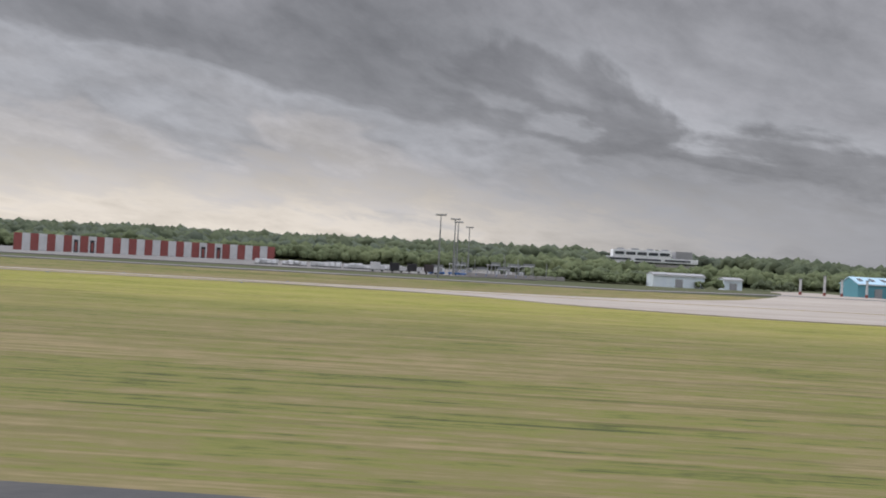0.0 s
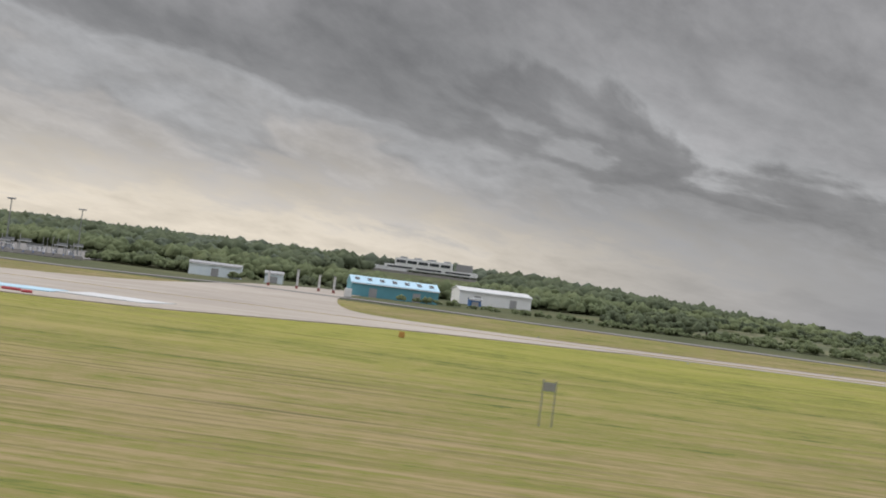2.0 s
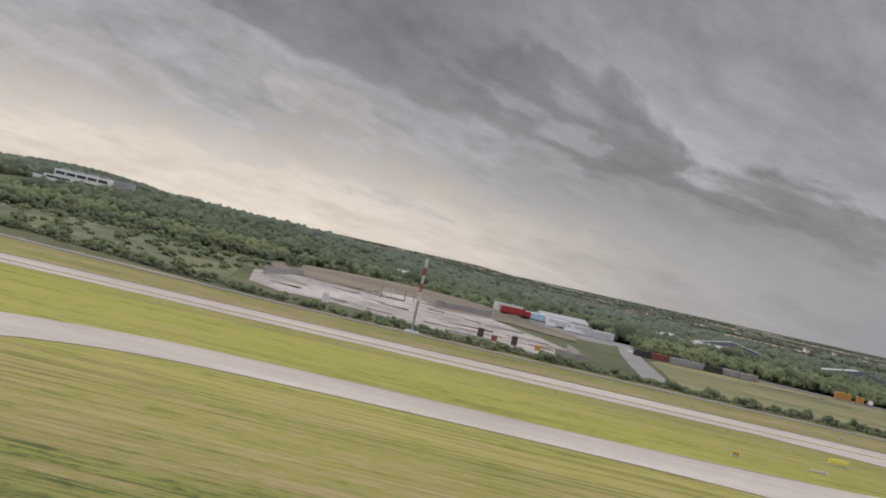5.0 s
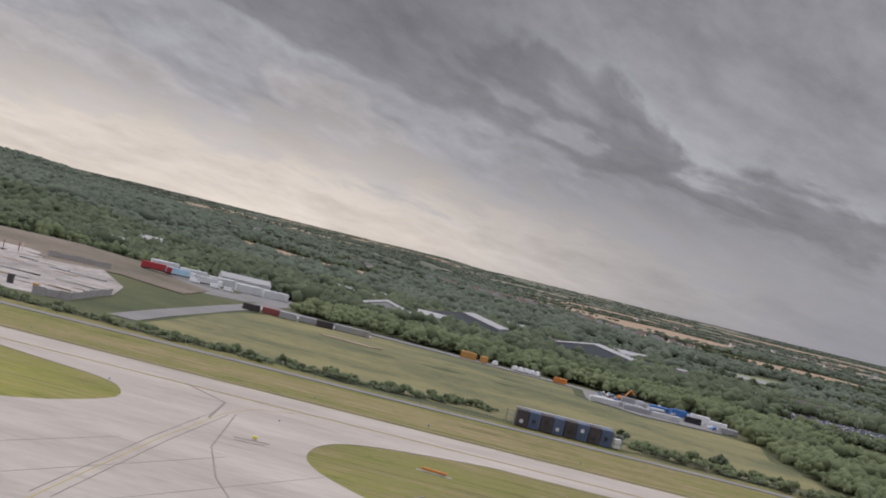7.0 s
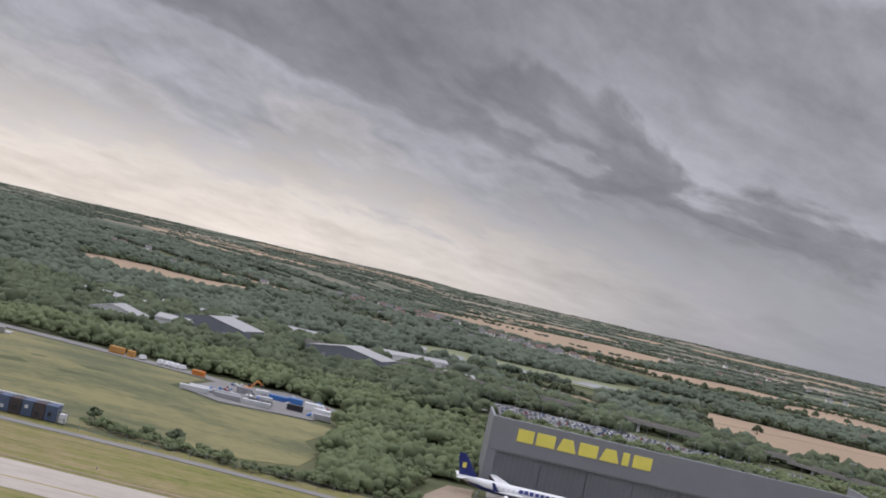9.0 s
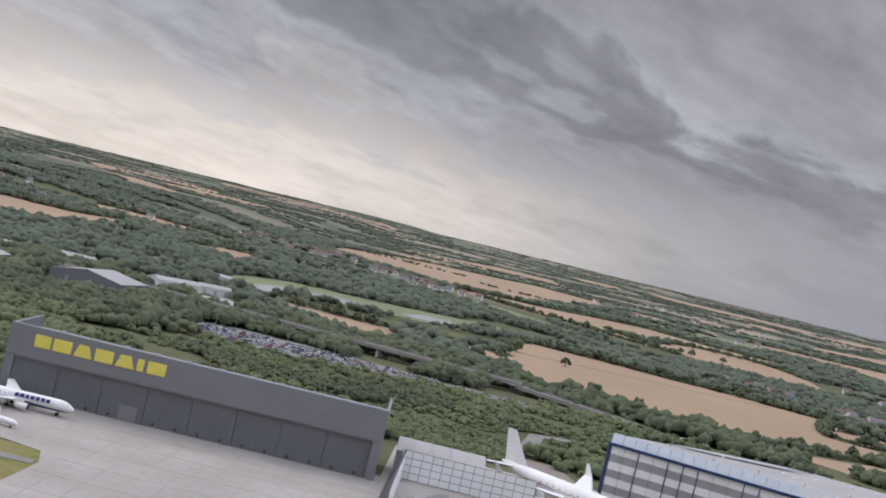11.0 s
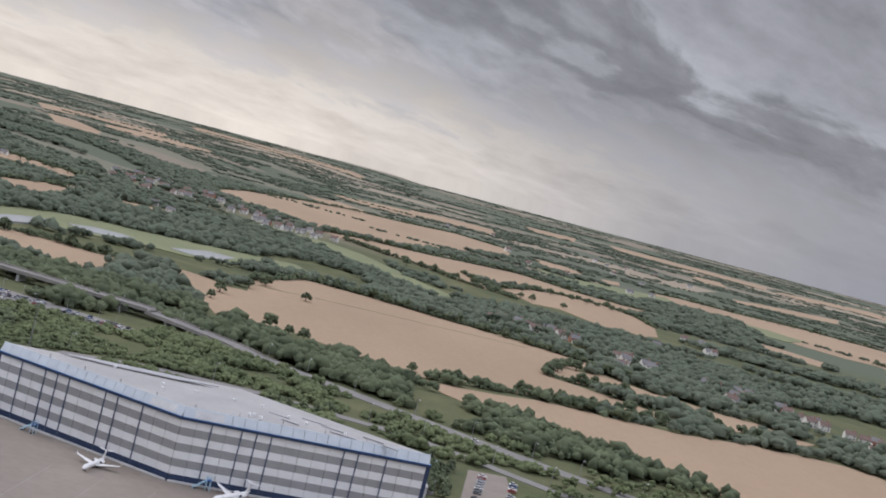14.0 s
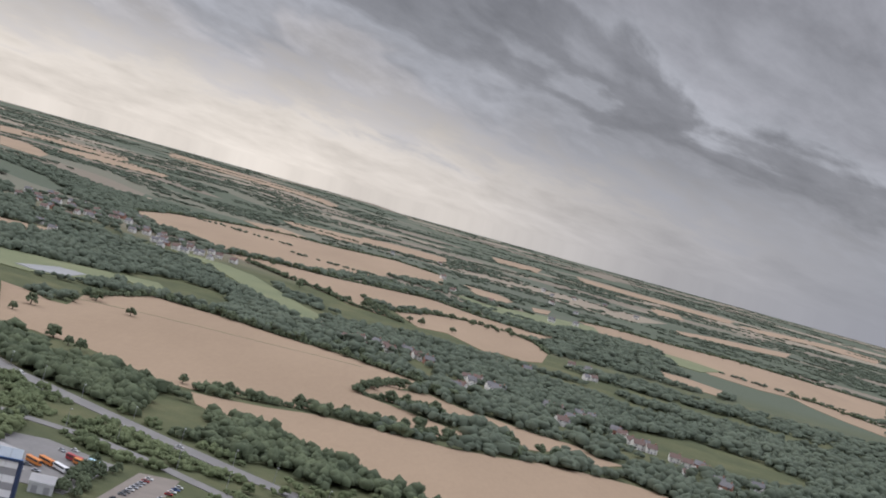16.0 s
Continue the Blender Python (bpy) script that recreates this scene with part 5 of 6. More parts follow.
def build_cars():
    rng = random.Random(21)
    kinds = [car_kind(p) for p in PAINTS]
    pick = [0, 0, 0, 1, 1, 1, 1, 2, 2, 3, 4, 5]
    lot = [(332, 336), (338, 350), (351, 359), (375, 355), (406, 350), (432, 345), (432, 339), (406, 342.5), (381, 333), (346, 324)]
    n = 0
    for row in range(12):
        for k in range(78):
            u = k / 77
            x = 332 + 100 * u
            lo = np.interp(x, [330, 346, 381, 406, 432], [333, 325, 334, 343, 339.5])
            hi = np.interp(x, [330, 338, 351, 375, 406, 432], [336, 350, 358, 354, 349, 344.5])
            y = lo + row * 3.1 + (0.9 if row % 2 else 0.0)
            if y > hi or rng.random() < 0.33 or 407 < x < 412:
                continue
            n += 1
            if n > 270:
                break
            place_on(kinds[rng.choice(pick)], x, y, 80 + rng.uniform(-4, 4) + (180 if rng.random() < 0.5 else 0), sink=-0.12)
    for k in range(15):
        for x in (534.2, 541.4):
            if rng.random() < 0.9:
                place_on(kinds[rng.choice(pick)], x + k * 0.12, 246 + k * 2.45, rng.uniform(-4, 4) + 12, sink=-0.12)
    for x, y in ((514, 283), (516, 286), (511, 262), (513, 260), (516, 262), (513, 264.5), (519.5, 259), (487, 337), (533, 317.5), (521, 252.5)):
        place_on(kinds[rng.choice(pick)], x, y, rng.uniform(-40, 20), sink=-0.18)
    vans = car_kind(M["white_paint"], "van", "white van parked beside a gravel track", True)
    for x, y, turn in ((268.0, 259.4, 80), (272.2, 258.7, 75), (273.4, 258.6, 75), (274.6, 258.4, 75), (275.8, 258.2, 75), (277.0, 258.0, 75), (476.5, 349.2, -28), (201.5, 265, 20), (205.5, 267.5, 30), (208, 270, 10), (475, 222, 30)):
        place_on(vans, x, y, turn, sink=-0.18)
    for k in [*kinds, vans]:
        drop(k)


build_cars()


def container(x, y, turn, paint, l=5.4, w=1.1, h=1.15, z=None, name="shipping_container", label="steel shipping container standing on rough ground", ribs=14):
    root = thing(name, x, y, float(ground_z(x, y)) + 0.1 if z is None else z, turn, label, "container")
    boxed("body", paint, root, -l / 2, -w / 2, 0.06, l / 2, w / 2, h, bevel=0.03)
    me = box_mesh("rib", paint, 0.12, 0.05, h - 0.25)
    for k in range(ribs):
        shared("rib", me, root, pose(-l / 2 + (k + 0.5) * l / ribs, -w / 2 - 0.02, 0.16))
    for s in (-1, 1):
        boxed("door", paint, root, l / 2, s * w * 0.24 - w * 0.22, 0.12, l / 2 + 0.04, s * w * 0.24 + w * 0.22, h - 0.08)
    return root


def lorry(x, y, turn, cab, load, label="articulated lorry parked in the depot yard"):
    root = thing("lorry", x, y, float(ground_z(x, y)) + 0.16, turn, label, "lorry")
    boxed("trailer", M[load], root, -3.2, -0.56, 0.5, 2.0, 0.56, 1.8, bevel=0.04)
    boxed("chassis", M["black_paint"], root, -3.1, -0.4, 0.3, 3.2, 0.4, 0.5)
    c = boxed("cab", M[cab], root, 2.2, -0.55, 0.4, 3.3, 0.55, 1.6, bevel=0.08)
    boxed("windscreen", M["glass"], c, 3.28, -0.45, 0.95, 3.34, 0.45, 1.4)
    for wx in (-2.6, -2.0, 2.7):
        for s in (-1, 1):
            wheel(root, wx, s * 0.48, 0.23, 0.16)
    return root


def mast(x, y, h, label="tall grey floodlight mast beside the cargo apron", heads=4, z=None):
    root = thing("light_mast", x, y, float(ground_z(x, y)) if z is None else z, 0, label, "light mast", "floodlight masts")
    bm = bmesh.new()
    bmesh.ops.create_cone(bm, segments=10, radius1=0.16, radius2=0.07, depth=h, cap_ends=True, matrix=Matrix.Translation((0, 0, h / 2)))
    part("pole", bm, M["fence"], root)
    boxed("crossbar", M["fence"], root, -0.7, -0.06, h - 0.12, 0.7, 0.06, h)
    for k in range(heads):
        u = -0.6 + 1.2 * k / (heads - 1)
        boxed("lamp_head", M["dirty_white"], root, u - 0.12, -0.2, h, u + 0.12, 0.12, h + 0.16)
    return root


def street_lamp_kind():
    root = thing("street_lamp", 0, 0, -50, 0, "slim grey street lamp beside the road", "street lamp", "road lamps")
    bm = bmesh.new()
    bmesh.ops.create_cone(bm, segments=8, radius1=0.09, radius2=0.05, depth=4.6, cap_ends=True, matrix=Matrix.Translation((0, 0, 2.3)))
    part("pole", bm, M["steel"], root)
    boxed("arm", M["steel"], root, -0.04, -0.04, 4.5, 0.9, 0.04, 4.58)
    boxed("lamp_head", M["dirty_white"], root, 0.7, -0.1, 4.46, 1.2, 0.1, 4.58)
    return root


def build_lamps():
    k = street_lamp_kind()
    for x, y, turn in ((483, 349.5, -60), (498, 340, -60), (516, 331, -60), (532, 322, -60), (548, 314.5, -60), (506, 307, 80), (520, 305, 70), (538, 296.5, 70), (470, 357, -60), (560, 308.5, -60), (552, 290, 60), (575, 301, -60), (440, 371, -80), (420, 375, -80), (400, 378, -80), (380, 381, -80), (432, 296, 0), (466, 306, 60)):
        place_on(k, x, y, turn)
    for j in range(14):
        place_on(k, 334 + j * 7.2, 346 + 6 * math.sin(j * 1.7), 90 * (j % 4), 0.8)
    drop(k)
    for x, y, h, b in ((-11.6, 168.6, 8.6, None), (-11.1, 195, 8.9, None), (-11.0, 202, 8.7, None), (-10.6, 234, 8.7, None)):
        mast(x, y, h)
    mast(424.5, 290, 10.5, "tall white lighting mast behind the hangars", 4)


build_lamps()


# ---- cargo apron ----
def striped_barrier():
    root = thing("noise_barrier", -96.7, 231.0, float(ground_z(-74, 238)) - 0.9, 23.3, "long red and white striped barrier behind the apron", "barrier")
    n, w, h = 33, 1.52, 3.25
    red = box_mesh("panel", M["red_clad"], w - 0.04, 0.25, h)
    white = box_mesh("panel", M["dirty_white"], w - 0.04, 0.25, h)
    for k in range(n):
        p = shared("panel", white if k % 2 else red, root, pose((k + 0.5) * w, 0, 0.9))
        if k in (7, 9, 23, 25):
            g = boxed("doorway", M["black_paint"], p, -0.4, -0.2, 0.1, 0.4, -0.13, 2.5)
            boxed("shutter", M["red_clad"], g, -0.2, -0.24, 0.4, 0.2, -0.2, 2.0)
    boxed("footing", M["block"], root, -0.5, -1.4, -0.4, n * w + 0.5, 0.3, 0.9)
    for k in range(12):
        boxed("buttress", M["fence"], root, k * 4.4, 0.2, 0.0, k * 4.4 + 0.15, 1.0, 3.8)


striped_barrier()


def cargo_kit():
    rng = random.Random(9)
    for k in range(26):
        x = -46 + k * 1.02
        for row in range(2):
            if rng.random() < 0.85:
                root = thing("cargo_container", x + rng.uniform(-0.1, 0.1), 214 + row * 3.5 - (x + 46) * 0.1, float(ground_z(x, 214 + row * 3)) + 0.1, rng.uniform(-4, 4), "silver air cargo container on a low dolly", "cargo container", "cargo containers")
                h = rng.uniform(0.75, 1.05)
                boxed("body", M["silver"], root, -0.45, -0.4, 0.25, 0.45, 0.4, h, bevel=0.05)
                boxed("dolly", M["fence"], root, -0.48, -0.42, 0.1, 0.48, 0.42, 0.2)
                for sx in (-0.35, 0.35):
                    for sy in (-0.38, 0.38):
                        wheel(root, sx, sy, 0.07, 0.06)
                if rng.random() < 0.5:
                    boxed("curtain", M["white_clad"], root, -0.38, -0.43, 0.3, 0.38, -0.4, h - 0.1)
    for x, y, paint in ((-19.6, 191, "black_paint"), (-17.0, 191.5, "black_paint"), (-14.5, 193, "burnt"), (-22.5, 190, "dirty_white")):
        root = thing("apron_truck", x, y, float(ground_z(x, y)) + 0.12, 5, "small apron truck with a box body", "truck")
        boxed("box_body", M[paint], root, -1.0, -0.5, 0.3, 0.5, 0.5, 1.45, bevel=0.04)
        c = boxed("cab", M["dirty_white"], root, 0.55, -0.48, 0.25, 1.2, 0.48, 0.95, bevel=0.06)
        boxed("windscreen", M["glass"], c, 1.18, -0.4, 0.55, 1.23, 0.4, 0.85)
        for sx in (-0.6, 0.8):
            for sy in (-0.45, 0.45):
                wheel(root, sx, sy, 0.17, 0.12)
    for k in range(9):
        x, y = -13.5 + k * 1.7 + rng.uniform(-0.4, 0.4), 194 + rng.uniform(0, 10)
        root = thing("cargo_loader", x, y, float(ground_z(x, y)) + 0.12, rng.uniform(0, 180), "white and blue aircraft cargo loader, platform raised", "cargo loader")
        h = rng.uniform(0.9, 2.0)
        boxed("chassis", M["blue"], root, -1.2, -0.45, 0.15, 1.2, 0.45, 0.4)
        boxed("platform", M["dirty_white"], root, -1.1, -0.5, h, 0.9, 0.5, h + 0.14)
        for sx in (-0.9, 0.7):
            for sy in (-0.4, 0.4):
                boxed("lift_leg", M["steel"], root, sx - 0.05, sy - 0.05, 0.4, sx + 0.05, sy + 0.05, h)
        boxed("cab", M["white_paint"], root, 0.7, -0.3, 0.4, 1.2, 0.3, 1.0, bevel=0.04)
        boxed("guard_rail", M["fence"], root, -1.1, -0.5, h + 0.14, 0.9, -0.46, h + 0.5)
        for sx in (-0.8, 0.8):
            for sy in (-0.42, 0.42):
                wheel(root, sx, sy, 0.14, 0.1)
    for k in range(10):
        x = -8 + k * 1.5
        root = thing("jersey_barrier", x, 188.5 + 0.3 * k, float(ground_z(x, 189)) + 0.1, 6, "grey concrete barrier beside the apron", "barrier", "apron barriers")
        boxed("body", M["block"], root, -0.7, -0.12, 0, 0.7, 0.12, 0.6, bevel=0.04)
    for k in range(12):
        x, y = -12 + rng.uniform(-3, 16), rng.uniform(192, 215)
        root = thing("stand_pole", x, y, float(ground_z(x, y)), 0, "thin grey pole on the cargo apron", "pole")
        boxed("shaft", M["steel"], root, -0.05, -0.05, 0, 0.05, 0.05, rng.uniform(2.0, 4.2))


cargo_kit()


# ---- low buildings by the taxiway ----
shed("workshop", 55.0, 192.5, 16.0, 13.6, 5.0, 2.1, 0.95, M["teal"], M["pale_blue"], "teal blue workshop with a row of rooflights", doors=2, lights=7, category="workshop")
shed("storage_shed", 69.4, 222.0, 16.0, 13.0, 6.5, 2.3, 0.6, M["white_clad"], M["dirty_white"], "white storage shed among bushes", doors=2, category="shed")
M["shed_paint"] = surface("pale_blue_shed_paint", (0.6, 0.68, 0.75), (0.72, 0.79, 0.84), 0.8, 0.6)
shed("white_shed", 24.3, 203.5, 10.0, 8.4, 4.0, 2.0, 0.3, M["shed_paint"], M["mid_clad"], "weathered pale blue shed beside dark bushes", doors=1, category="shed")
shed("white_shed", 33.5, 206.5, 10.0, 3.0, 3.0, 1.7, 0.3, M["shed_paint"], M["mid_clad"], "small pale blue shed behind bushes", doors=1, category="shed")
shed("site_cabin", 67.0, 212.0, 16.0, 2.0, 1.4, 1.2, 0.2, M["blue"], M["steel"], "small blue site cabin on gravel", doors=1, category="cabin")


def terminal_block():
    x0, y0 = 26.0, 424.0
    z = 8.9
    root = thing("office_building", x0, y0, z, 2, "long white office building on the wooded ridge", "office building")
    for k, (a, b, lo, hi) in enumerate(((0, 32, 0, 1.5), (3.5, 23, 1.5, 3.9), (24.5, 30, 1.5, 4.0), (-4, 8, -0.6, 0.6))):
        boxed("wall", M["white_clad"] if k != 2 else M["mid_clad"], root, a, 0, lo, b, 9, hi, bevel=0.05)
    for j in range(3):
        boxed("window_band", M["glass"], root, 1 + j * 10, -0.06, 0.45, 9.6 + j * 10, 0.02, 1.05)
    for j in range(5):
        boxed("window_band", M["glass"], root, 4 + j * 3.8, -0.06, 2.2, 7.2 + j * 3.8, 0.02, 3.2)
    for j in range(4):
        boxed("roof_plant", M["steel"], root, 5 + j * 5, 3, 3.9, 7.4 + j * 5, 5, 4.5)
    slab("plinth", M["block"], root, [(-4.2, -0.2), (32.2, -0.2), (32.2, 9.2), (-4.2, 9.2)], -3, -0.61)


terminal_block()


def gate_posts():
    for x, y, h in ((42.4, 180, 2.8), (45.3, 182, 2.4), (38.6, 178, 2.2), (48, 179, 2.4)):
        root = thing("gate_post", x, y, float(ground_z(x, y)), 0, "tall white gate post beside the road", "post", "gate posts")
        boxed("shaft", M["dirty_white"], root, -0.14, -0.14, 0, 0.14, 0.14, h, bevel=0.02)
        boxed("cap", M["fence"], root, -0.2, -0.2, h, 0.2, 0.2, h + 0.12)
        boxed("base", M["red_clad"], root, -0.17, -0.17, 0, 0.17, 0.17, 0.5)
    root = thing("utility_box", 51.1, 172.2, float(ground_z(51, 172)), 8, "white utility cabinet beside the perimeter road", "cabinet")
    boxed("cabinet", M["white_paint"], root, -0.5, -0.3, 0.15, 0.5, 0.3, 1.3, bevel=0.03)
    boxed("plinth", M["block"], root, -0.6, -0.4, 0, 0.6, 0.4, 0.15)


gate_posts()


# ---- things on the taxiway and in the grass ----
def taxi_things():
    for k, (x, y, turn, l) in enumerate(((27.6, 92.4, 14, 1.3), (30.2, 91.4, -12, 1.5), (30.9, 92.6, 60, 0.9), (34.0, 92.6, 16, 1.2), (36.8, 93.0, -6, 1.6), (38.6, 91.6, 34, 0.8))):
        root = thing("water_barrier", x, y, 0.1, turn, "low red plastic barrier lying on the taxiway", "barrier", "taxiway barriers")
        boxed("body", M["red"], root, -l / 2, -0.2, 0.02, l / 2, 0.2, 0.3, bevel=0.08)
        boxed("foot", M["tyre"], root, -l / 2, -0.28, 0, -l / 2 + 0.4, 0.28, 0.08)
        boxed("foot", M["tyre"], root, l / 2 - 0.4, -0.28, 0, l / 2, 0.28, 0.08)
    sheet("taxiway_mat", [(27.5, 97), (38.0, 97.5), (37.5, 103), (29.5, 102)], M["pale_blue"], 0.12, "pale blue sheet laid on the taxiway", "mat")
    sheet("taxiway_mat", [(37.8, 99), (45.4, 98), (46.5, 104), (38.6, 105.5)], M["dirty_white"], 0.12, "white painted block on the taxiway", "marking")
    for x, y, turn, paint, l, h in ((13.8, 20.0, 20, "orange", 0.3, 0.55), (66.5, 97, 5, "tan_box", 0.45, 0.6), (-5.0, 160, 0, "burnt", 1.0, 0.7), (56, 168, 4, "orange", 1.4, 0.5), (222.0, 110, 8, "yellow", 1.7, 0.55), (214.0, 65.5, -50, "yellow", 1.3, 0.6), (216.2, 66.0, 10, "red", 1.3, 0.5), (215.0, 66.1, 90, "white_paint", 0.5, 0.6), (263.5, 112.4, -10, "orange", 2.4, 0.35), (31, 50, 10, "burnt", 0.8, 0.2), (326, 150, 10, "tan_box", 0.8, 0.5), (211, 98.7, 20, "tan_box", 0.5, 0.35), (248, 106.5, 0, "yellow", 0.4, 0.4), (218, 100.5, 0, "dirty_white", 1.2, 0.15)):
        root = thing("taxiway_sign", x, y, 0.02, turn, "small %s marker standing in mown grass" % paint.replace("_", " "), "marker")
        boxed("panel", M[paint], root, -l / 2, -0.1, 0.14, l / 2, 0.1, h, bevel=0.03)
        for s in (-0.35, 0.35):
            boxed("leg", M["steel"], root, s * l - 0.04, -0.05, 0, s * l + 0.04, 0.05, 0.14)
        boxed("base", M["block"], root, -l * 0.7, -0.25, -0.04, l * 0.7, 0.25, 0.03)
    root = thing("notice_board", 77.0, 44.0, 0.02, 4, "grey framed board on two posts in the grass", "board")
    boxed("panel", M["steel"], root, -0.2, -0.02, 1.25, 0.2, 0.02, 1.55)
    for s in (-1, 1):
        boxed("post", M["fence"], root, s * 0.22 - 0.02, -0.02, 0, s * 0.22 + 0.02, 0.02, 1.65)
    rng = random.Random(4)
    for k in range(28):
        x = -60 + k * 17 + rng.uniform(-3, 3)
        for y in (117.2 + 0.0086 * x, 140.2 + 0.0086 * x):
            if 20 < x < 60 and y < 130:
                continue
            root = thing("edge_light", x, y, 0.0, 0, "small blue taxiway edge light on a stem", "edge light", "taxiway lights")
            boxed("stem", M["fence"], root, -0.03, -0.03, 0, 0.03, 0.03, 0.16)
            boxed("lens", M["blue"], root, -0.06, -0.06, 0.16, 0.06, 0.06, 0.26, bevel=0.02)


taxi_things()


# ---- training rig, depot and cleared site ----
def burnt_rig():
    root = thing("fire_training_rig", 271.4, 164.2, 0.1, 3.0, "soot-stained steel fire training rig with blue bays", "training rig")
    n, w = 8, 1.62
    for k in range(n):
        bay = boxed("bay", M["burnt"] if k % 2 == 0 else M["rig_blue"], root, k * w + 0.03, 0.0 + 0.06 * (k % 2), 0.0, (k + 1) * w - 0.03, 2.6, 2.15, bevel=0.04)
        boxed("hatch", M["dirty_white"] if k in (0, 3, 5) else M["black_paint"], bay, k * w + 0.5, -0.08, 0.5 + 0.3 * (k % 3), k * w + 0.95, 0.0, 0.95 + 0.3 * (k % 3))
    boxed("roof_edge", M["dirty_white"], root, 0, 2.2, 2.15, n * w, 2.6, 2.3)
    for x0 in (-1.3, n * w + 0.15):
        for dx in (0, 1.05):
            boxed("cage_post", M["steel"], root, x0 + dx, 0, 0, x0 + dx + 0.08, 0.08, 1.9)
            boxed("cage_post", M["steel"], root, x0 + dx, 1.4, 0, x0 + dx + 0.08, 1.48, 1.9)
        for z in (0.6, 1.2, 1.8):
            boxed("cage_rail", M["steel"], root, x0, 0, z, x0 + 1.13, 0.06, z + 0.07)
    boxed("white_tank", M["white_paint"], root, n * w + 0.3, 0.3, 0.05, n * w + 1.2, 1.2, 1.3, bevel=0.06)


burnt_rig()


def wire_fence(line, gap=2.2, h=1.15):
    root = thing("wire_fence", line[0][0], line[0][1], 0, 0, "grey wire fence on thin posts", "fence")
    post = box_mesh("post", M["fence"], 0.06, 0.06, h)
    for (x0, y0), (x1, y1) in zip(line, line[1:]):
        d = math.hypot(x1 - x0, y1 - y0)
        turn = math.degrees(math.atan2(y1 - y0, x1 - x0))
        k = 0.0
        while k < d:
            x, y = x0 + (x1 - x0) * k / d, y0 + (y1 - y0) * k / d
            shared("post", post, root, pose(x - line[0][0], y - line[0][1], float(ground_z(x, y)), 0, 0, turn))
            k += gap
        for z in (0.3, 0.7, 1.08):
            ob = boxed("wire", M["fence"], root, 0, -0.012, z, d, 0.012, z + 0.025)
            ob.matrix_basis = pose(x0 - line[0][0], y0 - line[0][1], float(ground_z((x0 + x1) / 2, (y0 + y1) / 2)), 0, 0, turn)


wire_fence([(120, 163.6), (160, 162.8), (205, 162.4), (250, 162.2), (268, 162.6)])
wire_fence([(286, 163.5), (310, 162.5), (334, 161.5), (341, 176), (342, 193)])


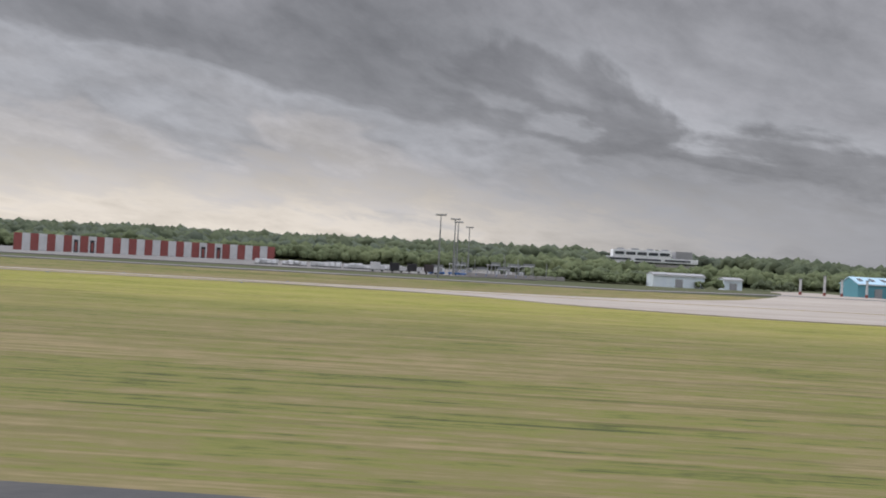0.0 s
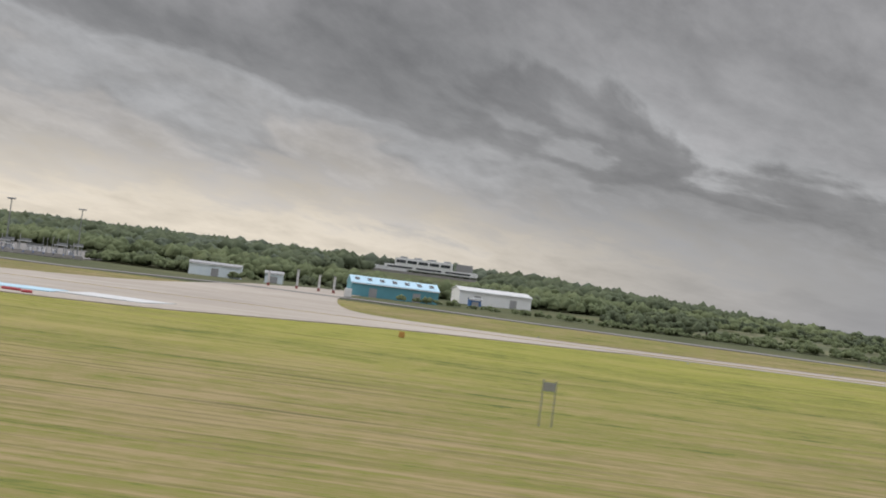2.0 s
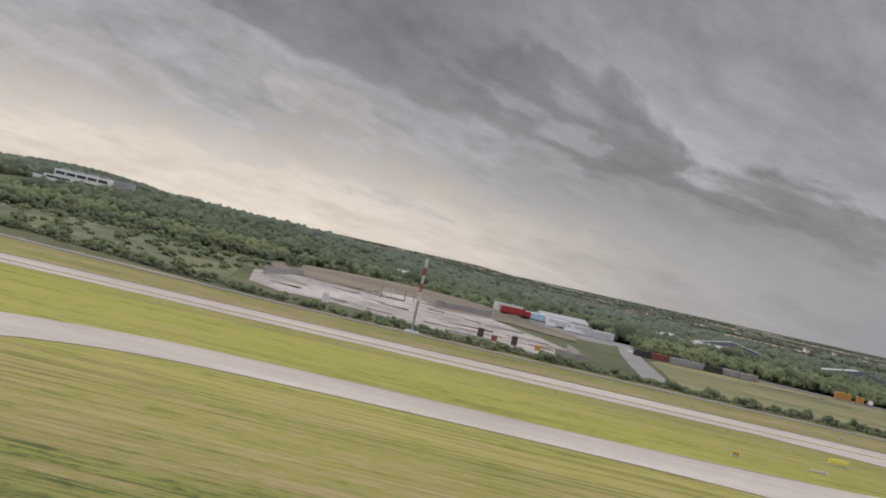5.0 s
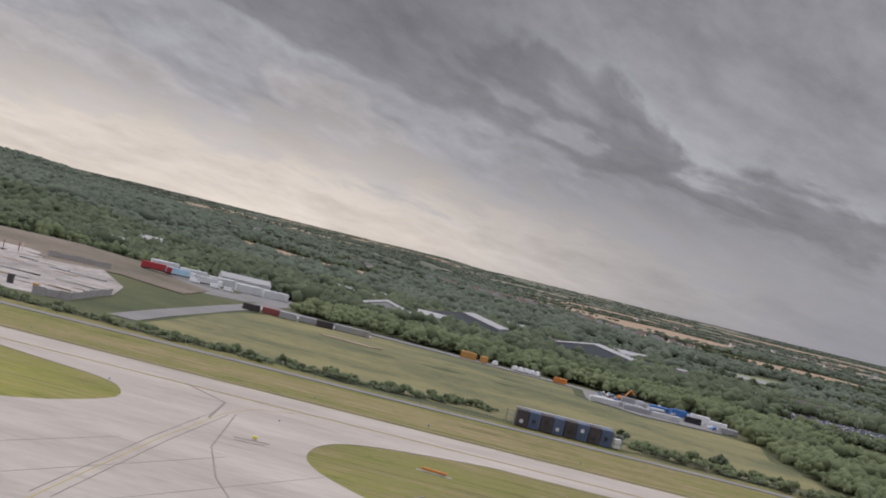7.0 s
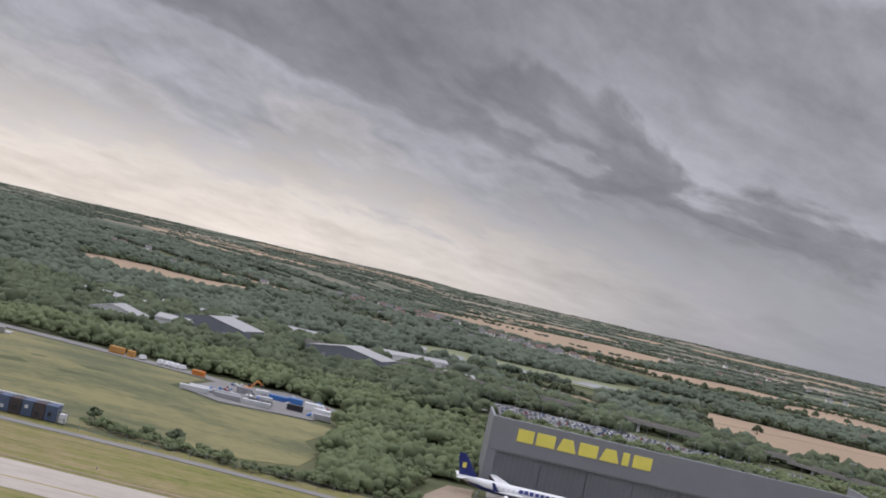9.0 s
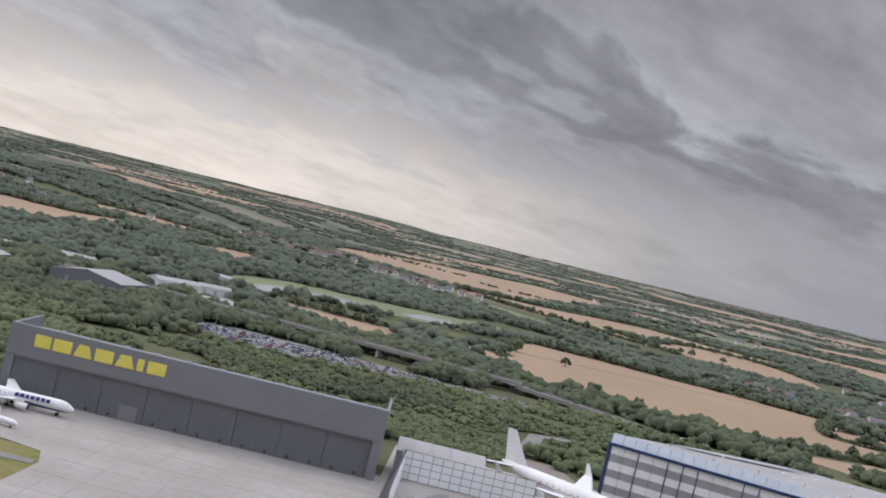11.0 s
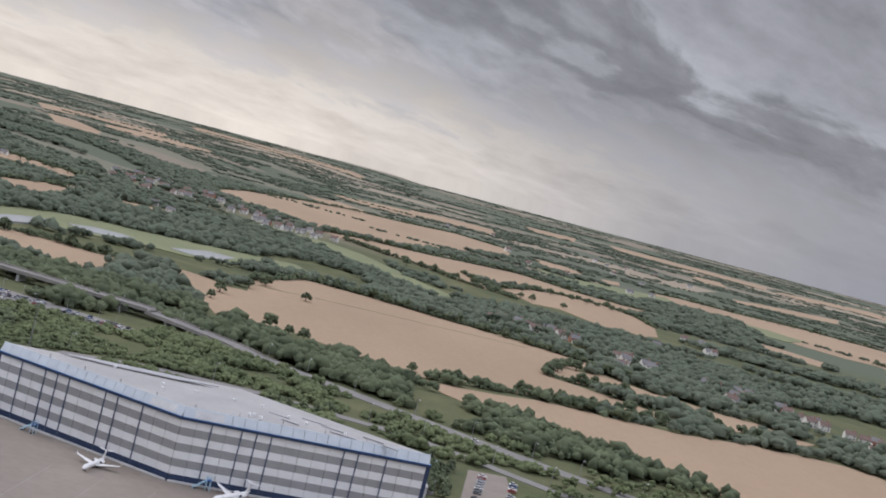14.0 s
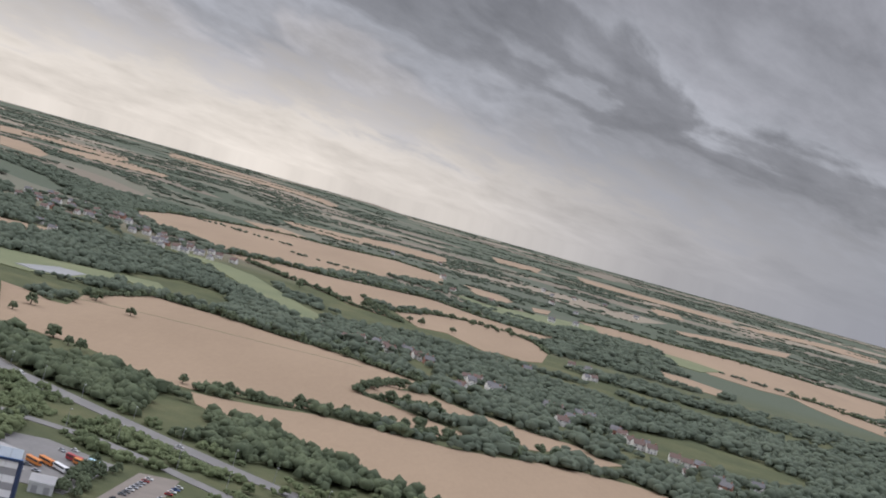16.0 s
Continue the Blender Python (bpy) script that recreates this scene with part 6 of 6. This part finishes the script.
def cleared_site():
    rng = random.Random(14)
    for x0, y0, x1, y1, h in ((150.5, 208, 153, 233, 1.5), (178, 240.5, 189, 246, 1.3), (199.5, 178.5, 204.5, 181.5, 1.3), (203.8, 182, 202.6, 206, 1.2)):
        d = math.hypot(x1 - x0, y1 - y0)
        root = thing("block_wall", x0, y0, float(ground_z(x0, y0)), math.degrees(math.atan2(y1 - y0, x1 - x0)), "broken grey blockwork wall on a cleared site", "wall")
        n = max(2, round(d / 1.8))
        for k in range(n):
            boxed("wall_bay", M["block"], root, k * d / n + 0.02, -0.12, 0, (k + 1) * d / n - 0.02, 0.12, h * rng.uniform(0.85, 1.05))
    for k in range(40):
        x, y = rng.uniform(156, 201), rng.uniform(184, 240)
        if not inside([(152, 192), (164, 190), (196, 180), (202, 206), (188, 240), (153, 238)], np.array([x]), np.array([y]))[0]:
            continue
        l, w = rng.uniform(2.5, 8), rng.uniform(0.6, 2.2)
        root = thing("concrete_slab", x, y, float(ground_z(x, y)) + 0.12, rng.uniform(-12, 12), "pale broken concrete slab on rubble", "slab", "broken slabs")
        bm = bmesh.new()
        box(bm, -l / 2, -w / 2, 0, l / 2, w / 2, rng.uniform(0.08, 0.3), 0.03)
        for v in bm.verts:
            v.co.x += rng.uniform(-0.25, 0.25)
            v.co.y += rng.uniform(-0.15, 0.15)
        part("slab", bm, M[rng.choice(["apron", "block", "taxi", "soil"])], root)
    for x, y, h, paint in ((188.5, 184.5, 1.5, "burnt"), (193.6, 184.8, 1.4, "burnt"), (165, 184, 1.5, "white_paint"), (190.6, 184.2, 0.9, "red_clad"), (197.2, 186, 0.8, "tan_box")):
        root = thing("site_pillar", x, y, float(ground_z(x, y)) + 0.1, 0, "short standing remnant pillar on the slab", "pillar")
        boxed("shaft", M[paint], root, -0.45, -0.3, 0, 0.45, 0.3, h, bevel=0.03)
    sheet("heath_bank", [(148, 226), (176, 232), (192, 243), (206, 240), (207, 262), (196, 282), (170, 290), (148, 276), (142, 250)], M["heath"], 0.2, "brown heath and rough grass on a low bank", "heath", cut=8.0)
    sheet("bare_patch", [(332, 172), (334, 177), (337, 191), (341, 192), (340.5, 174), (337, 167)], M["soil"], 0.11, "bare sandy patch beside the apron fence", "soil", cut=6.0)
    # banded radio mast
    root = thing("radio_mast", 180.0, 162.0, 0.0, 0, "thin lattice radio mast with red and white bands", "radio mast")
    for k in range(9):
        for sx, sy in ((-0.12, -0.1), (0.12, -0.1), (0, 0.14)):
            boxed("mast_section", M["red" if k % 2 else "white_paint"] if k > 3 else M["steel"], root, sx - 0.045, sy - 0.045, k * 1.09 + 0.01, sx + 0.045, sy + 0.045, (k + 1) * 1.09)
        boxed("brace", M["steel"], root, -0.14, -0.12, k * 1.09 + 0.5, 0.14, 0.14, k * 1.09 + 0.56)
    boxed("mast_base", M["white_paint"], root, -0.9, -0.5, 0, 0.9, 0.5, 0.35)
    for k in range(7):
        x = 168 + k * 1.2 + rng.uniform(-3, 3)
        root = thing("stub_pole", x, 225 + 2 * k, float(ground_z(x, 230)), 0, "thin banded pole on the cleared site", "pole")
        boxed("shaft", M["red_clad" if k % 2 else "dirty_white"], root, -0.06, -0.06, 0, 0.06, 0.06, 2.2)


cleared_site()


def depot():
    lorry(193.6, 262, 12, "red", "red")
    lorry(197.8, 266, 12, "white_paint", "pale_blue")
    lorry(203.5, 268, 14, "white_paint", "dirty_white")
    rng = random.Random(6)
    for k in range(5):
        container(192 + k * 5.6, 274 + k * 4.6, 26, M["dirty_white"], 6.0, 2.4, 1.9, name="site_cabin", label="pale stacked site cabins in the depot yard")
    for k in range(7):
        container(219 + k * 3.6, 243 + 0.8 * k + (k % 2), 8, M[("burnt", "red_clad", "mid_clad", "mid_clad", "burnt", "mid_clad", "block")[k]], 3.4, 1.3, 1.3, label="old steel container beside the track")
    sheet("slab_strip", [(217, 258), (242, 254), (243, 249), (217, 250)], M["block"], 0.25, "pale concrete strip beside old containers", "yard")
    sheet("soil_strip", [(236, 222), (246, 216), (248, 217.5), (238, 224)], M["soil"], 0.2, "bare soil strip in the grass", "soil")
    container(262.3, 259.5, -8, M["tan_box"], 3.2, 1.3, 1.5, label="tan steel container beside the track")
    container(265.6, 258.8, -8, M["tan_box"], 1.5, 1.3, 1.4, label="short tan steel container beside the track", ribs=4)
    container(281.5, 254.0, -10, M["orange"], 2.6, 1.1, 1.1, label="rusty orange skip beside the track")


depot()


def scrap_yard():
    rng = random.Random(17)
    rows = [("dirty_white", 5.2), ("mid_clad", 4.8), ("silver", 5.2), ("dirty_white", 3.6), ("mid_clad", 5.0), ("burnt", 4.4)]
    for k, (paint, l) in enumerate(rows):
        container(288 + (k % 3) * 5.6 + rng.uniform(-0.5, 0.5), 224.5 + (k // 3) * 3.2 + (k % 3) * 0.8, 6 + rng.uniform(-4, 4), M[paint], l, 1.2, 1.0, label="long pale container in the scrap yard")
    for x, y, paint, l in ((300.5, 243, "blue", 3.8), (304, 241.5, "blue", 3.0), (308, 240, "white_paint", 3.6), (310.5, 234.5, "white_paint", 3.2), (296.5, 246.5, "dirty_white", 2.6), (305.5, 233, "black_paint", 3.0), (299, 236, "silver", 3.0), (294, 240, "mid_clad", 2.6), (311.5, 229, "mid_clad", 3.2)):
        container(x, y, rng.uniform(-14, 14), M[paint], l, 1.3, rng.uniform(0.9, 1.5), label="battered container or body in the scrap yard", ribs=8)
    for k in range(36):
        x, y = rng.uniform(288, 311), rng.uniform(227, 252)
        root = thing("scrap_heap", x, y, float(ground_z(x, y)) + 0.18, rng.uniform(0, 180), "small heap of mixed metal scrap", "scrap", "scrap heaps")
        for j in range(4):
            m = pose(rng.uniform(-0.5, 0.5), rng.uniform(-0.5, 0.5), rng.uniform(0.1, 0.4), rng.uniform(0, 60), rng.uniform(0, 60), rng.uniform(0, 90))
            bm = bmesh.new()
            bmesh.ops.create_cube(bm, size=rng.uniform(0.25, 0.75), matrix=m @ Matrix.Diagonal((1.6, 0.8, 0.6, 1)))
            part("scrap_piece", bm, M[rng.choice(["dirty_white", "silver", "steel", "burnt", "blue", "red_clad", "mid_clad"])], root)
    root = thing("excavator", 293.5, 246.5, float(ground_z(293, 246)) + 0.2, 30, "orange excavator with a raised arm", "excavator")
    for s in (-0.5, 0.5):
        boxed("track", M["tyre"], root, -0.9, s - 0.17, 0, 0.9, s + 0.17, 0.35, bevel=0.08)
    boxed("house", M["orange"], root, -0.8, -0.55, 0.4, 0.5, 0.55, 1.0, bevel=0.06)
    boxed("cab", M["glass"], root, 0.0, 0.05, 1.0, 0.55, 0.5, 1.5, bevel=0.04)
    for a, z0, x0, l in ((-50, 0.9, 0.4, 2.0), (35, 2.4, 1.65, 1.4)):
        ob = boxed("arm", M["orange"], root, 0, -0.12, -0.12, l, 0.12, 0.12, bevel=0.03)
        ob.matrix_basis = pose(x0, -0.2, z0, 0, a, 0)
    boxed("bucket", M["burnt"], root, 2.6, -0.45, 1.2, 3.1, 0.05, 1.7, bevel=0.06)


scrap_yard()

# ---- warehouses in the woods ----
M["warehouse_grey"] = surface("slate_grey_cladding", (0.15, 0.162, 0.19), (0.185, 0.197, 0.225), 0.3, 0.6)
shed("warehouse", 258.0, 368.0, -10, 23.0, 17.0, 3.4, 2.2, M["warehouse_grey"], M["roof_pale"], "grey warehouse with a pale gabled roof", doors=2, along_x=False)
shed("warehouse", 297.5, 378.0, -10, 24.0, 17.0, 3.2, 2.0, M["warehouse_grey"], M["roof_pale"], "grey warehouse with a pale roof among trees", doors=2, along_x=False)
shed("warehouse", 236.5, 338.0, 4, 15.0, 13.0, 2.6, 2.0, M["dirty_white"], M["roof_pale"], "white warehouse with an arched pale roof", doors=1, along_x=False)
shed("warehouse", 249.0, 352.0, 4, 9.0, 12.0, 3.0, 0.9, M["dirty_white"], M["roof_pale"], "low pale warehouse beside a larger one", doors=1)
for x, y, w, d, turn in ((156, 333, 24, 9, 8), (186, 345, 22, 8, 10), (207, 352, 18, 8, 10), (150, 372, 26, 9, 8), (184, 382, 22, 9, 8), (215, 396, 24, 8, 8), (240, 418, 26, 8, 8), (268, 432, 20, 8, 8), (307, 432, 16, 9, 40), (318, 446, 12, 6, 30), (309, 500, 8, 5, 0), (330, 400, 10, 6, 20), (163, 308, 16, 7, 12), (205, 300, 12, 6, 20)):
    shed("warehouse", x, y, turn, w, d, 2.6, 0.9, M["dirty_white"], M["roof_pale"], "long low warehouse with a pale metal roof", doors=3)

# ---- hangar yard: annex, screens and gear ----
def annex():
    root = thing("annex", 405.5, 207.5, 0.1, 2, "low pale annex with a sheet metal roof", "annex")
    bm = bmesh.new()
    gable_walls(bm, 0, 15, 0, 13, 0, 4.2, 5.4, True)
    part("wall", bm, M["mid_clad"], root)
    bm = bmesh.new()
    gable(bm, 0, 15, 0, 13, 4.21, 5.41)
    part("roof", bm, M["roof_pale"], root)
    for k in range(4):
        ob = boxed("roof_rib", M["steel"], root, 2.5 + k * 3.2, 0.4, 0, 2.65 + k * 3.2, 6.2, 0.1)
        ob.matrix_basis = pose(0, 0, 4.42, 10.4, 0, 0)


annex()


def screen(x, y, turn, n, label="tall jet blast screen of pale sheets on steel frames"):
    root = thing("blast_screen", x, y, 0.1, turn, label, "blast screen")
    w, rows, h = 1.75, 4, 1.2
    pane = box_mesh("sheet_panel", M["white_clad"], w - 0.1, 0.08, h - 0.14, 0.01)
    dull = box_mesh("sheet_panel", M["mid_clad"], w - 0.1, 0.06, 0.16)
    post = box_mesh("post", M["fence"], 0.12, 0.3, rows * h + 0.1)
    for k in range(n):
        shared("post", post, root, pose(k * w, 0.1, 0))
        for j in range(rows):
            shared("sheet_panel", pane, root, pose((k + 0.5) * w, -0.12, 0.1 + j * h))
            shared("sheet_panel", dull, root, pose((k + 0.5) * w, -0.1, 0.1 + j * h + h - 0.15))
        b = boxed("strut", M["fence"], root, -0.05, -0.05, 0, 0.05, 0.05, 4.4)
        b.matrix_basis = pose(k * w, 1.9, 0, 24, 0, 0)
    shared("post", post, root, pose(n * w, 0.1, 0))


screen(406.6, 206.4, 1.0, 13)
screen(407.2, 174.0, 90.0, 18)


def yard_gear():
    root = thing("loose_tarpaulin", 415.5, 190.0, 0.12, 20, "grey netting draped over staging frames", "netting")
    for k in range(3):
        bm = bmesh.new()
        bmesh.ops.create_grid(bm, x_segments=8, y_segments=6, size=1)
        for v in bm.verts:
            v.co = Vector((v.co.x * 3.2 + k * 3.0 - 3, v.co.y * 1.6, 1.9 + 0.6 * v.co.x - 0.5 * v.co.y ** 2 * 1.6 + 0.35 * math.sin(3 * v.co.x + k) - 1.1 * abs(v.co.y)))
        bmesh.ops.solidify(bm, geom=bm.faces[:], thickness=0.05)
        part("net", bm, M["fence"], root)
    for sx in (-5.5, -2, 2, 5.2):
        boxed("staging_leg", M["steel"], root, sx - 0.06, -0.06, 0, sx + 0.06, 0.06, 1.6)
    for x, y, turn in ((452.5, 219.5, -20), (486.5, 213.5, 20), (507.5, 218.5, 20)):
        root = thing("access_stairs", x, y, 0.12, turn, "pale blue mobile aircraft access stairs", "access stairs")
        for k in range(8):
            boxed("tread", M["pale_blue"], root, -1.4 + k * 0.28, -0.45, 0.2 + k * 0.2, -1.1 + k * 0.28, 0.45, 0.26 + k * 0.2)
        boxed("platform", M["blue"], root, 0.85, -0.5, 1.75, 1.7, 0.5, 1.85)
        for s in (-0.45, 0.45):
            for px0 in (-1.3, 0.9, 1.6):
                boxed("leg", M["pale_blue"], root, px0 - 0.05, s - 0.05, 0, px0 + 0.05, s + 0.05, 0.3 if px0 < 0 else 2.4)
            boxed("hand_rail", M["pale_blue"], root, 0.85, s - 0.03, 2.35, 1.7, s + 0.03, 2.42)
            wheel(root, -1.0, s, 0.14, 0.1)
            wheel(root, 1.2, s, 0.14, 0.1)
    shed("guard_hut", 434.5, 232.5, 10, 3.2, 2.4, 1.5, 0.3, M["burnt"], M["dirty_white"], "dark guard hut with a flat pale roof", doors=1, category="hut")
    shed("gatehouse", 521.5, 251.0, 15, 5.0, 6.0, 2.4, 0.5, M["dirty_white"], M["roof_pale"], "white annex with dark windows beside the hangar", doors=2, category="annex")
    for x, y, turn, paint in ((513.5, 266.5, -30, "orange"), (515.5, 269, -30, "orange"), (519.0, 277, -20, "red"), (521.5, 275, -20, "orange"), (524, 277.5, -25, "pale_blue"), (519.5, 267, -35, "white_paint")):
        root = thing("coach", x, y, 0.3, turn, "parked %s coach on the gravel yard" % paint.replace("_", " "), "coach", "parked coaches")
        boxed("body", M[paint], root, -2.2, -0.55, 0.2, 2.2, 0.55, 1.45, bevel=0.07)
        for s in (-0.56, 0.56):
            boxed("side_window", M["glass"], root, -1.9, s - 0.015, 0.85, 1.8, s + 0.015, 1.25)
            for wx in (-1.5, 1.4):
                wheel(root, wx, s * 0.85, 0.22, 0.14)
        boxed("windscreen", M["glass"], root, 2.19, -0.48, 0.7, 2.23, 0.48, 1.3)


yard_gear()


# ---- viaduct ----
def viaduct():
    line = HIGHWAY[:6]
    root = thing("viaduct", 0, 0, 0, 0, "long grey concrete road viaduct on piers", "viaduct")
    for i, ((x0, y0), (x1, y1)) in enumerate(zip(line, line[1:])):
        d, turn = math.hypot(x1 - x0, y1 - y0), math.degrees(math.atan2(y1 - y0, x1 - x0))
        drop_by = (0, 0, 0, 0.8, 2.0)[i]
        ob = boxed("deck", M["block"], root, -0.1, -3.2, -0.5, d + 0.1, 3.2, 0)
        tilt = math.degrees(math.atan2(((0, 0, 0, 1.2, 0.9)[i]), d))
        ob.matrix_basis = pose(x0, y0, 2.6 - drop_by, 0, tilt, turn)
        for s in (-3.2, 3.0):
            p = boxed("parapet", M["apron"], root, -0.1, s, 0.005, d + 0.1, s + 0.2, 0.5)
            p.matrix_basis = ob.matrix_basis
        road = boxed("carriageway", M["tarmac"], root, -0.1, -2.9, 0.005, d + 0.1, 2.9, 0.06)
        road.matrix_basis = ob.matrix_basis
        n = max(1, int(d / 13)) if i < 4 else 0
        for k in range(n):
            q = boxed("pier", M["dirty_white"], root, -0.45, -2.4, -4.2, 0.45, 2.4, -0.52, bevel=0.05)
            q.matrix_basis = ob.matrix_basis @ pose((k + 0.5) * d / n, 0, 0)


viaduct()


# ---- houses ----
def house_kind(k):
    rng = random.Random(40 + k)
    wall, roof = [("render", "tile_red"), ("brick", "tile_grey"), ("render", "tile_grey"), ("render", "tile_grey"), ("render", "tile_red")][k]
    lab = {"render": "white rendered", "brick": "red brick"}[wall] + " house with a " + {"tile_red": "clay tiled", "tile_grey": "grey slate"}[roof] + " roof"
    root = thing("house", 0, 0, -50, 0, lab, "house", "village houses")
    w, d, h, r = rng.uniform(4.2, 6.5), rng.uniform(3.4, 4.4), 2.4, 1.7
    bm = bmesh.new()
    gable_walls(bm, -w / 2, w / 2, -d / 2, d / 2, 0, h, h + r, True)
    part("wall", bm, M[wall], root)
    bm = bmesh.new()
    gable(bm, -w / 2, w / 2, -d / 2, d / 2, h + 0.01, h + r + 0.01)
    top = part("roof", bm, M[roof], root)
    boxed("chimney", M["brick"], top, w * 0.28, -0.25, h + 0.9, w * 0.28 + 0.45, 0.25, h + r + 0.7)
    for x in (-0.28, 0.3):
        for z in (0.5, 1.6):
            boxed("window", M["glass"], root, x * w - 0.3, -d / 2 - 0.04, z, x * w + 0.3, -d / 2 + 0.02, z + 0.55)
    boxed("door", M["navy"], root, -0.03 * w, -d / 2 - 0.05, 0.0, -0.03 * w + 0.4, -d / 2 + 0.02, 0.9)
    if k % 2:
        boxed("porch", M["render"], root, -w * 0.4, -d / 2 - 1.2, 0, -w * 0.1, -d / 2 + 0.01, 1.4, bevel=0.03)
    return root


def build_houses():
    rng = random.Random(77)
    kinds = [house_kind(k) for k in range(5)]
    spots = [(530, 648), (533, 647), (538, 666), (546, 648), (547, 666), (552, 664), (556, 667), (559, 676), (565, 667), (570, 659), (574, 655), (577, 650), (556, 652), (514, 667), (537, 661), (597, 588), (601, 618), (604, 632), (611, 618), (614, 610), (598, 631), (616, 620), (594, 582)]
    spots += [(639, 609), (645, 606), (645, 567), (647, 567), (655, 606), (659, 601), (662, 610), (650, 584), (672, 585), (675, 582), (677, 569), (680, 560), (686, 559), (684, 567), (696, 552), (701, 547), (707, 550), (709, 546), (697, 520), (710, 519), (712, 511), (730, 536)]
    spots += [(675, 844), (671, 795), (676, 800), (631, 739), (611, 705), (664, 850)]
    for x, y in spots:
        place_on(rng.choice(kinds), x, y, rng.uniform(-35, 35), rng.uniform(0.85, 1.1))
    street = [(210, 997), (234, 962), (243, 967), (261, 952), (273, 945), (290, 923), (294, 936), (300, 959), (309, 967), (320, 955), (334, 933), (347, 911), (360, 891), (367, 889), (374, 893), (382, 896), (390, 899), (401, 899), (268, 894), (223, 1038), (242, 1028), (275, 1005), (286, 1021), (299, 1022), (348, 937), (358, 934), (378, 930)]
    for x, y in street:
        for k in range(2):
            place_on(rng.choice(kinds), x + rng.uniform(-9, 9), y + rng.uniform(-14, 26), rng.uniform(-30, 30), rng.uniform(0.85, 1.15))
    for k in range(14):
        x, y = rng.uniform(430, 860), rng.uniform(1150, 1900)
        place_on(rng.choice(kinds), x + (k % 6) * 6, y, rng.uniform(-30, 30), 1.2)
    for k in range(12):
        x, y = rng.uniform(60, 330), rng.uniform(740, 900)
        place_on(rng.choice(kinds), x, y, rng.uniform(-30, 30), 1.0)
    for k in kinds:
        drop(k)


build_houses()


# ---- joints and markings on the pavements ----
def pavement_marks():
    def line(pts, w, paint, label, lift=0.1):
        sheet("pavement_marking", strip_of(pts, w), M[paint], lift, label, "marking", cut=30)
    line([(-100, 126.0), (20, 126.8), (230, 128.6), (420, 130.2), (600, 131.8)], 0.14, "mark_yellow", "faded yellow centre line on the taxiway")
    line([(-300, 133.9), (300, 139.0), (560, 141.2)], 0.5, "soil", "dark soil edge beside the taxiway", 0.06)
    line([(175, 88.6), (200, 89.1), (219, 91.6)], 0.35, "soil", "dark soil edge beside the taxiway", 0.06)
    for k in range(16):
        x = 366 + k * 4.2
        line([(x, 142), (x, 194)], 0.1, "joint", "dark joint between apron slabs", 0.115)
    for k in range(6):
        y = 147 + k * 8.5
        line([(363, y), (430, y)], 0.1, "joint", "dark joint between apron slabs", 0.118)
    for k in range(12):
        line([(436 + k * 9, 146), (436 + k * 9, 205)], 0.1, "joint", "dark joint between apron slabs", 0.115)
    line([(242, 70), (242.2, 97), (243, 116), (244.5, 123), (248, 127)], 0.08, "mark_yellow", "faded yellow centre line on the junction", 0.075)
    line([(242.6, 112), (241.6, 123), (236, 129)], 0.22, "seam", "dark sealed seam on the junction", 0.078)
    for x in (241.5, 242.8):
        line([(x, 72), (x + 0.1, 97), (x + 0.7, 116)], 0.05, "seam", "dark sealed seam beside the centre line", 0.077)
    line([(244, 117), (246, 99), (249, 88), (254, 76)], 0.1, "seam", "dark sealed seam on the junction", 0.079)
    line([(246.4, 105.6), (249.4, 106.2)], 0.3, "seam", "dark rubber mark on the concrete", 0.08)
    line([(246.6, 104.4), (249.2, 104.9)], 0.25, "seam", "dark rubber mark on the concrete", 0.08)
    for k in range(5):
        line([(228 + 8.6 * k, 66 + 4.2 * k), (240 + 7.8 * k, 94 + 2.2 * k)], 0.06, "joint", "thin joint between taxiway slabs", 0.07)
    line([(425, 533), (450, 545), (475, 553), (502, 559), (530, 567), (551, 572)], 0.7, "pasture", "narrow green track across the wheat", 0.2)


M["mark_yellow"] = plain("faded_yellow_marking", (0.42, 0.34, 0.12), 0.8)
M["seam"] = plain("dark_seam", (0.205, 0.183, 0.16), 0.9)
M["joint"] = plain("dark_joint", (0.262, 0.243, 0.216), 0.9)
pavement_marks()
